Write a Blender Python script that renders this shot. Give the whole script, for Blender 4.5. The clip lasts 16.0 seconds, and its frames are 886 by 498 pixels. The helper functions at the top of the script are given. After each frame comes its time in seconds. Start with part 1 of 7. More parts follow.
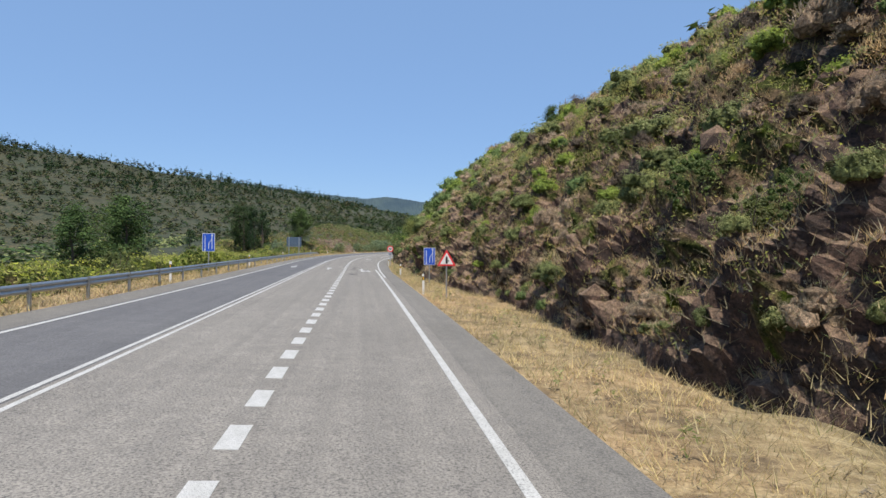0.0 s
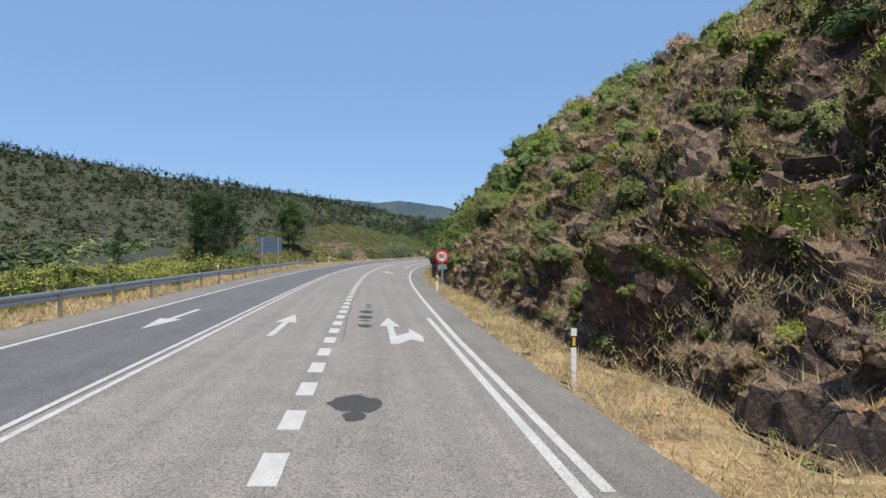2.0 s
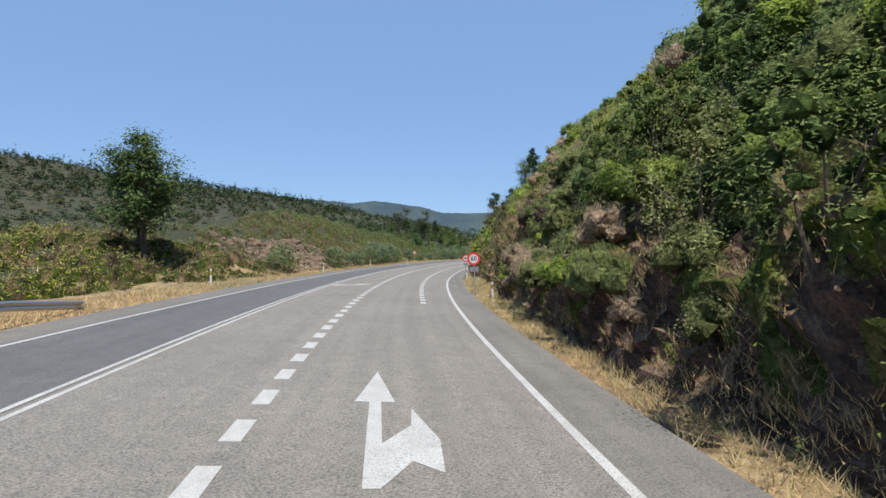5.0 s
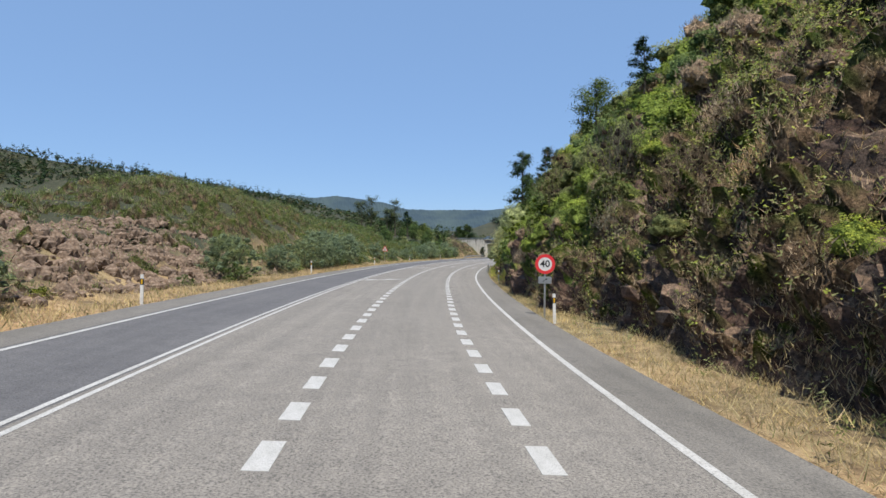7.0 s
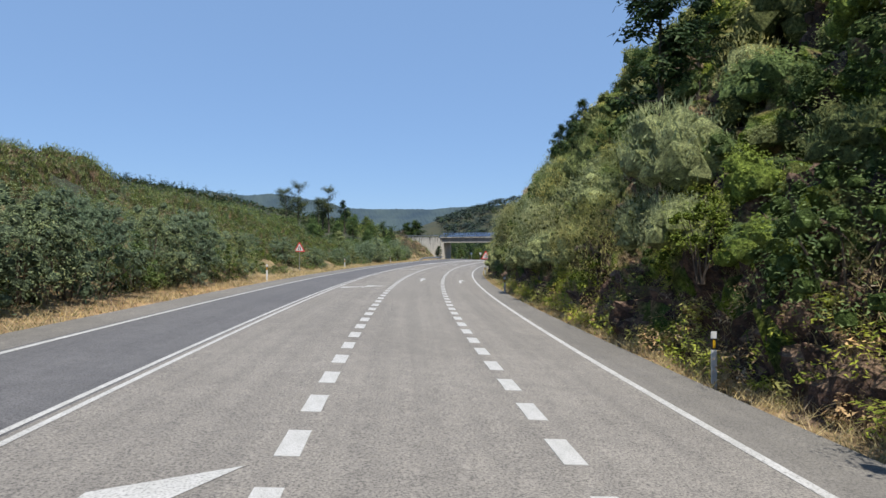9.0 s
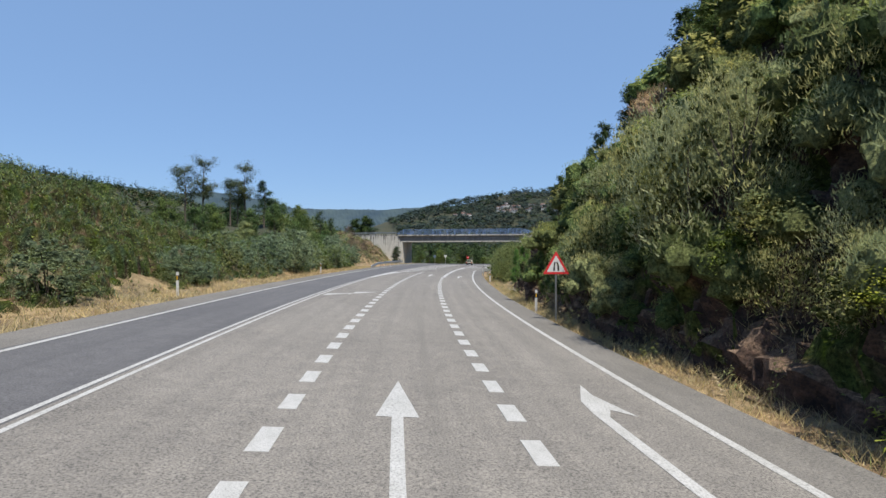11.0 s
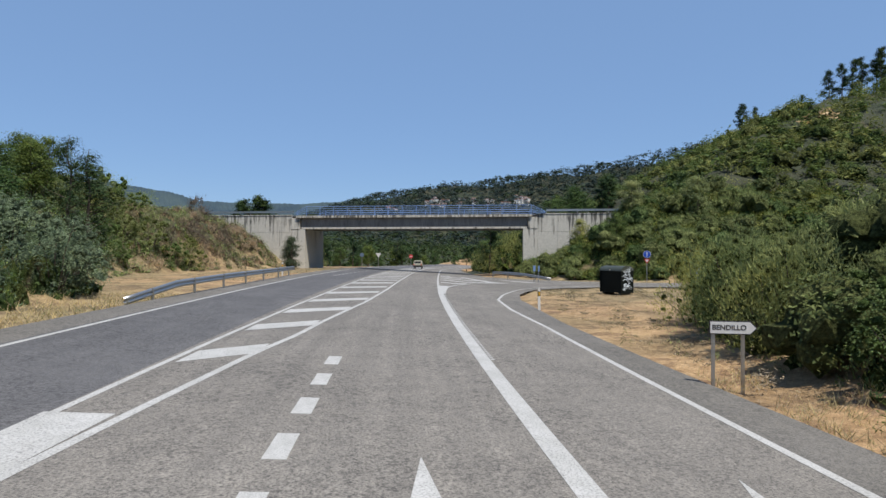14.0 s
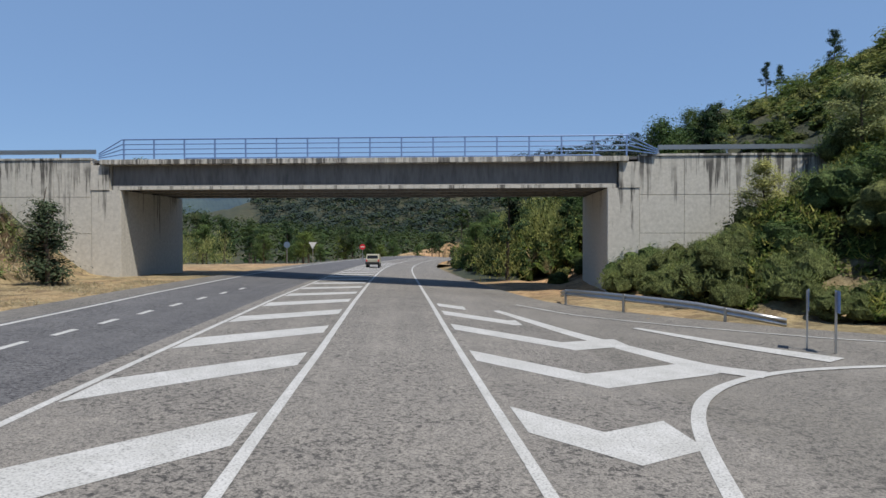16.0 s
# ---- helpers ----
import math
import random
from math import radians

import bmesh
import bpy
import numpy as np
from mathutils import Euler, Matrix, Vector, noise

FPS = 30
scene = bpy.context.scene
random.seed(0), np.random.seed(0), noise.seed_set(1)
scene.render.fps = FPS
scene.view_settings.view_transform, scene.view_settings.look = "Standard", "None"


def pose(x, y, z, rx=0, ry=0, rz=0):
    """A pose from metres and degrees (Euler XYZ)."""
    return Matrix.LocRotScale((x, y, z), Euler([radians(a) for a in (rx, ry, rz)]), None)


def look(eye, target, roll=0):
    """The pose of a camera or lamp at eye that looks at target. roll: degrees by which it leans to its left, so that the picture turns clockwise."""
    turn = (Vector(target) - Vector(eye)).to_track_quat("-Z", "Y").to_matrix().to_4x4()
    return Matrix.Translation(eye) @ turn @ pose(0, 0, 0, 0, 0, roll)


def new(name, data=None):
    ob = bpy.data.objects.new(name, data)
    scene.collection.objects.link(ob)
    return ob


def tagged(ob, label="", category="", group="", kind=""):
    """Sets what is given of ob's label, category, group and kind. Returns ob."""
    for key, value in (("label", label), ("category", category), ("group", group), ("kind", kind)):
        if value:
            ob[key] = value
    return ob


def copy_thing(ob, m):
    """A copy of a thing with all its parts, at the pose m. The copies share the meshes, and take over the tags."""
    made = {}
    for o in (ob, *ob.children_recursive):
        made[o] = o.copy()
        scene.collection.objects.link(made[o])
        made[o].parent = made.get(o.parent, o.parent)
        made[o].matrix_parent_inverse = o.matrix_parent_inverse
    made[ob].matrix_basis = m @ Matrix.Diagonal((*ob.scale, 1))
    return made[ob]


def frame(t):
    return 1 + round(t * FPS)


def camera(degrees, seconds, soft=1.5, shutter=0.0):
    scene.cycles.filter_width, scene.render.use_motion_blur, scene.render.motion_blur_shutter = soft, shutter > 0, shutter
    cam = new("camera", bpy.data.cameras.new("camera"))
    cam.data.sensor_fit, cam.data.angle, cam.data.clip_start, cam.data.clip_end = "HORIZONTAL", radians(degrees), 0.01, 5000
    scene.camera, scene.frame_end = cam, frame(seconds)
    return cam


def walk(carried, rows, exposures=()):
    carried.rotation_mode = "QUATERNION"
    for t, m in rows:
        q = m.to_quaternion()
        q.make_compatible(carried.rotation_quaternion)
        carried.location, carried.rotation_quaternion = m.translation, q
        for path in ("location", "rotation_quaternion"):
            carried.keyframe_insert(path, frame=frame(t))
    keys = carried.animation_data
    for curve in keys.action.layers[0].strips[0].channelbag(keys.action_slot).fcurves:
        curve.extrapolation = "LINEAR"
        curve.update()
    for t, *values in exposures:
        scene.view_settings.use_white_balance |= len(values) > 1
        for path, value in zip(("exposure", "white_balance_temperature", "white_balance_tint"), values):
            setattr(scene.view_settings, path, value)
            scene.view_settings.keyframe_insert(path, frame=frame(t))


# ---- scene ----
cam = camera(73.4, 16.0)
PATH = [
    (0, (17.141, 2.614, 2.538), (16.945, 4.605, 2.531), 0.34),
    (0.5, (14.564, 13.123, 2.516), (14.347, 15.111, 2.512), 0.02),
    (1, (11.927, 23.688, 2.526), (11.698, 25.675, 2.528), 0.11),
    (1.5, (9.172, 34.391, 2.507), (8.935, 36.377, 2.502), 0.01),
    (2, (6.398, 45.380, 2.516), (6.162, 47.366, 2.525), -0.15),
    (2.5, (3.697, 56.284, 2.500), (3.459, 58.269, 2.504), 0.05),
    (3, (1.211, 66.903, 2.515), (0.983, 68.890, 2.518), -0.42),
    (3.5, (-1.083, 77.363, 2.515), (-1.295, 79.352, 2.521), -0.09),
    (4, (-3.215, 87.557, 2.505), (-3.405, 89.548, 2.511), -0.22),
    (4.2, (-4.053, 91.656, 2.518), (-4.234, 93.648, 2.536), -0.24),
    (6.3, (-12.324, 136.613, 2.519), (-12.412, 138.611, 2.530), -0.09),
    (6.5, (-12.935, 140.963, 2.510), (-13.005, 142.962, 2.521), 0.13),
    (7, (-14.276, 151.870, 2.516), (-14.305, 153.870, 2.525), 0.16),
    (7.5, (-15.345, 162.988, 2.516), (-15.324, 164.988, 2.525), -0.00),
    (8, (-16.110, 174.490, 2.513), (-16.040, 176.489, 2.532), -0.15),
    (8.5, (-16.606, 185.544, 2.514), (-16.485, 187.540, 2.530), -0.16),
    (9, (-16.826, 196.411, 2.486), (-16.656, 198.403, 2.497), -0.01),
    (9.5, (-16.745, 207.361, 2.508), (-16.527, 209.349, 2.521), 0.08),
    (10, (-16.316, 218.651, 2.519), (-16.055, 220.633, 2.535), 0.26),
    (10.2, (-16.091, 223.166, 2.513), (-15.814, 225.146, 2.536), 0.10),
    (12.3, (-11.971, 270.565, 2.513), (-11.540, 272.518, 2.522), -0.10),
    (12.5, (-11.380, 274.975, 2.507), (-10.930, 276.923, 2.522), -0.42),
    (13, (-9.747, 285.957, 2.508), (-9.256, 287.896, 2.518), -0.31),
    (13.5, (-7.887, 296.963, 2.514), (-7.350, 298.890, 2.517), 0.12),
    (14, (-5.748, 308.107, 2.516), (-5.162, 310.019, 2.527), 0.09),
    (14.5, (-3.340, 319.001, 2.512), (-2.713, 320.900, 2.512), -0.00),
    (15, (-0.722, 329.637, 2.517), (-0.055, 331.523, 2.505), 0.18),
    (15.5, (2.115, 340.053, 2.508), (2.817, 341.926, 2.490), 0.01),
    (16, (5.142, 350.354, 2.513), (5.873, 352.215, 2.485), -0.03),
]
EXPOSURES = [(0, 0.34), (9.5, 0.33), (12.5, 0.2), (14.5, 0.1), (16, 0.05)]
walk(cam, [(t, look(eye, target, roll)) for t, eye, target, roll in PATH], EXPOSURES)

# ---- light ----
world = bpy.data.worlds.new("sky")
scene.world = world
world.use_nodes = True
nt = world.node_tree
sky = nt.nodes.new("ShaderNodeTexSky")
sky.sky_type = "NISHITA"
sky.sun_disc = False
SUN_DIR = Vector((0.14, -0.393, 0.908)).normalized()
sky.sun_elevation = math.asin(SUN_DIR.z)
sky.sun_rotation = math.atan2(SUN_DIR.x, SUN_DIR.y)
sky.altitude = 300
sky.air_density = 1.0
sky.dust_density = 0.0
sky.ozone_density = 7.0
even = nt.nodes.new("ShaderNodeMix")
even.data_type = "RGBA"
tex = nt.nodes.new("ShaderNodeTexCoord")
split = nt.nodes.new("ShaderNodeSeparateXYZ")
nt.links.new(tex.outputs["Generated"], split.inputs[0])
rise = nt.nodes.new("ShaderNodeMapRange")
rise.inputs["From Min"].default_value, rise.inputs["From Max"].default_value = 0.4, 0.8
rise.inputs["To Min"].default_value, rise.inputs["To Max"].default_value = 0.62, 0.1
nt.links.new(split.outputs["Z"], rise.inputs["Value"])
nt.links.new(rise.outputs[0], even.inputs[0])
even.inputs[7].default_value = (2.18, 3.6, 6.2, 1)
nt.links.new(sky.outputs[0], even.inputs[6])
nt.links.new(even.outputs[2], nt.nodes["Background"].inputs[0])
nt.nodes["Background"].inputs[1].default_value = 0.106
sun_data = bpy.data.lights.new("sun", "SUN")
sun_data.energy = 5.0
sun_data.angle = radians(0.5)
sun_data.color = (1.0, 0.94, 0.855)
sun = new("sun", sun_data)
sun.matrix_world = look(SUN_DIR * 200, (0, 0, 0))

# ---- the line of the road: distance s along the driven lane, offset o to its right ----
CURVE = [2.72, 1.75, 1.14, -0.36, -7.32, -16.72, -21.75, -23.23, -22.67, -20.12, -16.78, -16.90, -20.40, -20.48, -18.83, -18.12, -17.40, -17.05, -9.97, 0.24, -4.76, -14.05, -19.54, -20.66, -20.14, -19.57]  # 1e-4 per metre, every 20 m
X0, Y0, H0 = 16.8925, 4.2621, 0.23066
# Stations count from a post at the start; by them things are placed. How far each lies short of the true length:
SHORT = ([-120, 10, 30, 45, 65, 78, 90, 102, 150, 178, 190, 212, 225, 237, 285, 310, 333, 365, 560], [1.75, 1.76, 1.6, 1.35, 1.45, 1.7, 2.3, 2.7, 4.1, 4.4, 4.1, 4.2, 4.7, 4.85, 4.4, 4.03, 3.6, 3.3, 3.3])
STEP = 0.5
_a = np.arange(-130, 560 + STEP / 2, STEP)
_k = np.interp(_a, np.arange(0, 501, 20.0), np.array(CURVE) * 1e-4)
_k[_a < 0] = 0
_h = np.concatenate([[0], np.cumsum((_k[1:] + _k[:-1]) / 2 * STEP)])
_i0 = int(np.argmin(abs(_a)))
_h = _h - _h[_i0] + H0
_hm = (_h[1:] + _h[:-1]) / 2
_x = np.concatenate([[0], np.cumsum(-np.sin(_hm) * STEP)])
_y = np.concatenate([[0], np.cumsum(np.cos(_hm) * STEP)])
_x, _y = _x - _x[_i0] + X0, _y - _y[_i0] + Y0
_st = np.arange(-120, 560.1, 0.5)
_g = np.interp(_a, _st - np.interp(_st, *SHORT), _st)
_keep = (_a > -121.7) & (_a < 556.6)
_g, _h, _x, _y = _g[_keep], _h[_keep], _x[_keep], _y[_keep]


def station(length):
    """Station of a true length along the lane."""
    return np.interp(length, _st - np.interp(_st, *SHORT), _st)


def bank(s, o):
    """Height of the banked road surface and its level margins."""
    dip = np.interp(s, [-200, 362, 380, 397, 420, 460, 560], [0, 0, -0.1, -0.32, -0.75, -1.5, -3.0])
    return -0.0524 * np.clip(o, -11, 7) + dip


def at(s, o):
    """World x, y for road coordinates (arrays or numbers)."""
    h = np.interp(s, _g, _h)
    return np.interp(s, _g, _x) + np.cos(h) * o, np.interp(s, _g, _y) + np.sin(h) * o


def spot(s, o, dz=0.0):
    x, y = at(s, o)
    return Vector((float(x), float(y), float(bank(s, o)) + dz))


def turn(s):
    return math.degrees(float(np.interp(s, _g, _h)))


def to_road(px, py):
    """Road coordinates of world points (flat arrays)."""
    s, o = np.empty(len(px)), np.empty(len(px))
    gx, gy = _x[::4], _y[::4]
    for a in range(0, len(px), 4000):
        q = slice(a, a + 4000)
        i = np.argmin((px[q, None] - gx) ** 2 + (py[q, None] - gy) ** 2, axis=1) * 4
        dx, dy = px[q] - _x[i], py[q] - _y[i]
        s[q] = _g[i] - dx * np.sin(_h[i]) + dy * np.cos(_h[i])
        o[q] = dx * np.cos(_h[i]) + dy * np.sin(_h[i])
    return s, o


# ---- materials ----
def nodes_of(name):
    m = bpy.data.materials.new(name)
    m.use_nodes = True
    return m, m.node_tree, m.node_tree.nodes["Principled BSDF"]


def add(tree, kind, **inputs):
    n = tree.nodes.new(kind)
    for key, value in inputs.items():
        n.inputs[key].default_value = value
    return n


def ramp(tree, fac, stops):
    r = tree.nodes.new("ShaderNodeValToRGB")
    els = r.color_ramp.elements
    while len(els) < len(stops):
        els.new(0.5)
    for e, (pos, col) in zip(els, stops):
        e.position, e.color = pos, (*col, 1)
    tree.links.new(fac, r.inputs[0])
    return r.outputs[0]


def blend(tree, fac, a, b, how="MIX"):
    n = tree.nodes.new("ShaderNodeMix")
    n.data_type, n.blend_type = "RGBA", how
    for sock, v in ((n.inputs[0], fac), (n.inputs[6], a), (n.inputs[7], b)):
        if isinstance(v, bpy.types.NodeSocket):
            tree.links.new(v, sock)
        else:
            sock.default_value = v if not isinstance(v, tuple) else (*v, 1)
    return n.outputs[2]


def noise_of(tree, scale, detail=4.0, rough=0.55, dist=0.0, coord="Object", squash=None):
    tc = tree.nodes.new("ShaderNodeTexCoord")
    n = add(tree, "ShaderNodeTexNoise", Scale=scale, Detail=detail, Roughness=rough, Distortion=dist)
    out = tc.outputs[coord]
    if squash:
        mp = tree.nodes.new("ShaderNodeMapping")
        mp.inputs["Scale"].default_value = squash
        tree.links.new(out, mp.inputs[0])
        out = mp.outputs[0]
    tree.links.new(out, n.inputs["Vector"])
    return n.outputs[0]


def bump(tree, bsdf, height, strength=0.3, distance=0.02):
    b = add(tree, "ShaderNodeBump", Strength=strength, Distance=distance)
    tree.links.new(height, b.inputs["Height"])
    tree.links.new(b.outputs[0], bsdf.inputs["Normal"])


def surface(name, fine, coarse, fine_scale=20.0, coarse_scale=0.6, amount=0.5, rough=0.9, relief=0.3, depth=0.02, metal=0.0, squash=None):
    """Two scales of variation: colours of a fine grain, multiplied by a coarse stain."""
    m, t, b = nodes_of(name)
    f = noise_of(t, fine_scale, 5, squash=squash)
    c = noise_of(t, coarse_scale, 3, squash=squash)
    n = len(fine) - 1
    col = ramp(t, f, [(0.3 + 0.4 * i / max(n, 1), v) for i, v in enumerate(fine)])
    k = len(coarse) - 1
    tone = ramp(t, c, [(0.35 + 0.3 * i / max(k, 1), v) for i, v in enumerate(coarse)])
    t.links.new(blend(t, amount, col, tone, "MULTIPLY"), b.inputs["Base Color"])
    b.inputs["Roughness"].default_value = rough
    b.inputs["Metallic"].default_value = metal
    bump(t, b, f, relief, depth)
    return m


def plain(name, col, rough=0.5, metal=0.0, wear=0.12):
    m, t, b = nodes_of(name)
    f = noise_of(t, 9.0, 5)
    lo = tuple(v * (1 - wear) for v in col)
    hi = tuple(min(1, v * (1 + wear * 0.5)) for v in col)
    t.links.new(ramp(t, f, [(0.3, lo), (0.7, hi)]), b.inputs["Base Color"])
    b.inputs["Roughness"].default_value = rough
    b.inputs["Metallic"].default_value = metal
    return m


def asphalt_mat(name, dark, light, tint, worn=0.0):
    m, t, b = nodes_of(name)
    grain = noise_of(t, 30.0, 5, 0.8)
    mid = noise_of(t, 2.2, 5, 0.6)
    pos = t.nodes.new("ShaderNodeAttribute")
    pos.attribute_name = "road"
    mp = t.nodes.new("ShaderNodeMapping")
    mp.inputs["Scale"].default_value = (2.2, 0.025, 1)
    t.links.new(pos.outputs["Vector"], mp.inputs[0])
    track = add(t, "ShaderNodeTexNoise", Scale=1.0, Detail=3.0, Roughness=0.6)
    t.links.new(mp.outputs[0], track.inputs["Vector"])
    pits = noise_of(t, 16.0, 5, 0.8)
    holes = noise_of(t, 0.5, 4, 0.7)
    big = noise_of(t, 0.18, 3)
    speck = ramp(t, grain, [(0.39, dark), (0.5, light), (0.62, tuple(v * 1.36 for v in light))])
    a = blend(t, 0.6, speck, ramp(t, mid, [(0.3, (0.78, 0.78, 0.78)), (0.7, (1.12, 1.11, 1.09))]), "MULTIPLY")
    a = blend(t, 0.7, a, ramp(t, big, [(0.35, tint), (0.65, (1.05, 1.05, 1.05))]), "MULTIPLY")
    a = blend(t, 0.75, a, ramp(t, track.outputs[0], [(0.35, (0.86, 0.86, 0.86)), (0.62, (1.06, 1.055, 1.05))]), "MULTIPLY")
    part_of = t.nodes.new("ShaderNodeSeparateXYZ")
    t.links.new(pos.outputs["Vector"], part_of.inputs[0])
    older = t.nodes.new("ShaderNodeMapRange")
    older.inputs["From Min"].default_value, older.inputs["From Max"].default_value = 305, 330
    older.inputs["To Min"].default_value, older.inputs["To Max"].default_value = worn, 0.95
    t.links.new(part_of.outputs["Y"], older.inputs["Value"])
    both = blend(t, 1.0, ramp(t, pits, [(0.53, (0, 0, 0)), (0.62, (1, 1, 1))]), ramp(t, holes, [(0.5, (0, 0, 0)), (0.66, (0.75, 0.75, 0.75))]), "MULTIPLY")
    a = blend(t, both, a, tuple(v * 0.55 for v in dark))
    lost = blend(t, 1.0, ramp(t, noise_of(t, 11.0, 5, 0.75), [(0.51, (0, 0, 0)), (0.58, (0.95, 0.95, 0.95))]), ramp(t, holes, [(0.38, (0.3, 0.3, 0.3)), (0.56, (1, 1, 1))]), "MULTIPLY")
    a = blend(t, blend(t, 1.0, lost, older.outputs[0], "MULTIPLY"), a, tuple(v * 0.4 for v in dark))
    t.links.new(a, b.inputs["Base Color"])
    b.inputs["Roughness"].default_value = 0.85
    bump(t, b, grain, 0.6, 0.008)
    return m


def leaf_mat(name, dark, mid, light, glow=0.5):
    m, t, b = nodes_of(name)
    geo = t.nodes.new("ShaderNodeNewGeometry")
    info = t.nodes.new("ShaderNodeObjectInfo")
    lo = tuple(0.35 * d + 0.65 * m_ for d, m_ in zip(dark, mid))
    hi = tuple(0.45 * m_ + 0.55 * h_ for m_, h_ in zip(mid, light))
    base = ramp(t, geo.outputs["Random Per Island"], [(0.0, lo), (0.5, mid), (1.0, hi)])
    tone = ramp(t, info.outputs["Random"], [(0.0, (0.7, 0.8, 0.78)), (0.5, (1, 1, 1)), (1.0, (1.25, 1.1, 0.75))])
    clump = ramp(t, noise_of(t, 0.9, 4, 0.65), [(0.34, (0.55, 0.62, 0.6)), (0.5, (1.0, 1.0, 0.95)), (0.66, (1.45, 1.36, 1.15))])
    col = blend(t, 1.0, blend(t, 1.0, base, tone, "MULTIPLY"), clump, "MULTIPLY")
    t.links.new(col, b.inputs["Base Color"])
    b.inputs["Roughness"].default_value = 0.6
    b.inputs["Specular IOR Level"].default_value = 0.1
    tr = t.nodes.new("ShaderNodeBsdfTranslucent")
    t.links.new(col, tr.inputs[0])
    mix = t.nodes.new("ShaderNodeMixShader")
    mix.inputs[0].default_value = glow
    t.links.new(b.outputs[0], mix.inputs[1])
    t.links.new(tr.outputs[0], mix.inputs[2])
    t.links.new(mix.outputs[0], t.nodes["Material Output"].inputs[0])
    return m


M_ASPHALT = asphalt_mat("worn_asphalt", (0.07, 0.067, 0.063), (0.216, 0.203, 0.182), (0.9, 0.9, 0.9))
M_DARK = asphalt_mat("dark_asphalt", (0.06, 0.06, 0.063), (0.115, 0.115, 0.118), (0.88, 0.88, 0.9))
M_PATCH = asphalt_mat("patch_asphalt", (0.02, 0.02, 0.02), (0.05, 0.05, 0.05), (0.85, 0.85, 0.85))
M_SHOULDER = asphalt_mat("shoulder_asphalt", (0.085, 0.082, 0.077), (0.175, 0.166, 0.15), (0.8, 0.8, 0.78))
M_SIDE = asphalt_mat("side_road_asphalt", (0.085, 0.082, 0.076), (0.2, 0.188, 0.168), (0.8, 0.8, 0.78), 0.85)
M_PAINT = surface("road_paint", [(0.2, 0.2, 0.19), (0.47, 0.47, 0.455), (0.54, 0.54, 0.525)], [(0.78, 0.78, 0.76), (1, 1, 1)], 34, 1.6, 0.7, 0.6, 0.15, 0.004)
M_CONCRETE, ct, cb = nodes_of("stained_concrete")
c_fine = noise_of(ct, 5, 6, 0.7)
c_base = ramp(ct, c_fine, [(0.3, (0.43, 0.41, 0.36)), (0.7, (0.60, 0.575, 0.51))])
c_run = noise_of(ct, 2.6, 5, 0.7, squash=(1, 1, 0.05))
c_where = noise_of(ct, 0.35, 3, 0.6)
c_pos = ct.nodes.new("ShaderNodeTexCoord")
c_split = ct.nodes.new("ShaderNodeSeparateXYZ")
ct.links.new(c_pos.outputs["Object"], c_split.inputs[0])
c_top = ct.nodes.new("ShaderNodeMapRange")
for key, value in (("From Min", 3.0), ("From Max", 7.4), ("To Min", -0.09), ("To Max", 0.1)):
    c_top.inputs[key].default_value = value
ct.links.new(c_split.outputs["Z"], c_top.inputs["Value"])
c_sum = ct.nodes.new("ShaderNodeMath")
ct.links.new(c_run, c_sum.inputs[0])
ct.links.new(c_top.outputs[0], c_sum.inputs[1])
runs = blend(ct, 1.0, ramp(ct, c_sum.outputs[0], [(0.55, (0, 0, 0)), (0.62, (1, 1, 1))]), ramp(ct, c_where, [(0.38, (0.2, 0.2, 0.2)), (0.56, (0.9, 0.9, 0.9))]), "MULTIPLY")
ct.links.new(blend(ct, runs, c_base, (0.06, 0.056, 0.05)), cb.inputs["Base Color"])
cb.inputs["Roughness"].default_value = 0.9
bump(ct, cb, c_fine, 0.25, 0.01)
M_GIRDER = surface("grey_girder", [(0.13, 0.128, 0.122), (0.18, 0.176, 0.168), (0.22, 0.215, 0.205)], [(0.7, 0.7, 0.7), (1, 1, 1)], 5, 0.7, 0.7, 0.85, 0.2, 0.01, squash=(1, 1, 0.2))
M_STEEL = plain("galvanised_steel", (0.44, 0.445, 0.44), 0.36, 0.85)
M_RAILBLUE = plain("blue_painted_steel", (0.16, 0.26, 0.48), 0.45, 0.1)
M_WHITE = plain("white_paint", (0.6, 0.6, 0.585), 0.45)
M_RED = plain("sign_red", (0.62, 0.03, 0.035), 0.4)
M_BLACK = plain("black_paint", (0.015, 0.015, 0.016), 0.5)
M_BLUE = plain("sign_blue", (0.012, 0.07, 0.42), 0.4)
M_AMBER = plain("amber_reflector", (0.65, 0.38, 0.02), 0.3)
M_ALU = plain("grey_aluminium", (0.10, 0.15, 0.22), 0.55, 0.0)
M_BARK = surface("bark", [(0.05, 0.04, 0.03), (0.11, 0.085, 0.065), (0.16, 0.13, 0.1)], [(0.7, 0.7, 0.7), (1, 1, 1)], 14, 1.5, 0.6, 0.95, 0.6, 0.02, squash=(1, 1, 0.25))
M_ROCK = None


# ---- helpers for building ----
def mesh_from(name, verts, faces, mats=(), smooth=False):
    me = bpy.data.meshes.new(name)
    me.from_pydata([tuple(v) for v in verts], [], [tuple(f) for f in faces])
    for m in mats:
        me.materials.append(m)
    if smooth:
        me.polygons.foreach_set("use_smooth", [True] * len(me.polygons))
    me.update()
    return me


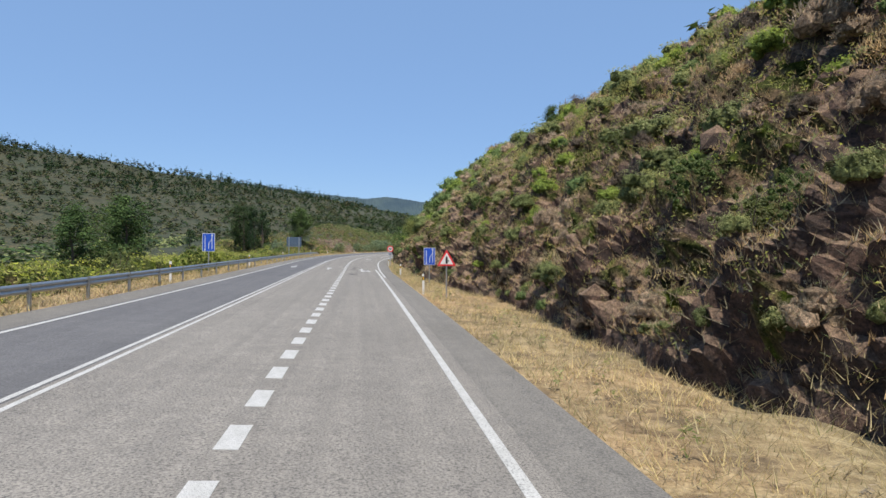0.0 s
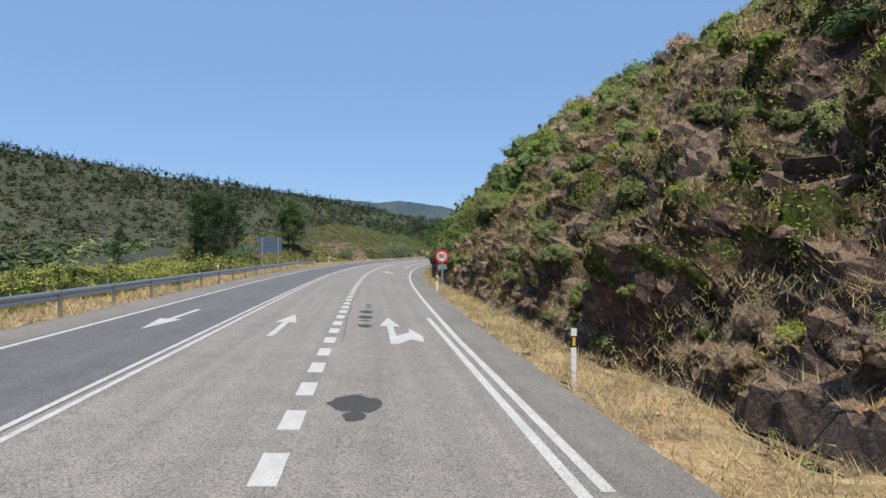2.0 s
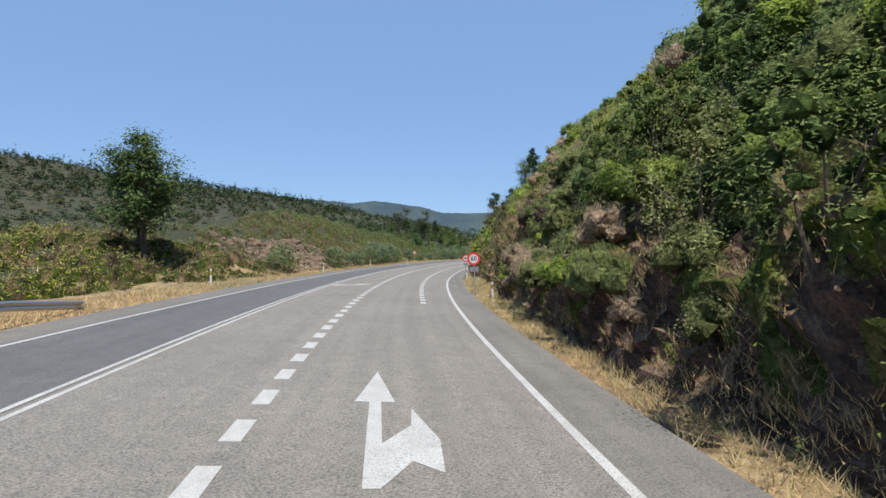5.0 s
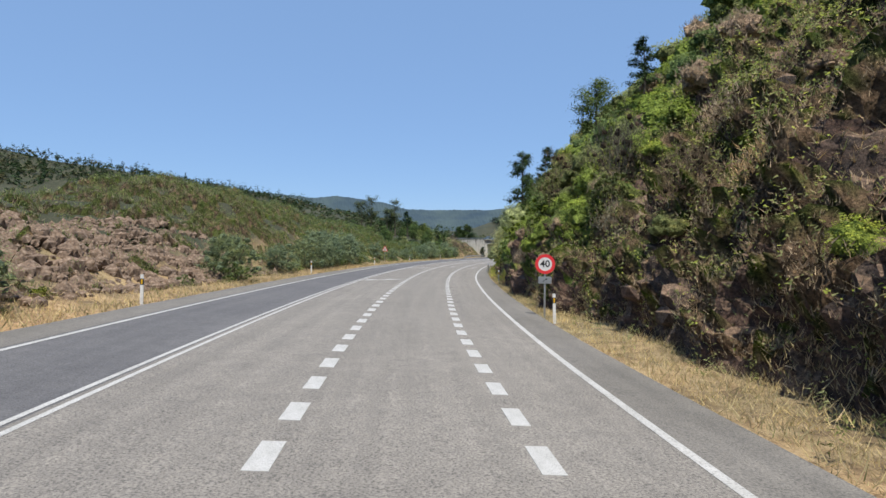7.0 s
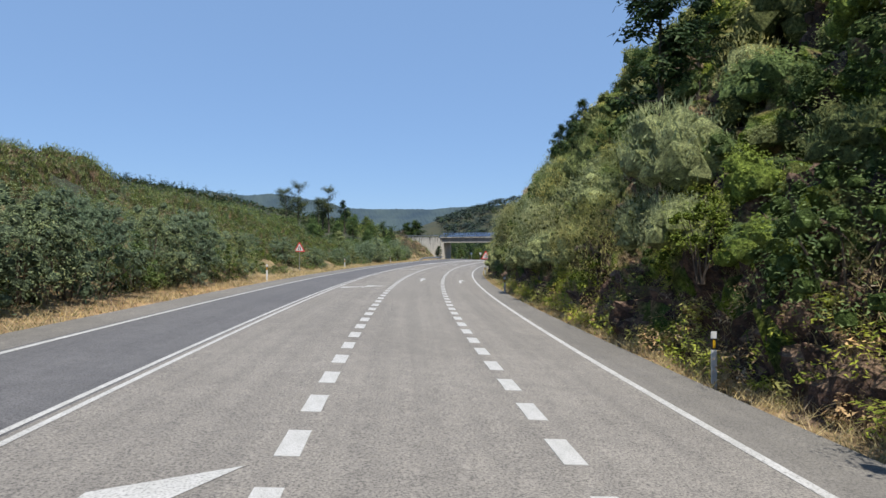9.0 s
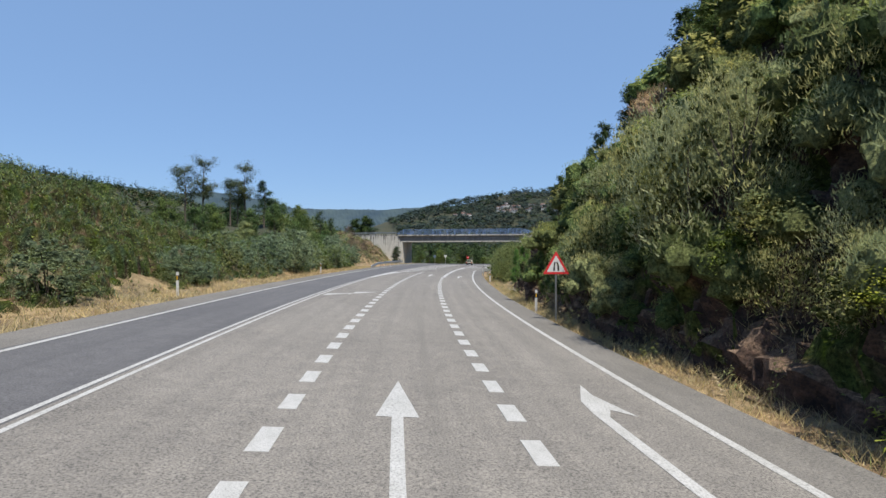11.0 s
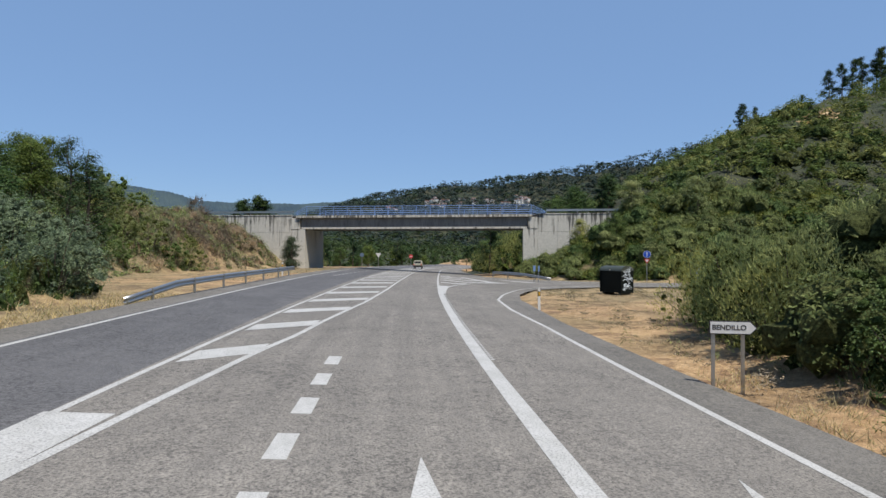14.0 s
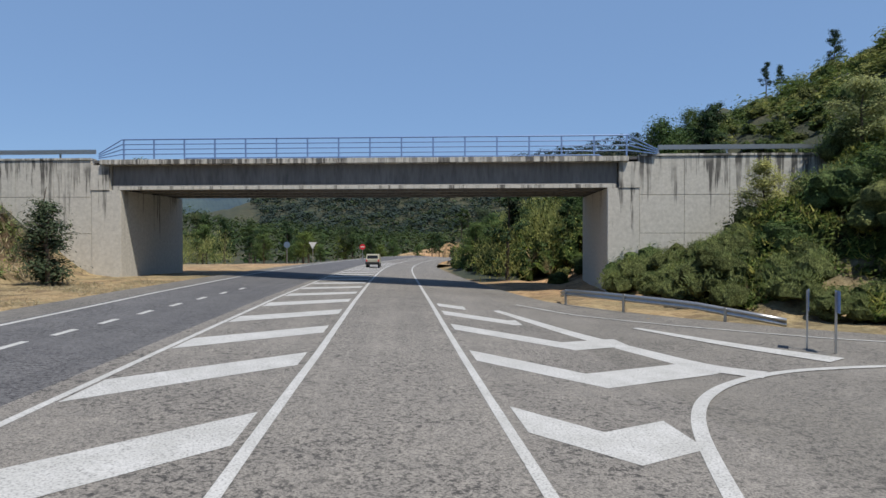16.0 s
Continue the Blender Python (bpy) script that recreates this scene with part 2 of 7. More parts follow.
def grid_mesh(name, P, mat, smooth=True):
    """A sheet from an array of points, rows by columns by 3."""
    r, c = P.shape[:2]
    i = np.arange((r - 1) * (c - 1))
    a = (i // (c - 1)) * c + i % (c - 1)
    faces = np.stack([a, a + 1, a + c + 1, a + c], 1)
    me = bpy.data.meshes.new(name)
    me.vertices.add(r * c)
    me.vertices.foreach_set("co", P.reshape(-1).astype(np.float32))
    me.loops.add(len(faces) * 4)
    me.loops.foreach_set("vertex_index", faces.reshape(-1).astype(np.int32))
    me.polygons.add(len(faces))
    me.polygons.foreach_set("loop_start", np.arange(len(faces), dtype=np.int32) * 4)
    me.polygons.foreach_set("use_smooth", np.full(len(faces), smooth))
    me.materials.append(mat)
    me.update(calc_edges=True)
    return me


def quads_mesh(name, Q, mats, index=None):
    """Loose faces, n by corners by 3."""
    n, c = Q.shape[:2]
    me = bpy.data.meshes.new(name)
    me.vertices.add(n * c)
    me.vertices.foreach_set("co", Q.reshape(-1).astype(np.float32))
    me.loops.add(n * c)
    me.loops.foreach_set("vertex_index", np.arange(n * c, dtype=np.int32))
    me.polygons.add(n)
    me.polygons.foreach_set("loop_start", np.arange(n, dtype=np.int32) * c)
    for m in mats:
        me.materials.append(m)
    if index is not None:
        me.polygons.foreach_set("material_index", index.astype(np.int32))
    me.update(calc_edges=True)
    return me


def part(name, bm, material, parent=None, label=""):
    """Links a bmesh as one mesh object under a thing or a part."""
    me = bpy.data.meshes.new(name)
    bm.to_mesh(me)
    bm.free()
    me.materials.append(material)
    ob = new(name, me)
    ob.parent = parent
    return tagged(ob, label)


def box(bm, x0, x1, y0, y1, z0, z1, bevel=0.0):
    r = bmesh.ops.create_cube(bm, size=1)
    for v in r["verts"]:
        v.co = Vector(((x0 + x1) / 2 + v.co.x * (x1 - x0), (y0 + y1) / 2 + v.co.y * (y1 - y0), (z0 + z1) / 2 + v.co.z * (z1 - z0)))
    if bevel:
        edges = list({e for v in r["verts"] for e in v.link_edges})
        bmesh.ops.bevel(bm, geom=edges, offset=bevel, segments=2, affect="EDGES")
    return bm


def boxed(*a, bevel=0.0):
    return box(bmesh.new(), *a, bevel=bevel)


def rod(bm, a, b, r0, r1=None, sides=8):
    a, b = Vector(a), Vector(b)
    d = b - a
    m = Matrix.Translation((a + b) / 2) @ d.to_track_quat("Z", "Y").to_matrix().to_4x4()
    bmesh.ops.create_cone(bm, cap_ends=True, segments=sides, radius1=r0, radius2=r0 if r1 is None else r1, depth=d.length, matrix=m)
    return bm


def plate(outline, y0, y1):
    """A board standing in the x-z plane, from an outline of (x, z)."""
    bm = bmesh.new()
    front = [bm.verts.new((x, y0, z)) for x, z in outline]
    back = [bm.verts.new((x, y1, z)) for x, z in outline]
    bm.faces.new(front)
    bm.faces.new(back[::-1])
    n = len(outline)
    for i in range(n):
        bm.faces.new((front[(i + 1) % n], front[i], back[i], back[(i + 1) % n]))
    bmesh.ops.recalc_face_normals(bm, faces=bm.faces)
    return bm


def disc(r, z, y0, y1, n=36):
    return plate([(r * math.cos(2 * math.pi * i / n), z + r * math.sin(2 * math.pi * i / n)) for i in range(n)], y0, y1)


def thing(name, m, label, category, group="", kind=""):
    e = new(name)
    e.matrix_world = m
    return tagged(e, label, category, group, kind)


def stand(s, o, dz=0.0, rz=0.0):
    v = spot(s, o, dz)
    return pose(v.x, v.y, v.z, 0, 0, turn(s) + rz)


# ---- ground ----
M_GROUND, gt, gb = nodes_of("dry_ground")
g_fine = noise_of(gt, 3.5, 6, 0.65)
g_mid = noise_of(gt, 0.35, 4, 0.6)
g_big = noise_of(gt, 0.03, 4, 0.6)
dry = ramp(gt, g_fine, [(0.3, (0.26, 0.175, 0.09)), (0.5, (0.42, 0.305, 0.165)), (0.7, (0.54, 0.415, 0.25))])
litter = ramp(gt, noise_of(gt, 0.9, 5, 0.7, 0.5), [(0.5, (0, 0, 0)), (0.6, (0.75, 0.75, 0.75))])
dry = blend(gt, litter, dry, (0.17, 0.11, 0.065))
scrub = ramp(gt, g_fine, [(0.3, (0.02, 0.027, 0.014)), (0.55, (0.042, 0.052, 0.028)), (0.75, (0.08, 0.08, 0.052))])
wild = ramp(gt, g_mid, [(0.42, (0, 0, 0)), (0.58, (1, 1, 1))])
attr = gt.nodes.new("ShaderNodeAttribute")
attr.attribute_name = "scrub"
mask = gt.nodes.new("ShaderNodeMath")
mask.operation = "MULTIPLY_ADD"
gt.links.new(wild, mask.inputs[0])
mask.inputs[1].default_value = 0.35
gt.links.new(attr.outputs["Fac"], mask.inputs[2])
mask.use_clamp = True
col = blend(gt, mask.outputs[0], dry, scrub)
far_tone = ramp(gt, g_big, [(0.35, (0.6, 0.72, 0.68)), (0.65, (1.1, 0.92, 0.85))])
g_grit = noise_of(gt, 17.0, 5, 0.75)
grit = ramp(gt, g_grit, [(0.36, (0.55, 0.53, 0.5)), (0.5, (0.98, 0.98, 0.98)), (0.66, (1.3, 1.3, 1.28))])
gt.links.new(blend(gt, 0.8, blend(gt, 0.8, col, far_tone, "MULTIPLY"), grit, "MULTIPLY"), gb.inputs["Base Color"])
gb.inputs["Roughness"].default_value = 0.95
bump(gt, gb, g_grit, 0.7, 0.06)

RIGHT_FOOT = [(-700, 9), (-120, 7.5), (0, 7.6), (20, 7.2), (34, 7.6), (42, 6.3), (52, 6.0), (57, 5.5), (66, 5.9), (76, 5.6), (88, 5.6), (96, 5.4), (108, 5.4), (123, 6.1), (140, 6.8), (165, 8.0), (178, 8.2), (186, 6.7), (202, 6.6), (212, 7.2), (230, 7.1), (238, 7.4), (250, 7.9), (285, 7.5), (295, 8.3),
              (305, 8.1), (316, 7.6), (324, 8.5), (331, 10.0), (338, 13.5), (343, 20), (348, 26), (355, 40), (356, 75), (367, 75), (369.5, 24), (374, 17), (380, 12.8),
              (390, 12.6), (402, 12.8), (414, 9), (440, 7.5), (560, 7), (1200, 7)]
LEFT_FOOT = [(-700, -12), (100, -12), (126, -17), (150, -15), (165, -12), (300, -12.3), (325, -12.6), (336, -13.4), (342, -15.5), (348, -21), (360, -23), (372, -22), (386, -18.5), (392, -18), (402, -17.5), (412, -40), (440, -55), (560, -60), (1200, -60)]


def beyond(s, o, line, side):
    """How far points lie outside a foot line (side 1: to the right of it)."""
    L = np.array(line, float)
    best = np.full(len(s), 1e9)
    out = np.zeros(len(s), bool)
    for (s0, o0), (s1, o1) in zip(L[:-1], L[1:]):
        ds, do = s1 - s0, o1 - o0
        u = np.clip(((s - s0) * ds + (o - o0) * do) / (ds * ds + do * do), 0, 1)
        best = np.minimum(best, np.hypot(s - s0 - u * ds, o - o0 - u * do))
        if ds > 0:
            inside = (s >= s0) & (s < s1)
            out |= inside & (side * (o - (o0 + (s - s0) / ds * do)) > 0)
    return np.where(out, best, 0)


def fbm(x, y, scale, octaves=4, seed=0.0):
    """Cheap smooth noise from turned sine waves, about -1 to 1."""
    rng = np.random.RandomState(int(seed * 10) + 7)
    v, a, tot = np.zeros(np.shape(x)), 1.0, 0.0
    for k in range(octaves):
        f = 2.0 ** k / scale
        for _ in range(3):
            th, ph = rng.rand() * 6.283, rng.rand() * 6.283
            v = v + a * np.sin((x * np.cos(th) + y * np.sin(th)) * f * 6.283 * (0.8 + 0.4 * rng.rand()) + ph)
        tot += a * 1.6
        a *= 0.55
    return v / tot


CUT = ([0, 0.4, 0.9, 3, 8, 14, 22, 30, 60, 400], [0, 0.9, 2.2, 4.4, 9.3, 14.6, 19.5, 23, 30, 60])
SLOPE = ([0, 2, 10, 30, 60, 100, 160, 400], [0, 0.6, 5.0, 15.5, 30, 49, 62, 90])


def right_rise(s, d):
    w = np.interp(s, [284, 300], [0, 1])
    more = np.interp(s, [0, 40, 80, 100, 120, 140, 160, 180, 200, 220, 240, 262, 280, 296], [1.0, 1.04, 1.0, 0.98, 1.08, 1.22, 1.17, 1.13, 1.26, 1.2, 1.34, 1.37, 1.28, 1.12])
    steep = (1 + (more - 1) * np.clip(d / 3, 0, 1)) * np.interp(d, *CUT)
    return (1 - w) * steep + w * np.interp(d, *SLOPE)


def left_rise(s, d):
    valley = np.interp(d, [0, 3, 20, 60, 200], [0, -0.3, -1.5, -6, -22])
    cut = np.interp(d, [0, 1.5, 3, 6, 10, 15, 22, 30, 60, 200], [0, 0.3, 1.4, 3.8, 6.3, 8.0, 8.5, 7.0, 0.0, -22])
    soft = np.interp(d, [0, 6, 14, 30, 60, 200], [0, 0.8, 2.2, 3.2, 2.5, -8])
    fill = np.interp(d, [0, 1.5, 7, 12, 60, 200], [0, 0.5, 5.2, 7.0, 6.6, 0])
    a = np.interp(s, [140, 172, 196, 204, 215, 240, 254, 270, 285, 305], [0, 0.6, 0.62, 0.72, 1.1, 1.1, 0.88, 0.88, 0.85, 0])
    b = np.interp(s, [285, 305, 335, 352], [0, 1, 1, 0])
    c = np.interp(s, [335, 352, 402, 410], [0, 1, 1, 0])
    e = np.interp(s, [402, 410], [0, 1])
    base = np.interp(s, [140, 172], [1, 0])
    return valley * base + cut * a + soft * b + fill * c + np.interp(d, [0, 20, 60, 200], [0, 0.6, 0, -8]) * e


# Far ridges: rows of x, y, z; and the width of the slope below them.
RIDGES = [
    ([(-1217, 322, 233), (-935, 740, 200), (-803, 883, 179), (-743, 933, 167), (-676, 985, 152), (-573, 1048, 138), (-511, 1079, 131), (-415, 1121, 116), (-353, 1143, 102), (-267, 1167, 63), (-210, 1179, 40), (-105, 1194, 8)], 580),
    ([(60, 1290, 40), (126, 1267, 78), (182, 1257, 99), (246, 1242, 108), (310, 1223, 117), (397, 1189, 127), (499, 1136, 141), (633, 1041, 168), (800, 900, 190)], 380),
    ([(150, 470, 44), (200, 520, 58), (280, 620, 80), (420, 780, 110)], 120),
]


def far_height(x, y):
    h = np.zeros(len(x))
    for pts, width in RIDGES:
        A = np.array(pts, float)
        top = np.zeros(len(x))
        for p, q in zip(A[:-1], A[1:]):
            d = q - p
            u = np.clip(((x - p[0]) * d[0] + (y - p[1]) * d[1]) / (d[0] ** 2 + d[1] ** 2), 0, 1)
            r = np.hypot(x - p[0] - u * d[0], y - p[1] - u * d[1])
            fall = np.clip(1 - r / width, 0, 1)
            top = np.maximum(top, (p[2] + u * d[2]) * fall ** 1.25)
        h = np.maximum(h, top)
    return h * (1 + 0.03 * fbm(x, y, 150, 3, 2)) + np.where(h > 3, 2.0 * fbm(x, y, 60, 3, 5), 0)


def ground_height(x, y):
    s, o = to_road(x, y)
    z = bank(np.clip(s, -200, 560), o)
    dr, dl = beyond(s, o, RIGHT_FOOT, 1), beyond(s, o, LEFT_FOOT, -1)
    rough = fbm(x, y, 9, 3, 1)
    z = z + np.where(dr > 0, right_rise(s, dr) + rough * np.minimum(dr, 3) * 0.3, 0)
    z = z + np.where(dl > 0, left_rise(s, dl) + rough * np.minimum(dl, 3) * 0.22, 0)
    z = z + 0.05 * fbm(x, y, 3.0, 2, 3) * ((o > 3) | (o < -10))
    z = np.where((dr == 0) & (dl == 0), z - 0.04, z)
    far = np.clip((np.hypot(x + 10, y - 200) - 230) / 250, 0, 1)
    plain_z = np.where(far > 0, z * (1 - far) + (-8) * far, z)
    ridge = far_height(x, y) * np.where(s < 558, np.clip((np.abs(o) - 14) / 60, 0, 1), 1)
    return np.where(ridge > 0.5, np.maximum(plain_z, ridge - 3), plain_z), s, o, dr, dl


def axis(lo, a, b, hi, fine, grow):
    mid = list(np.arange(a, b + 0.01, fine))
    left, right, st = [], [], fine
    v = a
    while v > lo:
        st *= grow
        v -= min(st, 60)
        left.append(v)
    st, v = fine, b
    while v < hi:
        st *= grow
        v += min(st, 60)
        right.append(v)
    return np.array(left[::-1] + mid + right)


gx, gy = axis(-2600, -85, 120, 2600, 1.6, 1.16), axis(-900, -30, 470, 4200, 1.6, 1.16)
GX, GY = np.meshgrid(gx, gy)
gz, g_s, g_o, g_dr, g_dl = ground_height(GX.ravel(), GY.ravel())
road_zone = (g_o > -11) & (g_o < np.interp(g_s, [0, 100, 150, 300, 330], [4.5, 4.5, 7, 7.5, 8])) & (g_s < 540)
gz = np.where(road_zone, gz - 0.12, gz)
side_zone = (g_s > 352) & (g_s < 376) & (g_o > 5) & (g_o < 72)
gz = np.where(side_zone, gz - 0.06, gz)
# The fine rock face lies over this part of the sheet.
gz = np.where((g_s > -40) & (g_s < 296) & (g_dr > 2.5) & (g_dr < 24), gz - 1.3, gz)
gz = np.where((g_s > -40) & (g_s < 296) & (g_dr > 0) & (g_dr <= 2.5), bank(g_s, g_o) - 0.25, gz)
me = grid_mesh("ground", np.stack([GX.ravel(), GY.ravel(), gz], 1).reshape(len(gy), len(gx), 3), M_GROUND)
scrubby = np.clip(np.maximum((g_dr - 2) / 5, (g_dl - 2) / 5), 0, 1)
scrubby = np.where(np.hypot(GX.ravel() + 10, GY.ravel() - 200) > 400, 0.84, scrubby)
scrubby = np.where((GY.ravel() > 820) & (GX.ravel() > 40), 1.0, scrubby)
scrubby = np.where((g_s > 300) & (g_dr > 5), 1.0, scrubby)
scrubby = np.where((g_s > 404) & (g_o > 6.5), 0.95, scrubby)
scrubby = np.where((g_s > 448) & ((g_o > 7) | (g_o < -40)), 0.9, scrubby)
at_scrub = me.attributes.new("scrub", "FLOAT", "POINT")
at_scrub.data.foreach_set("value", scrubby.astype(np.float32))
tagged(new("ground", me), "dry straw-coloured ground with scrub rising into wooded hills", "ground", kind="structure")


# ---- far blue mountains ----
M_FAR, ft, fb = nodes_of("hazed_mountain")
# Haze put into the colour: bluish base with a faint blue glow.
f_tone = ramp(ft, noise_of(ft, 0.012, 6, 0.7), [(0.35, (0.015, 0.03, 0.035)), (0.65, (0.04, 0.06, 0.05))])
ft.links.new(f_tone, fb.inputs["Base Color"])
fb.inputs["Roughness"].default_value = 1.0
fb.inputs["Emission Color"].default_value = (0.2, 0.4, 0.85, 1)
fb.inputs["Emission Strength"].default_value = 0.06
FAR = np.array([(-900, 1400, 190), (-512, 1515, 146), (-416, 1546, 137), (-352, 1563, 129), (-289, 1577, 135), (-222, 1588, 126), (-176, 1594, 120), (-127, 1599, 105), (-37, 1603, 104), (66, 1601, 103), (183, 1589, 110), (344, 1558, 122), (700, 1480, 150)], float)
fu = np.linspace(0, 1, 700)
fq = np.linspace(0, 1, len(FAR))
fp = np.stack([np.interp(fu, fq, FAR[:, k]) for k in range(3)], 1)
fv = np.linspace(0, 1, 40)
toward = np.array([0.0, 300.0]) - fp[:, :2]
toward /= np.linalg.norm(toward, axis=1)[:, None]
rows = []
for v in fv:
    q = fp[:, :2] + toward * 380 * v
    z = fp[:, 2] * (1 - v) ** 1.25 + 5 * fbm(q[:, 0], q[:, 1], 140, 4, 6) * (0.25 + v) + 1.6 * np.abs(fbm(q[:, 0], q[:, 1], 14, 2, 7)) - 12 * v
    rows.append(np.column_stack([q, z]))
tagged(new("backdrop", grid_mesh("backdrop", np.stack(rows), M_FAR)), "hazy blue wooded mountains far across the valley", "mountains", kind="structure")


def hgt(x, y):
    return float(ground_height(np.array([x]), np.array([y]))[0][0])


# ---- rock cut on the right ----
M_ROCK, rt, rb = nodes_of("rock_cut")
r_strata = noise_of(rt, 1.1, 6, 0.65, 0.6, squash=(1, 1, 2.2))
r_fine = noise_of(rt, 5, 8, 0.75)
r_big = noise_of(rt, 0.16, 4, 0.6)
rock = ramp(rt, r_strata, [(0.3, (0.016, 0.011, 0.009)), (0.46, (0.06, 0.036, 0.026)), (0.6, (0.14, 0.083, 0.057)), (0.76, (0.24, 0.16, 0.115))])
grey = ramp(rt, r_fine, [(0.3, (0.022, 0.018, 0.016)), (0.7, (0.15, 0.122, 0.102))])
col = blend(rt, ramp(rt, r_big, [(0.5, (0, 0, 0)), (0.65, (0.8, 0.8, 0.8))]), rock, grey)
straw = ramp(rt, r_fine, [(0.3, (0.15, 0.095, 0.06)), (0.7, (0.36, 0.25, 0.165))])
geo = rt.nodes.new("ShaderNodeNewGeometry")
sep = rt.nodes.new("ShaderNodeSeparateXYZ")
rt.links.new(geo.outputs["Normal"], sep.inputs[0])
lie = rt.nodes.new("ShaderNodeMath")
lie.operation = "ADD"
rt.links.new(sep.outputs["Z"], lie.inputs[0])
rt.links.new(noise_of(rt, 0.5, 4, 0.6), lie.inputs[1])
half = rt.nodes.new("ShaderNodeMath")
half.operation = "MULTIPLY"
rt.links.new(lie.outputs[0], half.inputs[0])
half.inputs[1].default_value = 0.5
grassy = ramp(rt, half.outputs[0], [(0.47, (0, 0, 0)), (0.6, (0.85, 0.85, 0.85))])
r_grit = noise_of(rt, 13, 5, 0.75)
rt.links.new(blend(rt, 0.9, blend(rt, grassy, col, straw), ramp(rt, r_grit, [(0.36, (0.35, 0.34, 0.33)), (0.5, (0.95, 0.95, 0.95)), (0.66, (1.6, 1.55, 1.5))]), "MULTIPLY"), rb.inputs["Base Color"])
rb.inputs["Roughness"].default_value = 0.93
bump(rt, rb, r_grit, 1.0, 0.12)

fs = np.concatenate([np.arange(-40, 0, 0.5), np.arange(0, 297, 0.24)])
fd = np.concatenate([np.arange(-0.4, 2.4, 0.1), np.arange(2.4, 9, 0.2), np.arange(9, 26.5, 0.35)])
FS, FD = np.meshgrid(fs, fd, indexing="ij")
foot = np.interp(FS.ravel(), [p[0] for p in RIGHT_FOOT], [p[1] for p in RIGHT_FOOT])
s_, d_ = FS.ravel(), FD.ravel()
px_, py_ = at(s_, foot + d_)
pz_ = bank(s_, foot + d_) + right_rise(s_, np.maximum(d_, 0)) + np.where(d_ < 0, -0.25, 0)
amp = np.clip((d_ + 0.4) / 1.0, 0.3, 1)
px_, py_ = at(s_, foot + d_ + 0.55 * fbm(s_, 0 * s_, 7, 3, 13) * np.clip((d_ + 0.4) / 0.8, 0, 1))


def blocks(u, v, size, seed):
    """Stepped cells, like broken beds of rock."""
    a = np.floor(u / size + 0.7 * np.sin(v / size * 1.3 + seed))
    b = np.floor(v / (size * 0.55) + 0.6 * np.sin(u / size * 0.9 + seed * 2))
    w = np.sin(a * 127.1 + b * 311.7 + seed * 74.7) * 43758.5453
    return w - np.floor(w)


calm = np.interp(d_, [0, 1.2, 3], [1, 0.8, 0.45])
lift = 0.85 * fbm(s_, pz_ * 1.4, 8, 3, 4) + 0.34 * fbm(s_, pz_, 1.4, 4, 8)
lift = lift + calm * (0.12 * (blocks(s_ + pz_ * 0.5, pz_, 1.6, 1.0) - 0.5) + 0.24 * (blocks(s_ + 9 - pz_ * 0.4, pz_ + 4, 0.8, 2.3) - 0.5) + 0.34 * (blocks(s_ + 3 + pz_ * 0.7, pz_ + 2, 0.45, 5.1) - 0.5))
lift = lift + calm * (0.24 * (blocks(s_ - pz_ * 0.6, pz_ + 7, 0.24, 8.3) - 0.5) + 0.16 * (np.random.RandomState(3).rand(len(s_)) - 0.5))
hh = np.interp(s_, _g, _h)
px_ = px_ - np.cos(hh) * lift * amp * 0.8
py_ = py_ - np.sin(hh) * lift * amp * 0.8
pz_ = pz_ + lift * amp * 0.55 - np.clip((d_ - 23) / 3, 0, 1) * 1.2
FACE = np.stack([px_, py_, pz_], 1).reshape(len(fs), len(fd), 3)


def face_point(s, d):
    """Places on the rock face for a distance s and a depth d behind its foot."""
    i = np.clip(np.searchsorted(fs, s), 0, len(fs) - 1)
    j = np.clip(np.searchsorted(fd, d), 0, len(fd) - 1)
    return FACE[i, j]


me = grid_mesh("rock_face", np.stack([px_, py_, pz_], 1).reshape(len(fs), len(fd), 3), M_ROCK, smooth=False)
tagged(new("rock_face", me), "steep broken brown rock cut with dry grass on its ledges", "rock face", kind="structure")


# ---- road ----
def asph_right(s):
    return np.interp(s, [-120, 25, 63, 76, 95, 112, 150, 174, 207, 240, 287, 297, 320, 335, 345], [3.25, 3.2, 3.15, 3.5, 4.0, 4.5, 5.2, 5.35, 5.95, 6.1, 6.35, 6.5, 6.5, 6.2, 6.5])


def left_line(s):
    return np.interp(s, [-120, 11.7, 36.5, 61.4, 87.2, 113.0, 138.8, 164.3, 189.1, 214.3, 239.8, 264.6, 289.3, 314.0, 345, 375, 400, 470], [-8.6, -8.61, -8.52, -8.59, -8.7, -8.66, -8.57, -8.49, -8.48, -8.48, -8.48, -8.45, -8.51, -8.76, -9.15, -9.5, -9.9, -10.5])


def right_line(s):
    return np.interp(s, [-120, 1.8, 16.7, 31.6, 46.4, 61.4, 76.7, 92.4, 107.9, 123.3, 138.8, 154.1, 169.3, 184.2, 199.1, 214.3, 229.8, 244.8, 259.6, 274.5, 289.3, 304.1, 318.9, 333.6, 340, 346], [1.93, 1.93, 1.93, 1.93, 1.93, 1.93, 2.17, 2.45, 2.81, 3.16, 3.43, 3.64, 3.77, 4.04, 4.25, 4.37, 4.6, 4.79, 4.89, 4.95, 5.0, 5.05, 5.09, 5.08, 4.85, 5.0])


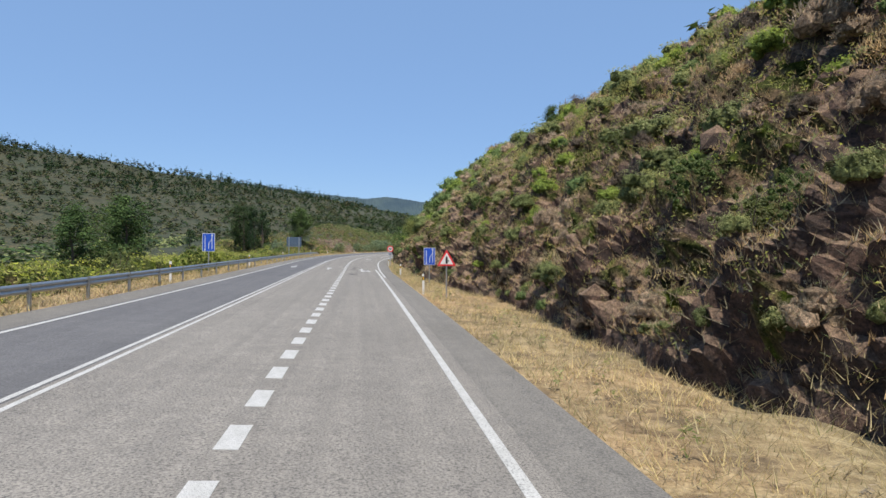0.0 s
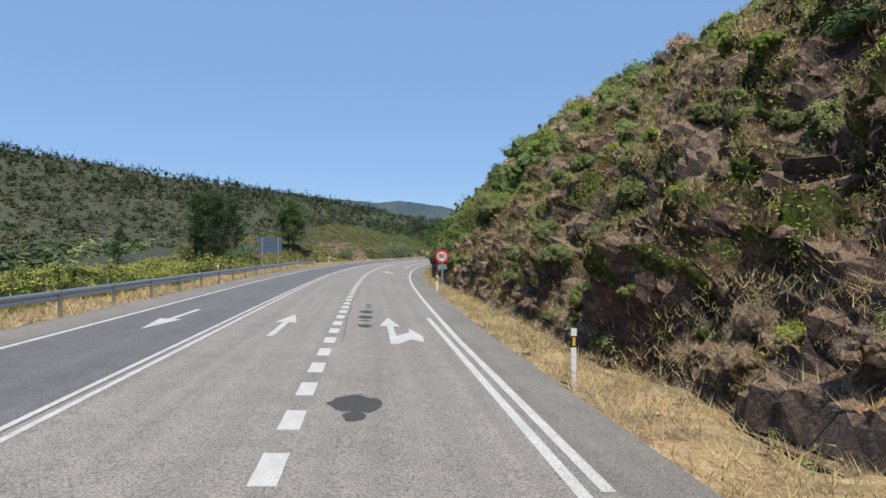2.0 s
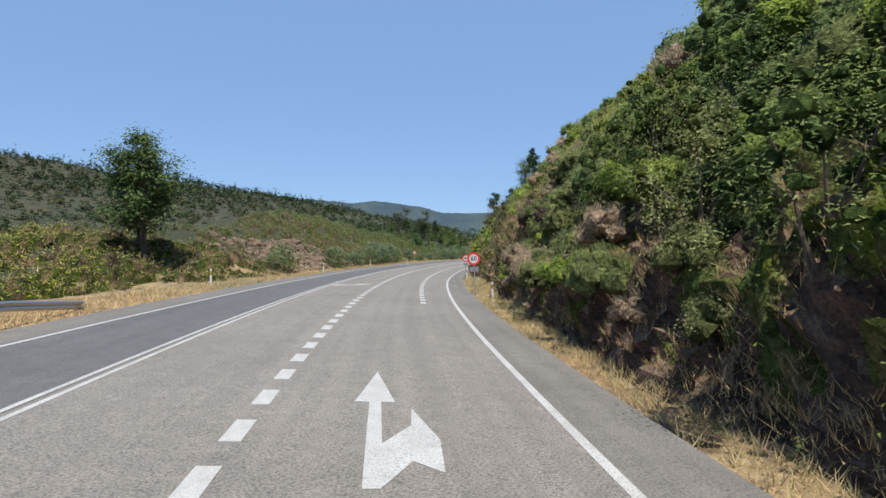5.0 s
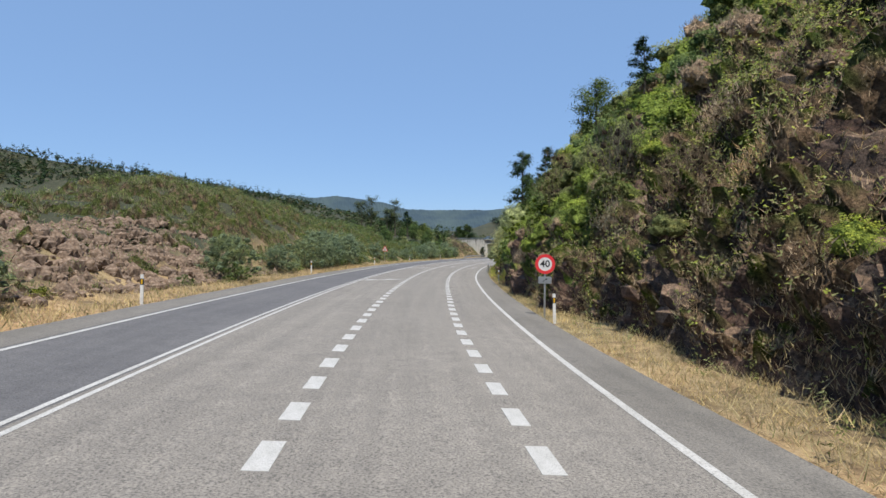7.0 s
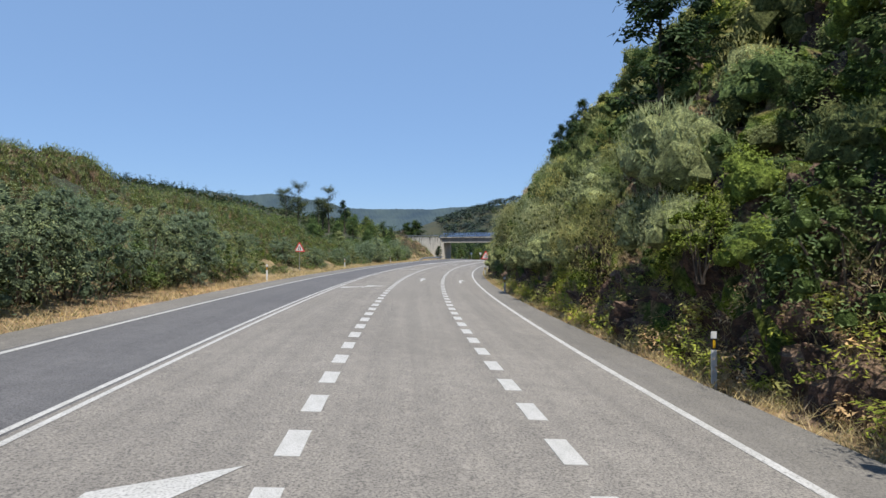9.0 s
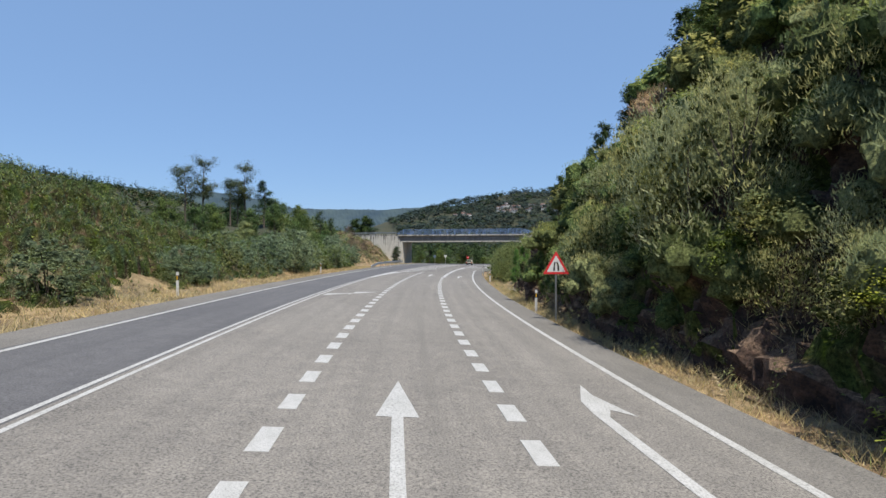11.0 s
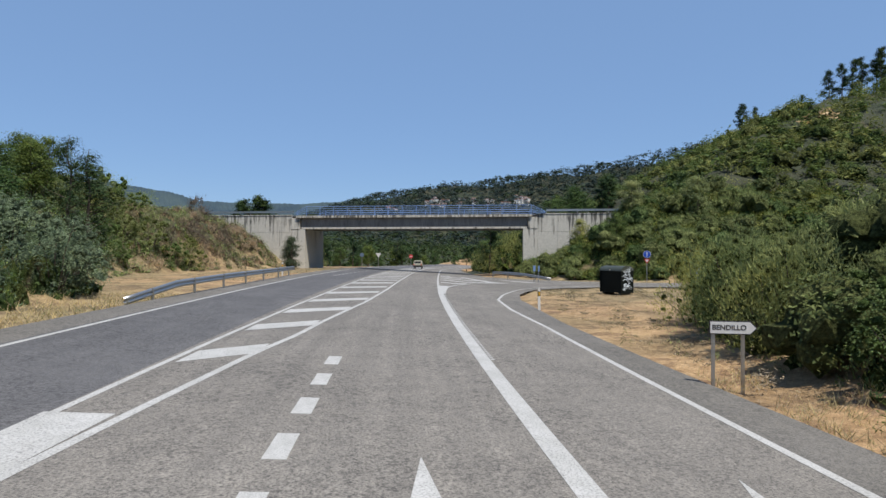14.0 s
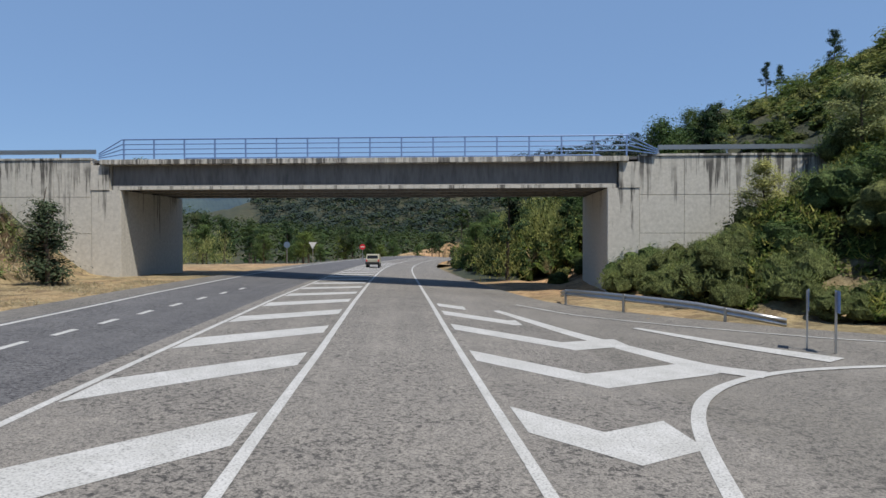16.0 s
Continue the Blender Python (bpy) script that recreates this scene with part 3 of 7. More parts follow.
def strip(name, s0, s1, lo, hi, mat, lift=0.0, step=1.0, cols=2, label="", category="", kind="", parent=None):
    """A sheet between two offsets (numbers or functions of s) that follows the road."""
    ss = np.arange(s0, s1 + step * 0.5, step)
    a = lo(ss) if callable(lo) else np.full(len(ss), float(lo))
    b = hi(ss) if callable(hi) else np.full(len(ss), float(hi))
    w = np.linspace(0, 1, cols)[None, :]
    O = a[:, None] * (1 - w) + b[:, None] * w
    S = np.repeat(ss[:, None], cols, 1)
    x, y = at(S, O)
    P = np.stack([x, y, bank(S, O) + lift], -1)
    me = grid_mesh(name, P, mat)
    pos = me.attributes.new("road", "FLOAT_VECTOR", "POINT")
    pos.data.foreach_set("vector", np.stack([O, S, 0 * O], -1).reshape(-1).astype(np.float32))
    ob = new(name, me)
    if parent:
        ob.parent = parent
    return tagged(ob, label, category, kind=kind)


SEAM = -5.2
road = strip("road", -120, 540, SEAM, lambda s: np.where(s < 346, right_line(s) + 0.1, 5.1), M_ASPHALT, 0, 1.0, 9, "worn light grey asphalt carriageway with three lanes", "road", "structure")
strip("shoulder", -120, 346, lambda s: right_line(s) + 0.1, asph_right, M_SHOULDER, 0.0, 1.0, 3, "grey asphalt hard shoulder with a crumbling edge", "road", "structure")
strip("oncoming_lane", -120, 540, lambda s: left_line(s) - 0.2, SEAM, M_DARK, 0.0, 1.0, 5, "darker newer asphalt of the oncoming lane", "road", "structure")
strip("left_shoulder", -120, 540, lambda s: left_line(s) - 1.5, lambda s: left_line(s) - 0.2, M_SHOULDER, 0.0, 1.0, 3, "grey asphalt shoulder beside the oncoming lane", "road", "structure")


def patch_sheet(name, outline, mat, lift=0.005, label="", category="", kind="", parent=None, thick=0.0):
    """A flat piece from an outline of (s, o), cut fine enough to follow the road."""
    bm = bmesh.new()
    vs = [bm.verts.new((s, o, 0)) for s, o in outline]
    bm.faces.new(vs)
    lo, hi = min(p[0] for p in outline), max(p[0] for p in outline)
    cut = math.floor(lo) + 1
    while cut < hi:
        bmesh.ops.bisect_plane(bm, geom=bm.verts[:] + bm.edges[:] + bm.faces[:], plane_co=(cut, 0, 0), plane_no=(1, 0, 0))
        cut += 2
    for k in (5.5, 7.0, 8.5, 10.5, 13, 16, 20, 28, 40, 55):
        if min(q[1] for q in outline) < k < max(q[1] for q in outline):
            bmesh.ops.bisect_plane(bm, geom=bm.verts[:] + bm.edges[:] + bm.faces[:], plane_co=(0, k, 0), plane_no=(0, 1, 0))
    bmesh.ops.triangulate(bm, faces=[f for f in bm.faces if len(f.verts) > 4])
    for v in bm.verts:
        v.co = spot(v.co.x, v.co.y, lift)
    bmesh.ops.recalc_face_normals(bm, faces=bm.faces)
    if sum(f.normal.z for f in bm.faces) < 0:
        bmesh.ops.reverse_faces(bm, faces=bm.faces)
    ob = part(name, bm, mat, parent, label)
    return tagged(ob, label, category, kind=kind)


# the turn-off and the side road
NEAR_EDGE = [(340.6, 6.2), (347, 6.5), (351.8, 7.2), (354.6, 8.1), (357, 9.2), (359, 11.6), (360.3, 15), (360.6, 20), (360, 30), (357, 74)]
FAR_EDGE = [(366, 74), (367.5, 30), (369, 21), (371.5, 16.2), (373.8, 13.6), (376.5, 11.4), (379.5, 9.4), (384, 7.6), (396, 6.4), (440, 5.4)]
patch_sheet("side_road", [(340, 4.6)] + NEAR_EDGE + FAR_EDGE + [(440, 4.9), (346, 4.9)], M_SIDE, -0.006, "grey asphalt side road turning off to the right", "road", kind="structure")

# ---- painted lines ----
PAINT = thing("road_markings", Matrix(), "white painted lane lines, arrows and hatching on the asphalt", "road markings", kind="structure")


def line(name, s0, s1, off, width, label="", lift=0.006):
    f = off if callable(off) else (lambda s, v=off: np.full(np.shape(s), float(v)))
    return strip(name, s0, s1, lambda s: f(s) - width / 2, lambda s: f(s) + width / 2, M_PAINT, lift, 1.0, 2, label, parent=PAINT)


line("edge_line", -120, 540, left_line, 0.15)
line("edge_line", 50, 346, right_line, 0.17)
line("double_line", -120, 304, -5.04, 0.11)
line("double_line", -120, 304, -5.30, 0.11)
patch_sheet("hatch_nose", [(303, -5.36), (303, -4.96), (312, -4.72), (320.5, -4.28), (320.5, -5.25)][::-1], M_PAINT, 0.006, parent=PAINT)
line("gore_line", 312.5, 352, 1.75, 0.34, "thick line that closes the turning lane")
line("gore_line", 352, 540, 1.7, 0.16)
line("hatch_border", 318, 540, lambda s: np.interp(s, [318, 330, 345, 365, 540], [-5.15, -4.95, -4.75, -4.72, -4.9]), 0.13)
line("hatch_border", 318, 540, lambda s: np.interp(s, [318, 320, 325.7, 328.7, 332.2, 340, 343.4, 350, 355, 363, 368, 440, 540], [-4.35, -4.16, -3.6, -3.2, -2.93, -2.2, -2.02, -1.74, -1.66, -1.58, -1.52, -1.6, -1.7]), 0.16)
line("edge_line", -120, 67, lambda s: np.interp(s, [-120, 30, 67], [1.69, 1.64, 1.58]), 0.17)

dash_mesh = None
# lengths at which the numbered dashes lie
LEFT_N, LEFT_S = [-30, 0, 46, 72, 115, 140, 162], [-52.5, 6.22, 96.25, 146.42, 230.58, 280.28, 323.34]
RIGHT_N, RIGHT_S = [-10, 0, 43, 68, 83], [127.15, 146.62, 230.38, 279.95, 309.16]
RIGHT_O = ([143.9, 159.2, 174.4, 189.1, 204.2, 219.5, 234.8, 249.7, 264.6, 279.5, 294.3, 309.0, 323.8], [1.79, 1.66, 1.59, 1.75, 1.7, 1.68, 1.76, 1.82, 1.86, 1.85, 1.78, 1.67, 1.56])


def dash(s, o, length=1.05, width=0.3):
    global dash_mesh
    if dash_mesh is None:
        bm = bmesh.new()
        box(bm, -0.5, 0.5, -0.5, 0.5, -0.004, 0.004)
        dash_mesh = bpy.data.meshes.new("lane_dash")
        bm.to_mesh(dash_mesh)
        bm.free()
        dash_mesh.materials.append(M_PAINT)
    ob = new("lane_dash", dash_mesh)
    v = spot(s, o, 0.003)
    ob.matrix_world = pose(v.x, v.y, v.z, 0, math.degrees(math.atan(0.0524)), turn(s)) @ Matrix.Diagonal((width, length, 1, 1))
    ob.parent = PAINT
    return ob


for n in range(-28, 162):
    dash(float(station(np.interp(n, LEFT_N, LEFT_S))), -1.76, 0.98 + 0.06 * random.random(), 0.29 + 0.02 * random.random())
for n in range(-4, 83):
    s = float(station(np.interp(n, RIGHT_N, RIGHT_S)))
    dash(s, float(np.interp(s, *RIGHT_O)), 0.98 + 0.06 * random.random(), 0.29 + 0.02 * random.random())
for n in range(9):
    dash(366.0 + 1.6 * n + 0.08 * n * n, float(np.interp(n, [0, 8], [-7.75, -7.15])), 0.95, 0.16)
# hatching between the carriageways
BAR_N, BAR_S = [0, 6, 8, 30], [327.0, 358.8, 368.1, 462.7]
for n in range(30):
    far = float(np.interp(n, BAR_N, BAR_S))
    hi = float(np.interp(far, [318, 320, 325.7, 328.7, 332.2, 340, 343.4, 350, 355, 363, 368, 440, 540], [-4.5, -4.3, -3.75, -3.35, -3.08, -2.35, -2.2, -2.0, -1.9, -1.8, -1.76, -1.75, -1.85]))
    lo = float(np.interp(far, [318, 330, 345, 365, 540], [-5.05, -4.8, -4.66, -4.6, -4.7]))
    k = (hi - lo) * 1.07
    patch_sheet("hatch_bar", [(far - k - 1.4, lo), (far - 1.4, hi), (far, hi), (far - k, lo)], M_PAINT, 0.0065, parent=PAINT)
# hatching of the turn-off
for s, o1, o2 in ((362.9, 3.05, 4.2), (366.8, 4.1, 7.4), (370.9, 4.75, 6.6), (375.4, 4.1, 4.4), (379.6, 2.9, 3.0)):
    k = (o1 - 1.9) * 1.05
    patch_sheet("chevron", [(s, o1), (s + k, 1.95), (s + k - 1.3, 1.95), (s - 1.25, o1), (s - 1.25 + (o2 - o1) * 0.55, o2), (s + (o2 - o1) * 0.55, o2)][::-1], M_PAINT, 0.0065, parent=PAINT)


def ribbon(name, pts, width, lift=0.012, label=""):
    """A painted band along a chain of (s, o)."""
    A = np.array(pts, float)
    u = np.concatenate([[0], np.cumsum(np.hypot(*np.diff(A, axis=0).T))])
    q = np.arange(0, u[-1] + 0.01, 0.4)
    S, O = np.interp(q, u, A[:, 0]), np.interp(q, u, A[:, 1])
    for _ in range(6):
        S[1:-1], O[1:-1] = (S[:-2] + 2 * S[1:-1] + S[2:]) / 4, (O[:-2] + 2 * O[1:-1] + O[2:]) / 4
    x, y = at(S, O)
    t = np.stack([np.gradient(x), np.gradient(y)], 1)
    t /= np.linalg.norm(t, axis=1)[:, None]
    nrm = np.stack([t[:, 1], -t[:, 0]], 1)
    w = np.broadcast_to(np.asarray(width, float), (2,)) if np.ndim(width) else np.array([width, width], float)
    ww = np.interp(q, [0, q[-1]], w)[:, None]
    z = bank(S, O) + lift
    L = np.column_stack([np.stack([x, y], 1) - nrm * ww / 2, z])
    R = np.column_stack([np.stack([x, y], 1) + nrm * ww / 2, z])
    ob = new(name, grid_mesh(name, np.stack([L, R], 1), M_PAINT))
    ob.parent = PAINT
    return tagged(ob, label)


ribbon("turn_line", [(346, 5.0), (350.4, 5.85), (353.2, 6.6), (356.3, 7.6), (358.2, 8.7), (360.2, 10.8), (361.2, 13.7), (361.6, 18), (361.5, 22), (361, 40), (359, 70)], 0.16)
ribbon("turn_line", [(349, 1.95), (353, 2.15), (356, 2.35), (359, 3.05), (361, 3.72), (363.2, 4.55), (364.8, 5.45), (366.5, 7.0), (367.4, 8.9), (367.7, 11.5), (367.2, 15.5)], 0.22)
ribbon("turn_line", [(381.5, 5.6), (377.5, 7.5), (374.6, 9.9), (371.6, 13.0), (369.6, 16.5), (367.6, 22), (366.4, 34), (365, 70)], 0.13)
ribbon("wedge_line", [(378.5, 4.2), (372.4, 5.6), (367.4, 7.4), (366.9, 8.3)], (0.3, 0.75))
ribbon("wedge_line", [(374.2, 8.2), (370.6, 9.6), (368.2, 11.0)], (0.3, 0.85))
patch_sheet("gore_tip", [(350, 1.6), (357.9, 1.62), (357.9, 2.55), (354, 2.1), (350, 1.9)], M_PAINT, 0.008, parent=PAINT)


rumble = []
for k in range(86):
    s = 326.0 + 0.29 * k
    x, y = at(np.array([s, s, s + 0.14, s + 0.14]), np.array([1.93, 2.03, 2.03, 1.93]))
    rumble.append(np.stack([x, y, bank(np.array([s, s, s, s]), np.array([1.93, 2.03, 2.03, 1.93])) + 0.008], 1))
teeth = tagged(new("rumble_teeth", quads_mesh("rumble_teeth", np.array(rumble)[:, ::1], [M_PAINT])), "raised teeth along the thick line", kind="stuff")
teeth.parent = PAINT


# arrows
def arrow(name, s, o, outline, label=""):
    return patch_sheet(name, [(s + a, o + b) for a, b in outline], M_PAINT, 0.007, label, parent=PAINT)


AHEAD = [(0, -0.09), (3.2, -0.09), (3.2, -0.34), (5.8, 0), (3.2, 0.34), (3.2, 0.09), (0, 0.09)]
TURN = [(0, -0.1), (3.9, -0.1), (3.9, -0.35), (6.6, 0), (3.9, 0.34), (3.9, 0.1), (1.6, 0.12), (2.5, 0.55), (3.5, 0.6), (1.8, 0.92), (0.5, 0.86), (0.9, 0.5), (0, 0.1)]
RIGHT = [(0, -0.1), (3.6, -0.14), (4.5, -0.08), (5.9, 0.34), (5.0, 0.3), (3.5, 0.6), (3.9, 0.26), (3.4, 0.08), (0, 0.09)]
MERGE = [(0, -1.3), (1.6, -1.28), (2.75, 0.0), (4.1, 0.05), (4.9, 1.35), (2.3, -0.02), (1.5, 0.02), (2.3, -0.22)]
arrow("lane_arrow", 60.9, -3.44, AHEAD)
arrow("lane_arrow", 60.1, 0.0, TURN)
patch_sheet("lane_arrow", [(67.2 - a, -7.05 - b) for a, b in AHEAD][::-1], M_PAINT, 0.007, parent=PAINT)
for s in (154.6, 201.6, 237.6, 278.0):
    arrow("merge_arrow", s, -3.5, MERGE)
arrow("lane_arrow", 116.6, 0.1, TURN)
for s in (251.2, 313.3):
    arrow("lane_arrow", s, -0.03, AHEAD)
for s in (251.4, 312.7):
    arrow("lane_arrow", s, 3.4, RIGHT)

# dark repairs in the surface
rng = random.Random(5)
for s, o, a, b in ((53.6, -0.9, 0.55, 0.42), (52.85, -0.9, 0.3, 0.17), (63.9, -0.85, 0.45, 0.24), (65.4, -0.85, 0.2, 0.2), (66.6, -0.85, 0.6, 0.26), (68.6, -0.82, 0.65, 0.27), (70.6, -0.75, 0.3, 0.16), (71.8, -0.75, 0.4, 0.14)):
    ring = [(s + a * math.sin(k) * (0.85 + 0.3 * rng.random()), o + b * math.cos(k) * (0.85 + 0.3 * rng.random())) for k in [i * 2 * math.pi / 18 for i in range(18)]]
    tagged(patch_sheet("asphalt_patch", ring, M_PATCH, 0.0045), "black asphalt repair patch in the worn lane", "road patch", kind="structure")


def crack(s0, s1, o0, o1, width, seed, wiggle=0.05):
    rs = np.random.RandomState(seed)
    n = max(4, int((s1 - s0) / 0.35) + int(abs(o1 - o0) / 0.25))
    u = np.linspace(0, 1, n)
    S = s0 + (s1 - s0) * u + (rs.rand(n) - 0.5) * (0.25 if abs(o1 - o0) > 1 else 0)
    O = o0 + (o1 - o0) * u + np.cumsum(rs.rand(n) - 0.5) * wiggle * 0.6
    w = width * (0.4 + rs.rand(n))
    dS, dO = np.gradient(S), np.gradient(O)
    ln = np.hypot(dS, dO)
    a = np.stack([S - dO / ln * w / 2, O + dS / ln * w / 2], 1)
    b = np.stack([S + dO / ln * w / 2, O - dS / ln * w / 2], 1)
    P = []
    for q in (a, b):
        x, y = at(q[:, 0], q[:, 1])
        P.append(np.stack([x, y, bank(q[:, 0], q[:, 1]) + 0.004], 1))
    ob = new("crack", grid_mesh("crack", np.stack(P, 1), M_PATCH))
    ob.parent = road
    return ob


for k, (s0, s1, o0, o1, w) in enumerate(((60, 77, -1.42, -1.46, 0.025), (79, 91, -1.44, -1.5, 0.018), (94, 110, -1.46, -1.5, 0.02), (68, 74, -1.1, -1.2, 0.014), (296.2, 296.6, -1.6, 1.5, 0.009), (225, 232, -0.9, -1.1, 0.014), (262, 262.4, -1.5, 1.6, 0.014),
                                         (340, 345, -0.6, 0.2, 0.012), (346, 350, -0.8, -0.2, 0.012), (353, 357, -1.0, 0.4, 0.012))):
    crack(s0, s1, o0, o1, w, k)


# ---- bridge ----
U, V = Vector((0.911, -0.411, 0)).normalized(), Vector((0.411, 0.911, 0)).normalized()
BRIDGE_M = Matrix(((U.x, V.x, 0, 0.07), (U.y, V.y, 0, 392.09), (0, 0, 1, 0), (0, 0, 0, 1)))
SPAN, DEEP, SOFFIT = 29.8, 7.8, 5.68
bridge = thing("bridge", BRIDGE_M, "grey concrete road bridge with blue railings over the carriageway", "bridge")
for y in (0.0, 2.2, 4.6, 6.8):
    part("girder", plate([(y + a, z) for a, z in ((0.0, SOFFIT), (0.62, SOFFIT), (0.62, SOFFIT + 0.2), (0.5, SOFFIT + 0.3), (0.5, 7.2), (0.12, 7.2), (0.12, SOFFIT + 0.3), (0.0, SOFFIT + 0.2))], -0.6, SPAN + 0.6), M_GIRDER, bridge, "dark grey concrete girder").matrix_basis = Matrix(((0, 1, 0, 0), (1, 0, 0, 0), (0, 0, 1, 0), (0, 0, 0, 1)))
part("lower_flange", boxed(-0.5, SPAN + 0.5, -0.06, -0.004, SOFFIT - 0.02, SOFFIT + 0.2, bevel=0.02), M_CONCRETE, bridge, "pale lower flange")
part("deck", boxed(-1.2, SPAN + 1.2, -0.35, DEEP + 0.3, 7.2, 7.52, bevel=0.03), M_CONCRETE, bridge, "stained concrete deck edge")
for x0, x1 in ((-1.9, 0.0), (SPAN, SPAN + 1.9)):
    part("abutment", boxed(x0, x1, -0.1, DEEP, -1.5, SOFFIT - 0.02, bevel=0.04), M_CONCRETE, bridge, "pale concrete abutment with dark run marks")
    part("bearing_seat", boxed(x0 if x0 < 0 else x0 + 0.7, x1 - 0.7 if x0 < 0 else x1, -0.14, DEEP, SOFFIT - 0.02, 7.2), M_CONCRETE, bridge)
for side in (-1, 1):
    x0, x1 = (-19.0, -1.9) if side < 0 else (SPAN + 1.9, SPAN + 15)
    n = 7 if side < 0 else 5
    for k in range(n):
        a, b = x0 + (x1 - x0) * k / n, x0 + (x1 - x0) * (k + 1) / n
        for j in range(4):
            part("wall_panel", boxed(a + 0.012, b - 0.012, -0.06 - 0.004 * ((k + j) % 3), 0.5, -1.6 + 2.28 * j + 0.012, -1.6 + 2.28 * (j + 1) - 0.012), M_CONCRETE, bridge)
    part("wall_cap", boxed(x0, x1, -0.12, 0.55, 7.52, 7.66, bevel=0.02), M_CONCRETE, bridge)
part("road_surface", boxed(-60, SPAN + 60, 0.3, DEEP - 0.3, 7.4, 7.56), M_DARK, bridge)
# railings
for y in (-0.22, DEEP + 0.15):
    for z in (7.85, 8.15, 8.45, 8.75):
        part("rail", rod(bmesh.new(), (0.2, y, z), (SPAN + 1.2, y, z), 0.045 if z > 8.7 else 0.032, sides=8), M_RAILBLUE, bridge)
        for a, b in (((0.2, y, z), (-1.3, y, 7.62 + (z - 7.85) * 0.3)), ((SPAN + 1.2, y, z), (SPAN + 2.9, y, 7.62 + (z - 7.85) * 0.3))):
            part("rail", rod(bmesh.new(), a, b, 0.036, sides=6), M_RAILBLUE, bridge)
    for k in range(17):
        x = 0.3 + k * (SPAN + 0.8) / 16
        part("rail_post", boxed(x - 0.045, x + 0.045, y - 0.03, y + 0.03, 7.5, 8.78, bevel=0.006), M_RAILBLUE, bridge)
for x0, x1 in ((-40, -1.6), (SPAN + 3.0, SPAN + 34)):
    z = 8.05
    bm = bmesh.new()
    box(bm, x0, x1, -0.02, 0.03, z - 0.14, z + 0.14, 0.02)
    part("side_barrier", bm, M_STEEL, bridge, "galvanised crash barrier beside the upper road")
    for k in range(int((x1 - x0) / 4) + 1):
        part("barrier_post", boxed(x0 + 4 * k, x0 + 4 * k + 0.08, 0.03, 0.12, 7.3, z + 0.12), M_STEEL, bridge)


# ---- crash barriers ----
WAVE = [(0.0, -0.155), (0.03, -0.15), (0.08, -0.10), (0.08, -0.055), (0.02, -0.02), (0.02, 0.02), (0.08, 0.055), (0.08, 0.10), (0.03, 0.15), (0.0, 0.155)]


def crash_barrier(pts, label, facing=1):
    """A W-beam on posts along a chain of (s, o, height of its middle)."""
    A = np.array(pts, float)
    u = np.concatenate([[0], np.cumsum(np.hypot(*np.diff(A[:, :2], axis=0).T))])
    q = np.arange(0, u[-1], 1.0)
    S, O, Z = (np.interp(q, u, A[:, k]) for k in range(3))
    e = thing("crash_barrier", stand(S[len(S) // 2], O[len(O) // 2]), label, "crash barrier", "crash barriers")
    inv = e.matrix_world.inverted()
    x, y = at(S, O)
    t = np.stack([np.gradient(x), np.gradient(y)], 1)
    t /= np.linalg.norm(t, axis=1)[:, None]
    nrm = np.stack([t[:, 1], -t[:, 0]], 1) * facing
    z = bank(S, O) + Z
    P = np.array([[(x[i] + nrm[i, 0] * a, y[i] + nrm[i, 1] * a, z[i] + b) for a, b in WAVE] for i in range(len(q))])
    beam = new("beam", grid_mesh("beam", P, M_STEEL))
    sol = beam.modifiers.new("thickness", "SOLIDIFY")
    sol.thickness = 0.006
    beam.parent = e
    beam.matrix_parent_inverse = inv
    post_mesh = None
    for i in range(2, len(q), 4):
        if Z[i] < 0.3:
            continue
        if post_mesh is None:
            bm = boxed(-0.05, 0.05, -0.11, -0.01, -0.75, 0.16, bevel=0.008)
            box(bm, -0.06, 0.06, -0.03, 0.02, -0.1, 0.1)
            post_mesh = bpy.data.meshes.new("post")
            bm.to_mesh(post_mesh)
            bm.free()
            post_mesh.materials.append(M_STEEL)
        p = new("post", post_mesh)
        p.parent = e
        p.matrix_parent_inverse = inv
        p.matrix_basis = pose(x[i], y[i], z[i], 0, 0, math.degrees(math.atan2(t[i, 1], t[i, 0])) + (0 if facing > 0 else 180))
    return e


crash_barrier([(-90, -10.35, 0.62), (60, -10.45, 0.62), (100, -10.5, 0.62), (122, -10.65, 0.62), (129, -10.9, 0.5), (134, -11.3, 0.12)], "long galvanised crash barrier along the outer shoulder")
crash_barrier([(334.4, -10.75, 0.08), (338.5, -10.4, 0.55), (345, -10.35, 0.62), (358, -10.45, 0.62), (363.5, -10.9, 0.55)], "short galvanised crash barrier beside the sandy lay-by")
crash_barrier([(374.4, 13.7, 0.1), (376.8, 11.4, 0.5), (379.2, 9.3, 0.62), (382, 8.2, 0.6), (384.6, 8.6, 0.3)], "dark galvanised crash barrier at the turn-off", -1)


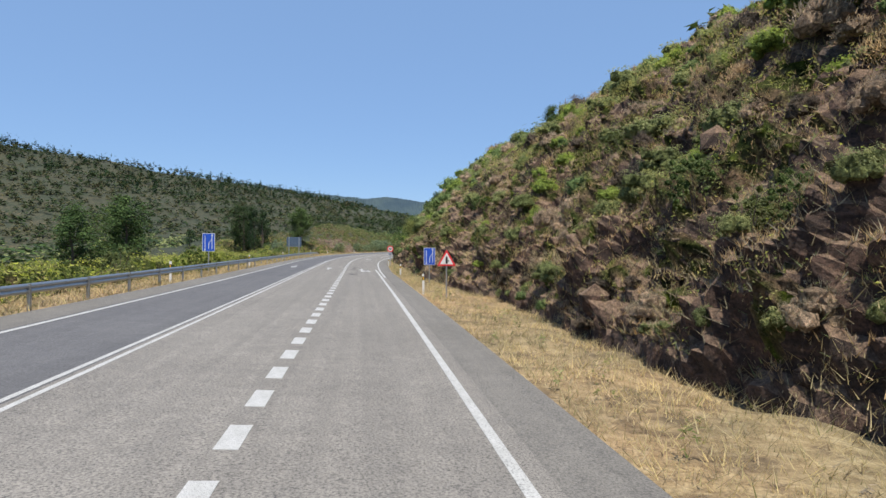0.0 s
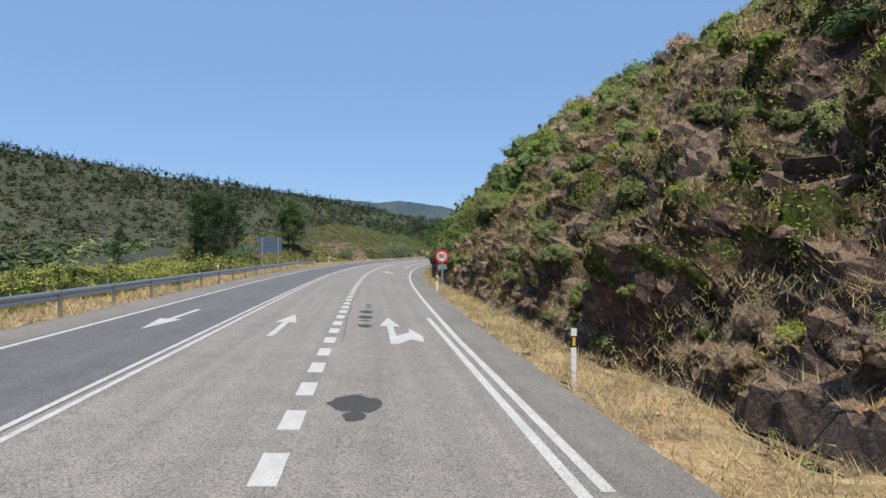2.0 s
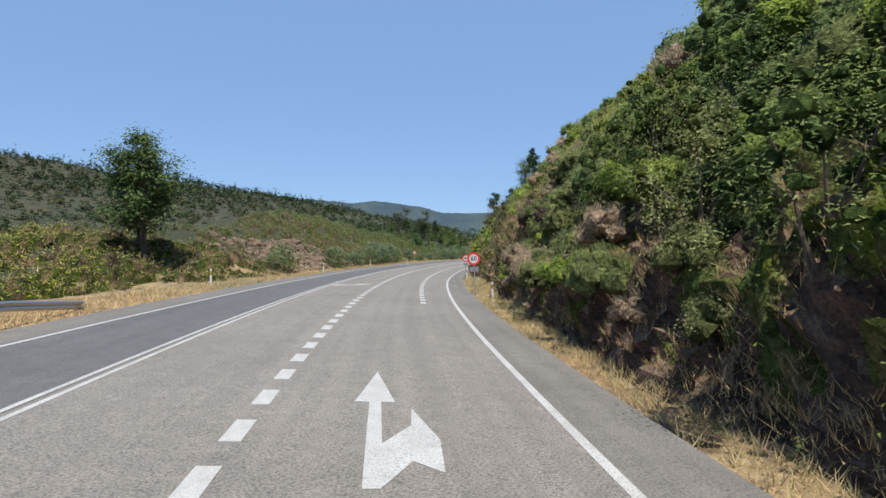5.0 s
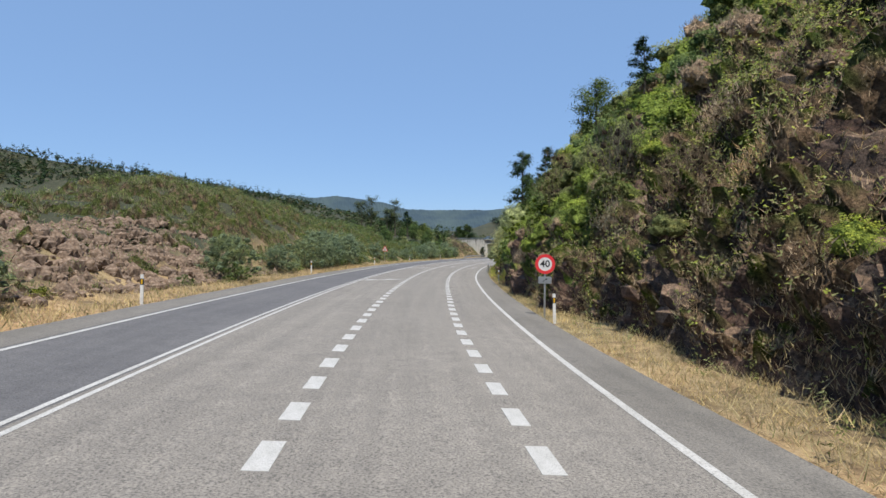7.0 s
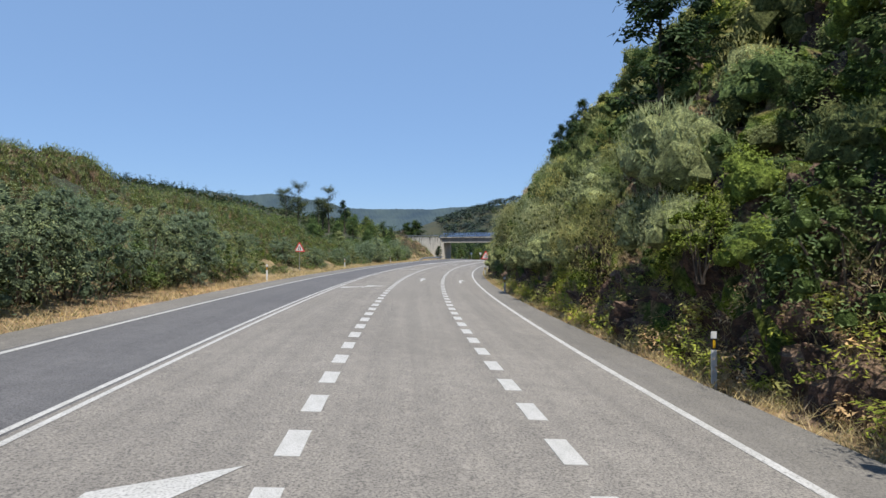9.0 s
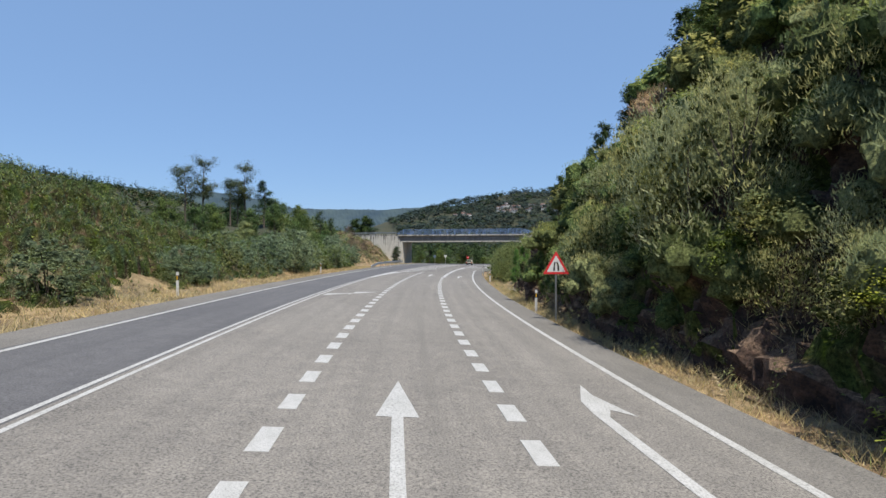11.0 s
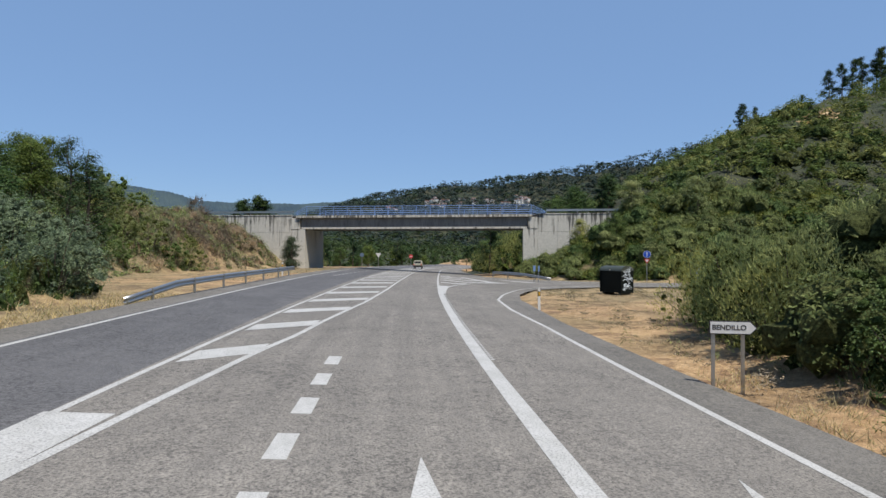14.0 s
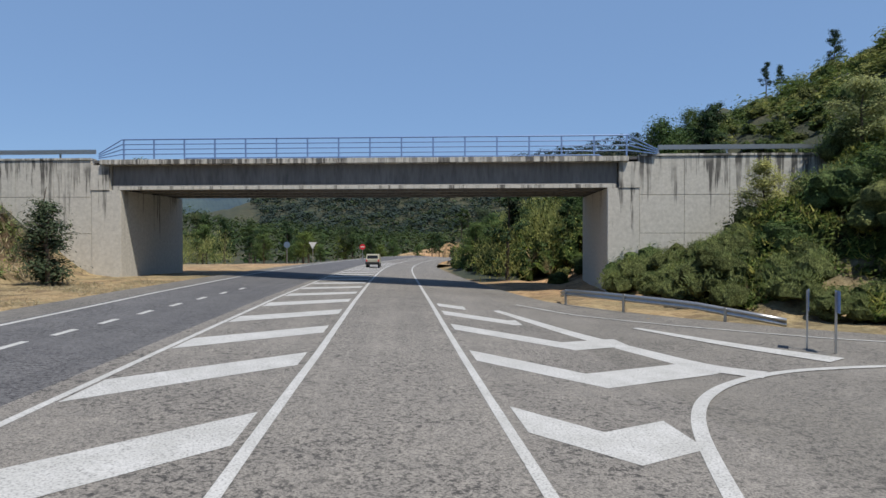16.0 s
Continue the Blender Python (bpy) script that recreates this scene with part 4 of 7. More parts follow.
# ---- road furniture ----
def delineator():
    e = thing("delineator_post", Matrix(), "white plastic delineator post with a black band and amber reflector", "delineator post", "delineator posts")
    pr = [(-0.06, -0.04), (0.06, -0.04), (0.06, 0.0), (0.03, 0.05), (-0.03, 0.05), (-0.06, 0.0)]

    def prism(z0, z1, k=1.0, slant=0.0):
        bm = bmesh.new()
        lo = [bm.verts.new((x * k, y * k, z0)) for x, y in pr]
        hi = [bm.verts.new((x * k, y * k, z1 + slant * y)) for x, y in pr]
        bm.faces.new(lo[::-1])
        bm.faces.new(hi)
        for i in range(6):
            bm.faces.new((lo[i], lo[(i + 1) % 6], hi[(i + 1) % 6], hi[i]))
        return bm

    part("post", prism(-0.2, 1.05, 1.0, -0.8), M_WHITE, e)
    part("black_band", prism(0.68, 0.92, 1.06), M_BLACK, e, "black band")
    part("reflector", boxed(-0.03, 0.03, -0.05, -0.043, 0.71, 0.89, bevel=0.003), M_AMBER, e, "amber reflector")
    return e


first = delineator()
LEFT_POSTS = [(6, -10.6), (35.0, -10.75), (59.5, -10.8), (86, -10.95), (121.8, -11.15), (151, -12.2), (178.4, -10.35), (209.2, -10.8), (242.4, -10.6), (274, -11.0), (305.5, -10.7), (361.5, -11.4)]
RIGHT_POSTS = [(36.0, 3.62), (56, 3.6), (85.9, 3.86), (147.6, 6.1), (180.0, 5.85), (212.5, 6.5), (241.9, 6.1), (275, 6.5), (306.8, 6.75), (340.7, 6.35)]
for i, (s, o) in enumerate(LEFT_POSTS + RIGHT_POSTS):
    m = stand(s, o, 0, 0) @ pose(0, 0, 0, random.uniform(-2, 2), random.uniform(-2, 2), random.uniform(-8, 8))
    if i == 0:
        first.matrix_basis = m
    else:
        copy_thing(first, m)


def post_of(e, h, r=0.035, x=0.0):
    part("post", boxed(x - r, x + r, 0.01, 0.01 + 2 * r * 0.7, -0.5, h, bevel=0.006), M_STEEL, e, "galvanised steel post")


def text_plate(body, size, x, z, y, mat, parent, name="lettering"):
    cu = bpy.data.curves.new(name, "FONT")
    cu.body, cu.size, cu.align_x, cu.align_y, cu.extrude = body, size, "CENTER", "CENTER", 0.002
    cu.offset = size * 0.018
    tmp = bpy.data.objects.new("tmp", cu)
    scene.collection.objects.link(tmp)
    me = bpy.data.meshes.new_from_object(tmp.evaluated_get(bpy.context.evaluated_depsgraph_get()))
    bpy.data.objects.remove(tmp)
    me.materials.append(mat)
    ob = new(name, me)
    ob.parent = parent
    ob.matrix_basis = pose(x, y, z, 90, 0, 0)
    return ob


def ring_mesh(r0, r1, z, y0, y1, n=40):
    bm = bmesh.new()
    lay = []
    for r, y in ((r0, y0), (r1, y0), (r1, y1), (r0, y1)):
        lay.append([bm.verts.new((r * math.cos(2 * math.pi * i / n), y, z + r * math.sin(2 * math.pi * i / n))) for i in range(n)])
    for k in range(4):
        a, b = lay[k], lay[(k + 1) % 4]
        for i in range(n):
            bm.faces.new((a[i], a[(i + 1) % n], b[(i + 1) % n], b[i]))
    bmesh.ops.recalc_face_normals(bm, faces=bm.faces)
    return bm


UP_ARROW = [(-0.03, -0.3), (0.03, -0.3), (0.03, 0.1), (0.1, 0.1), (0, 0.32), (-0.1, 0.1), (-0.03, 0.1)]


def limit_sign(s, o, digits, z, lean=0.0):
    e = thing("speed_limit_sign", stand(s, o, 0) @ pose(0, 0, 0, 0, lean, -6), "round red-rimmed %s speed limit sign above a small grey arrow plate" % digits, "road sign", "speed limit signs")
    post_of(e, z + 0.1, 0.04)
    part("backing", disc(0.43, z, -0.008, 0.008), M_ALU, e)
    part("face", disc(0.34, z, -0.016, -0.008), M_WHITE, e, "white disc")
    part("rim", ring_mesh(0.3, 0.435, z, -0.02, -0.006), M_RED, e, "red rim")
    text_plate(digits, 0.42, 0, z, -0.019, M_BLACK, e, "number")
    part("arrow_plate", boxed(-0.29, 0.29, -0.012, 0.006, z - 0.86, z - 0.55, bevel=0.008), M_STEEL, e, "grey plate")
    c, q = math.cos(-0.9), math.sin(-0.9)
    part("arrow", plate([(0.42 * (x * c - zz * q), z - 0.705 + 0.36 * (x * q + zz * c)) for x, zz in UP_ARROW], -0.018, -0.012), M_BLACK, e, "slanting black arrow")
    return e


limit_sign(83.6, 4.02, "80", 2.42, -1.2)
limit_sign(151.2, 5.36, "60", 2.45, -2.5)
limit_sign(181.4, 5.72, "40", 2.28, 0.5)


def tri(side, z, y0, y1):
    h = side * 0.866
    c = []
    for k, (x, zz) in enumerate(((-side / 2, z - h / 3), (side / 2, z - h / 3), (0, z + 2 * h / 3))):
        for d in (-0.45, 0, 0.45):
            a = math.radians((210, 330, 90)[k]) + d
            c.append((x * 0.93 + 0.04 * side * math.cos(a), z + (zz - z) * 0.93 + 0.04 * side * math.sin(a)))
    return plate(c, y0, y1)


def warning_sign(s, o, z, side, narrowing, place=None, rim=M_RED):
    e = thing("warning_sign", place or stand(s, o, 0, 0), "white triangular warning sign with a red border on a steel post", "road sign", "warning signs")
    post_of(e, z, 0.035)
    part("rim", tri(side, z, -0.01, 0.006), rim, e, "red border" if rim is M_RED else "bare metal back")
    part("face", tri(side * 0.72, z, -0.014, -0.01), M_WHITE, e)
    k = side
    if narrowing:
        part("symbol", plate([(-0.12 * k, z - 0.17 * k), (-0.05 * k, z - 0.17 * k), (-0.05 * k, z + 0.0 * k), (-0.02 * k, z + 0.17 * k), (-0.08 * k, z + 0.17 * k), (-0.1 * k, z)], -0.019, -0.014), M_BLACK, e)
        part("symbol", plate([(0.12 * k, z - 0.17 * k), (0.05 * k, z - 0.17 * k), (0.05 * k, z + 0.0 * k), (0.0 * k, z + 0.17 * k), (0.06 * k, z + 0.17 * k), (0.12 * k, z + 0.02 * k)][::-1], -0.019, -0.014), M_BLACK, e)
    else:
        part("symbol", plate([(-0.06 * k, z - 0.18 * k), (0.06 * k, z - 0.18 * k), (0.06 * k, z - 0.09 * k), (0.15 * k, z - 0.02 * k), (0.12 * k, z + 0.03 * k), (0.06 * k, z - 0.01 * k), (0.06 * k, z + 0.16 * k), (0, z + 0.24 * k), (-0.06 * k, z + 0.16 * k)], -0.019, -0.014), M_BLACK, e)
    return e


warning_sign(33.0, 4.6, 2.02, 1.02, False)
warning_sign(270.5, 6.5, 2.35, 1.1, True)
warning_sign(259.5, -12.6, 2.3, 1.1, True)
warning_sign(0, 0, 2.1, 0.9, False, BRIDGE_M @ pose(-15.7, 0.9, 7.56, 0, 0, 160), M_STEEL)


def lane_sign(s, o, z, w=0.9, h=1.35):
    e = thing("lane_sign", stand(s, o, 0, 0), "blue rectangular sign with white lane arrows on a steel post", "road sign", "lane signs")
    post_of(e, z, 0.04)
    part("border", boxed(-w / 2, w / 2, -0.012, 0.008, z - h / 2, z + h / 2, bevel=0.008), M_WHITE, e, "white border")
    part("face", boxed(-w / 2 + 0.03, w / 2 - 0.03, -0.016, -0.01, z - h / 2 + 0.03, z + h / 2 - 0.03), M_BLUE, e, "blue face")
    for x, up in ((-0.25, -1), (0.02, 1), (0.25, 1)):
        top = h * 0.36 if x != 0.02 else -h * 0.02
        pts = [(x - 0.022, z - h * 0.36), (x + 0.022, z - h * 0.36), (x + 0.022, z + top), (x - 0.022, z + top)]
        part("stripe", plate(pts, -0.021, -0.016), M_WHITE, e)
        if x != 0.02:
            zz = z + up * h * 0.36
            part("arrow_head", plate([(x - 0.07, zz), (x + 0.07, zz), (x, zz + up * 0.14)][::up], -0.021, -0.016), M_WHITE, e)
    part("stripe", plate([(0.0, z - 0.04), (0.045, z - 0.04), (0.25, z + 0.2), (0.25, z + 0.27)], -0.0215, -0.016), M_WHITE, e)
    return e


lane_sign(45.9, 5.17, 2.06)
lane_sign(46.0, -11.4, 2.2)

# large direction board, its ribbed back to the lane
e = thing("direction_board", stand(119.1, -13.95, 0, 2), "large road sign seen from its ribbed grey-blue aluminium back", "road sign")
e.location.z = hgt(e.location.x, e.location.y)
base = float(bank(119.1, -13.95)) - e.location.z
for k in range(8):
    part("plank", boxed(-1.4, 1.4, -0.05, 0.0, base + 1.86 + 0.232 * k, base + 1.86 + 0.232 * k + 0.16, bevel=0.012), M_ALU, e)
part("panel", boxed(-1.4, 1.4, 0.0, 0.02, base + 1.85, base + 3.68), M_BLACK, e, "dark panel behind the ribs")
for x in (-0.95, 0.95):
    part("post", boxed(x - 0.06, x + 0.06, -0.16, -0.04, -0.8, base + 3.74, bevel=0.01), M_STEEL, e)

# place sign with an arrow point
e = thing("place_sign", stand(324.0, 6.85, 0.3, -14), "white arrow-shaped place sign on two steel posts", "road sign")
part("board", plate([(-0.47, 0.82), (0.36, 0.82), (0.5, 0.965), (0.36, 1.11), (-0.47, 1.11)], -0.03, 0.0), M_BLACK, e, "black edge")
part("face", plate([(-0.45, 0.84), (0.35, 0.84), (0.47, 0.965), (0.35, 1.09), (-0.45, 1.09)], -0.036, -0.03), M_WHITE, e, "white face")
text_plate("BENDILLO", 0.15, -0.07, 0.965, -0.039, M_BLACK, e)
for x in (-0.38, 0.22):
    part("post", boxed(x - 0.035, x + 0.035, 0.0, 0.06, -0.7, 1.1, bevel=0.006), M_STEEL, e)

# container on the sand
M_BIN = plain("dark_green_plastic", (0.006, 0.009, 0.008), 0.7)
M_BIN.node_tree.nodes["Principled BSDF"].inputs["Specular IOR Level"].default_value = 0.15
e = thing("waste_container", stand(353.6, 14.4, 0, -60), "black-green round-topped waste container with white graffiti on one end", "container")


def arch(depth, z0, wall, n=14):
    """End outline of a box with a rounded top."""
    return [(-depth, z0), (depth, z0), (depth, wall)] + [(depth * math.cos(math.pi * k / n), wall + depth * 0.55 * math.sin(math.pi * k / n)) for k in range(1, n)] + [(-depth, wall)]


SIDE = Matrix(((0, 1, 0, 0), (-1, 0, 0, 0), (0, 0, 1, 0), (0, 0, 0, 1)))
part("body", plate(arch(0.56, 0.06, 1.6), -0.96, 0.96), M_BIN, e).matrix_basis = SIDE
for x in (-1.0, 0.94):
    part("end_rim", plate(arch(0.62, 0.04, 1.6)[::1], x, x + 0.06), M_BIN, e).matrix_basis = SIDE
part("lid", plate([(0.64 * math.cos(math.pi * k / 14), 1.58 + 0.36 * math.sin(math.pi * k / 14)) for k in range(15)], -1.02, 1.02), plain("faded_green_plastic", (0.05, 0.06, 0.05), 0.5), e, "faded rounded lid").matrix_basis = SIDE
part("label_plate", boxed(-0.06, 0.06, -0.655, -0.63, 1.62, 1.67), M_WHITE, e, "small white plate")
for x in (-0.75, 0.75):
    part("foot", boxed(x - 0.1, x + 0.1, -0.5, 0.5, -0.08, 0.08), M_BLACK, e)
rng = random.Random(3)
bm = bmesh.new()
for k in range(38):
    y0, z0 = rng.uniform(-0.4, 0.4), rng.uniform(0.35, 1.7)
    bend, size = rng.uniform(-2.5, 2.5), rng.uniform(0.08, 0.2)
    chain = [(1.008, max(-0.5, min(0.5, y0 + size * math.cos(bend + 0.55 * j) * (1 + 0.15 * j))), z0 + size * math.sin(bend * 1.7 + 0.4 * j)) for j in range(6)]
    for p, q in zip(chain[:-1], chain[1:]):
        rod(bm, p, q, 0.02, sides=4)
part("graffiti", bm, plain("pale_spray_paint", (0.5, 0.56, 0.6), 0.6), e, "white spray paint squiggles")

# round blue sign over a small give-way sign
e = thing("direction_sign", stand(368.9, 22.0, 0, -12), "round blue arrow sign above a small give-way triangle", "road sign")
post_of(e, 2.9, 0.03)
part("disc", disc(0.36, 2.75, -0.01, 0.006), M_WHITE, e, "white rim")
part("face", disc(0.33, 2.75, -0.014, -0.01), M_BLUE, e, "blue face")
part("arrow", plate([(x * 0.9, 2.75 + z * 0.8) for x, z in UP_ARROW], -0.018, -0.014), M_WHITE, e)
part("give_way", plate([(-0.27, 2.3), (0, 1.83), (0.27, 2.3)], -0.008, 0.006), M_RED, e, "red triangle")
part("give_way_face", plate([(-0.17, 2.24), (0, 1.95), (0.17, 2.24)], -0.012, -0.008), M_WHITE, e)

# back of a narrow board on the far side of the sand
e = thing("narrow_board", stand(359.3, 22.8, 0, -8), "pale narrow board on two short legs beside the side road", "road sign")
part("board", boxed(-0.22, 0.22, -0.02, 0.02, 0.45, 1.75, bevel=0.008), M_ALU, e)
for x in (-0.17, 0.17):
    part("leg", boxed(x - 0.025, x + 0.025, 0.02, 0.06, -0.3, 1.5), M_STEEL, e)

# pair of small panels on the splitter
for k, (s, o) in enumerate(((369.9, 11.2), (369.3, 11.55))):
    e = thing("splitter_sign", stand(s, o, 0, 54 + 10 * k), "small blue panel on a steel post at the splitter", "road sign", "splitter signs")
    part("panel", boxed(-0.27, 0.27, -0.015, 0.0, 1.05, 1.62, bevel=0.008), M_RAILBLUE, e)
    part("post", boxed(-0.03, 0.03, 0.0, 0.05, -0.3, 1.6), M_STEEL, e)

# signs beyond the bridge
for s, o, kind in ((441, -16.5, "disc"), (443, -13.2, "tri"), (452, -7.0, "no")):
    e = thing("far_sign", stand(s, o, 0), {"disc": "round sign seen from behind on a post", "tri": "give-way sign seen from behind on a post", "no": "round red no-entry sign on a post"}[kind], "road sign", "signs beyond the bridge")
    post_of(e, 2.6, 0.04)
    if kind == "tri":
        part("board", plate([(-0.6, 2.9), (0, 1.9), (0.6, 2.9)], -0.01, 0.005), M_WHITE, e)
    else:
        part("board", disc(0.45, 2.5, -0.01, 0.005), M_ALU if kind == "disc" else M_RED, e)
        if kind == "no":
            part("bar", boxed(-0.33, 0.33, -0.016, -0.01, 2.43, 2.57), M_WHITE, e)


# ---- car beyond the bridge ----
def car(s, o):
    e = thing("off_road_car", stand(s, o, 0, 0), "boxy pale off-road car with dark lower body on the road", "car")
    paint = plain("pale_car_paint", (0.36, 0.35, 0.27), 0.3)
    glass = plain("dark_glass", (0.02, 0.025, 0.03), 0.08)
    side = [(-2.0, 0.45), (2.0, 0.45), (2.05, 0.9), (1.1, 1.05), (0.55, 1.62), (-1.7, 1.66), (-2.0, 1.0)]
    bm = bmesh.new()
    for sx in (-0.82, 0.82):
        for y, z in side:
            bm.verts.new((sx * (0.9 if z > 1.3 else 1.0), y, z))
    bm.verts.ensure_lookup_table()
    n = len(side)
    bm.faces.new(bm.verts[:n])
    bm.faces.new(bm.verts[n:][::-1])
    for i in range(n):
        bm.faces.new((bm.verts[i], bm.verts[(i + 1) % n], bm.verts[n + (i + 1) % n], bm.verts[n + i]))
    bmesh.ops.recalc_face_normals(bm, faces=bm.faces)
    bmesh.ops.bevel(bm, geom=bm.edges[:], offset=0.05, segments=2, affect="EDGES")
    part("body", bm, paint, e)
    part("bumper", boxed(-0.84, 0.84, -2.15, -1.98, 0.4, 0.72, bevel=0.03), M_BLACK, e)
    part("rear_window", boxed(-0.62, 0.62, -1.95, -1.86, 1.1, 1.5, bevel=0.01), glass, e)
    part("windscreen", boxed(-0.66, 0.66, 0.62, 0.95, 1.1, 1.5, bevel=0.02), glass, e)
    for x in (-0.7, 0.7):
        part("tail_light", boxed(x - 0.08, x + 0.08, -2.03, -1.97, 0.78, 1.0), M_RED, e)
        for y in (-1.25, 1.3):
            bm = bmesh.new()
            rod(bm, (x - 0.1, y, 0.36), (x + 0.1, y, 0.36), 0.36, sides=20)
            w = part("wheel", bm, M_BLACK, e)
            part("rim", rod(bmesh.new(), (x - 0.11, y, 0.36), (x + 0.11, y, 0.36), 0.2, sides=14), M_STEEL, w)
    return e


car(428, -4.2 + 1.2)


# ---- vegetation ----
M_OLIVE = leaf_mat("olive_leaves", (0.10, 0.12, 0.045), (0.32, 0.345, 0.155), (0.54, 0.56, 0.29), 0.5)
M_DEEP = leaf_mat("deep_green_leaves", (0.06, 0.095, 0.035), (0.225, 0.295, 0.115), (0.43, 0.51, 0.225), 0.5)
M_LIME = leaf_mat("bright_leaves", (0.12, 0.17, 0.025), (0.35, 0.43, 0.09), (0.57, 0.64, 0.17), 0.5)
M_WILLOW = leaf_mat("grey_green_leaves", (0.06, 0.095, 0.06), (0.18, 0.25, 0.165), (0.36, 0.44, 0.31), 0.45)
M_GUM = leaf_mat("gum_leaves", (0.02, 0.035, 0.02), (0.06, 0.085, 0.05), (0.14, 0.18, 0.11), 0.25)
M_FEATHER = leaf_mat("feathery_broom", (0.10, 0.12, 0.05), (0.27, 0.305, 0.125), (0.48, 0.51, 0.235), 0.5)
M_ASH = leaf_mat("ash_leaves", (0.12, 0.14, 0.06), (0.30, 0.325, 0.15), (0.50, 0.52, 0.27), 0.45)
M_PALE = leaf_mat("pale_broom", (0.17, 0.19, 0.095), (0.40, 0.425, 0.235), (0.60, 0.62, 0.39), 0.5)
M_DRYLEAF = leaf_mat("dry_brush", (0.15, 0.105, 0.075), (0.42, 0.325, 0.235), (0.64, 0.53, 0.41), 0.25)
M_PINK = leaf_mat("withered_grass", (0.24, 0.165, 0.105), (0.45, 0.335, 0.225), (0.64, 0.51, 0.37), 0.3)
M_TWIG = leaf_mat("bare_twigs", (0.05, 0.04, 0.033), (0.14, 0.11, 0.09), (0.29, 0.245, 0.2), 0.1)
M_NEEDLE = leaf_mat("pine_needles", (0.010, 0.022, 0.011), (0.028, 0.055, 0.024), (0.07, 0.11, 0.045), 0.15)
M_STRAW = leaf_mat("straw", (0.36, 0.27, 0.14), (0.58, 0.455, 0.25), (0.74, 0.61, 0.38), 0.4)
M_WEED = leaf_mat("weed_leaves", (0.06, 0.075, 0.025), (0.15, 0.17, 0.06), (0.28, 0.29, 0.12), 0.4)
# Dimmed copies of deep green and olive; hillside shade put into the leaf colour.
M_DEEP_DIM = leaf_mat("dimmed_deep_green_leaves", (0.025, 0.045, 0.018), (0.075, 0.12, 0.042), (0.165, 0.23, 0.085), 0.3)
M_OLIVE_DIM = leaf_mat("dimmed_olive_leaves", (0.04, 0.056, 0.022), (0.115, 0.145, 0.055), (0.25, 0.28, 0.115), 0.3)
M_PETAL = plain("white_petals", (0.8, 0.8, 0.74), 0.7)
R = np.random.RandomState(11)


# Inner body of bushes, toned dark so the gaps between leaves look shaded.
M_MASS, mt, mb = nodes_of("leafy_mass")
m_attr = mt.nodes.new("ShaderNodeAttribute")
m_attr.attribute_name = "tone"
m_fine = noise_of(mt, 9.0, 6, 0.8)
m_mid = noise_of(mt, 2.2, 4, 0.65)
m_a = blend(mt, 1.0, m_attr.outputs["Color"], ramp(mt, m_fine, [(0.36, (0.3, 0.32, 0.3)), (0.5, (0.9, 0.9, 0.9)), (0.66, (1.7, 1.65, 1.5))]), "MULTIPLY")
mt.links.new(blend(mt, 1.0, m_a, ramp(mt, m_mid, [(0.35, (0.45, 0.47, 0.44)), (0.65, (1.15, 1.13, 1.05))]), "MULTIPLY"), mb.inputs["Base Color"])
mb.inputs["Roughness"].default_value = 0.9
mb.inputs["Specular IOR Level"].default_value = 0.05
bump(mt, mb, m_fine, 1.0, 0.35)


def leaves(centres, size, aspect=0.5, up=0.8, rs=R, face=None, tuft=False, loose=0.32):
    """Leaf quads at the given places, turned at random."""
    n = len(centres)
    up_dir = rs.normal(size=(n, 3))
    up_dir = up_dir / np.linalg.norm(up_dir, axis=1)[:, None] * (1.0 if face is None else loose) + np.array([0.0, 0.0, up])
    if face is not None:
        up_dir = up_dir + 0.65 * face / (np.linalg.norm(face, axis=1)[:, None] + 1e-9)
    a = rs.normal(size=(n, 3))
    b = np.cross(up_dir, a)
    b /= np.linalg.norm(b, axis=1)[:, None] + 1e-9
    a = np.cross(b, up_dir)
    if tuft:
        # twigs and fronds stand out from the bush
        a = up_dir / (np.linalg.norm(up_dir, axis=1)[:, None] + 1e-9) * 0.8 + rs.normal(size=(n, 3)) * 0.4 + np.array([0, 0, 0.35])
        b = np.cross(a, rs.normal(size=(n, 3)))
        b /= np.linalg.norm(b, axis=1)[:, None] + 1e-9
    a /= np.linalg.norm(a, axis=1)[:, None] + 1e-9
    k = (size * (0.6 + 0.8 * rs.rand(n)))[:, None]
    a, b = a * k * 0.5, b * k * aspect * 0.5
    return np.stack([centres - a * 0.6 - b, centres - a * 0.6 + b, centres + a * 1.4], 1)


def crown_points(n, w, h, clumps, spread, rs=R, low=0.12, flat=1.0):
    """Points of an uneven crown: clumps on a rough dome, with gaps between."""
    th = rs.rand(clumps) * 6.283
    v = low + (1 - low) * rs.rand(clumps) ** 0.8
    rad = np.sqrt(np.clip(1 - (2 * v - 0.75) ** 2 / 1.6, 0.12, 1)) * (0.35 + 0.65 * np.sqrt(rs.rand(clumps))) * flat
    c = np.stack([np.cos(th) * rad * w / 2, np.sin(th) * rad * w / 2, v * h], 1)
    c *= 0.85 + 0.3 * rs.rand(clumps)[:, None]
    i = rs.randint(clumps, size=n)
    p = c[i] + rs.normal(size=(n, 3)) * spread * np.array([1, 1, 0.75])
    p[:, 2] = np.abs(p[:, 2]) * 0.98 + 0.02
    face = (p - c[i]) / spread + 0.8 * p / (0.5 * w) - np.array([0, 0, 0.3])
    return p, c, face


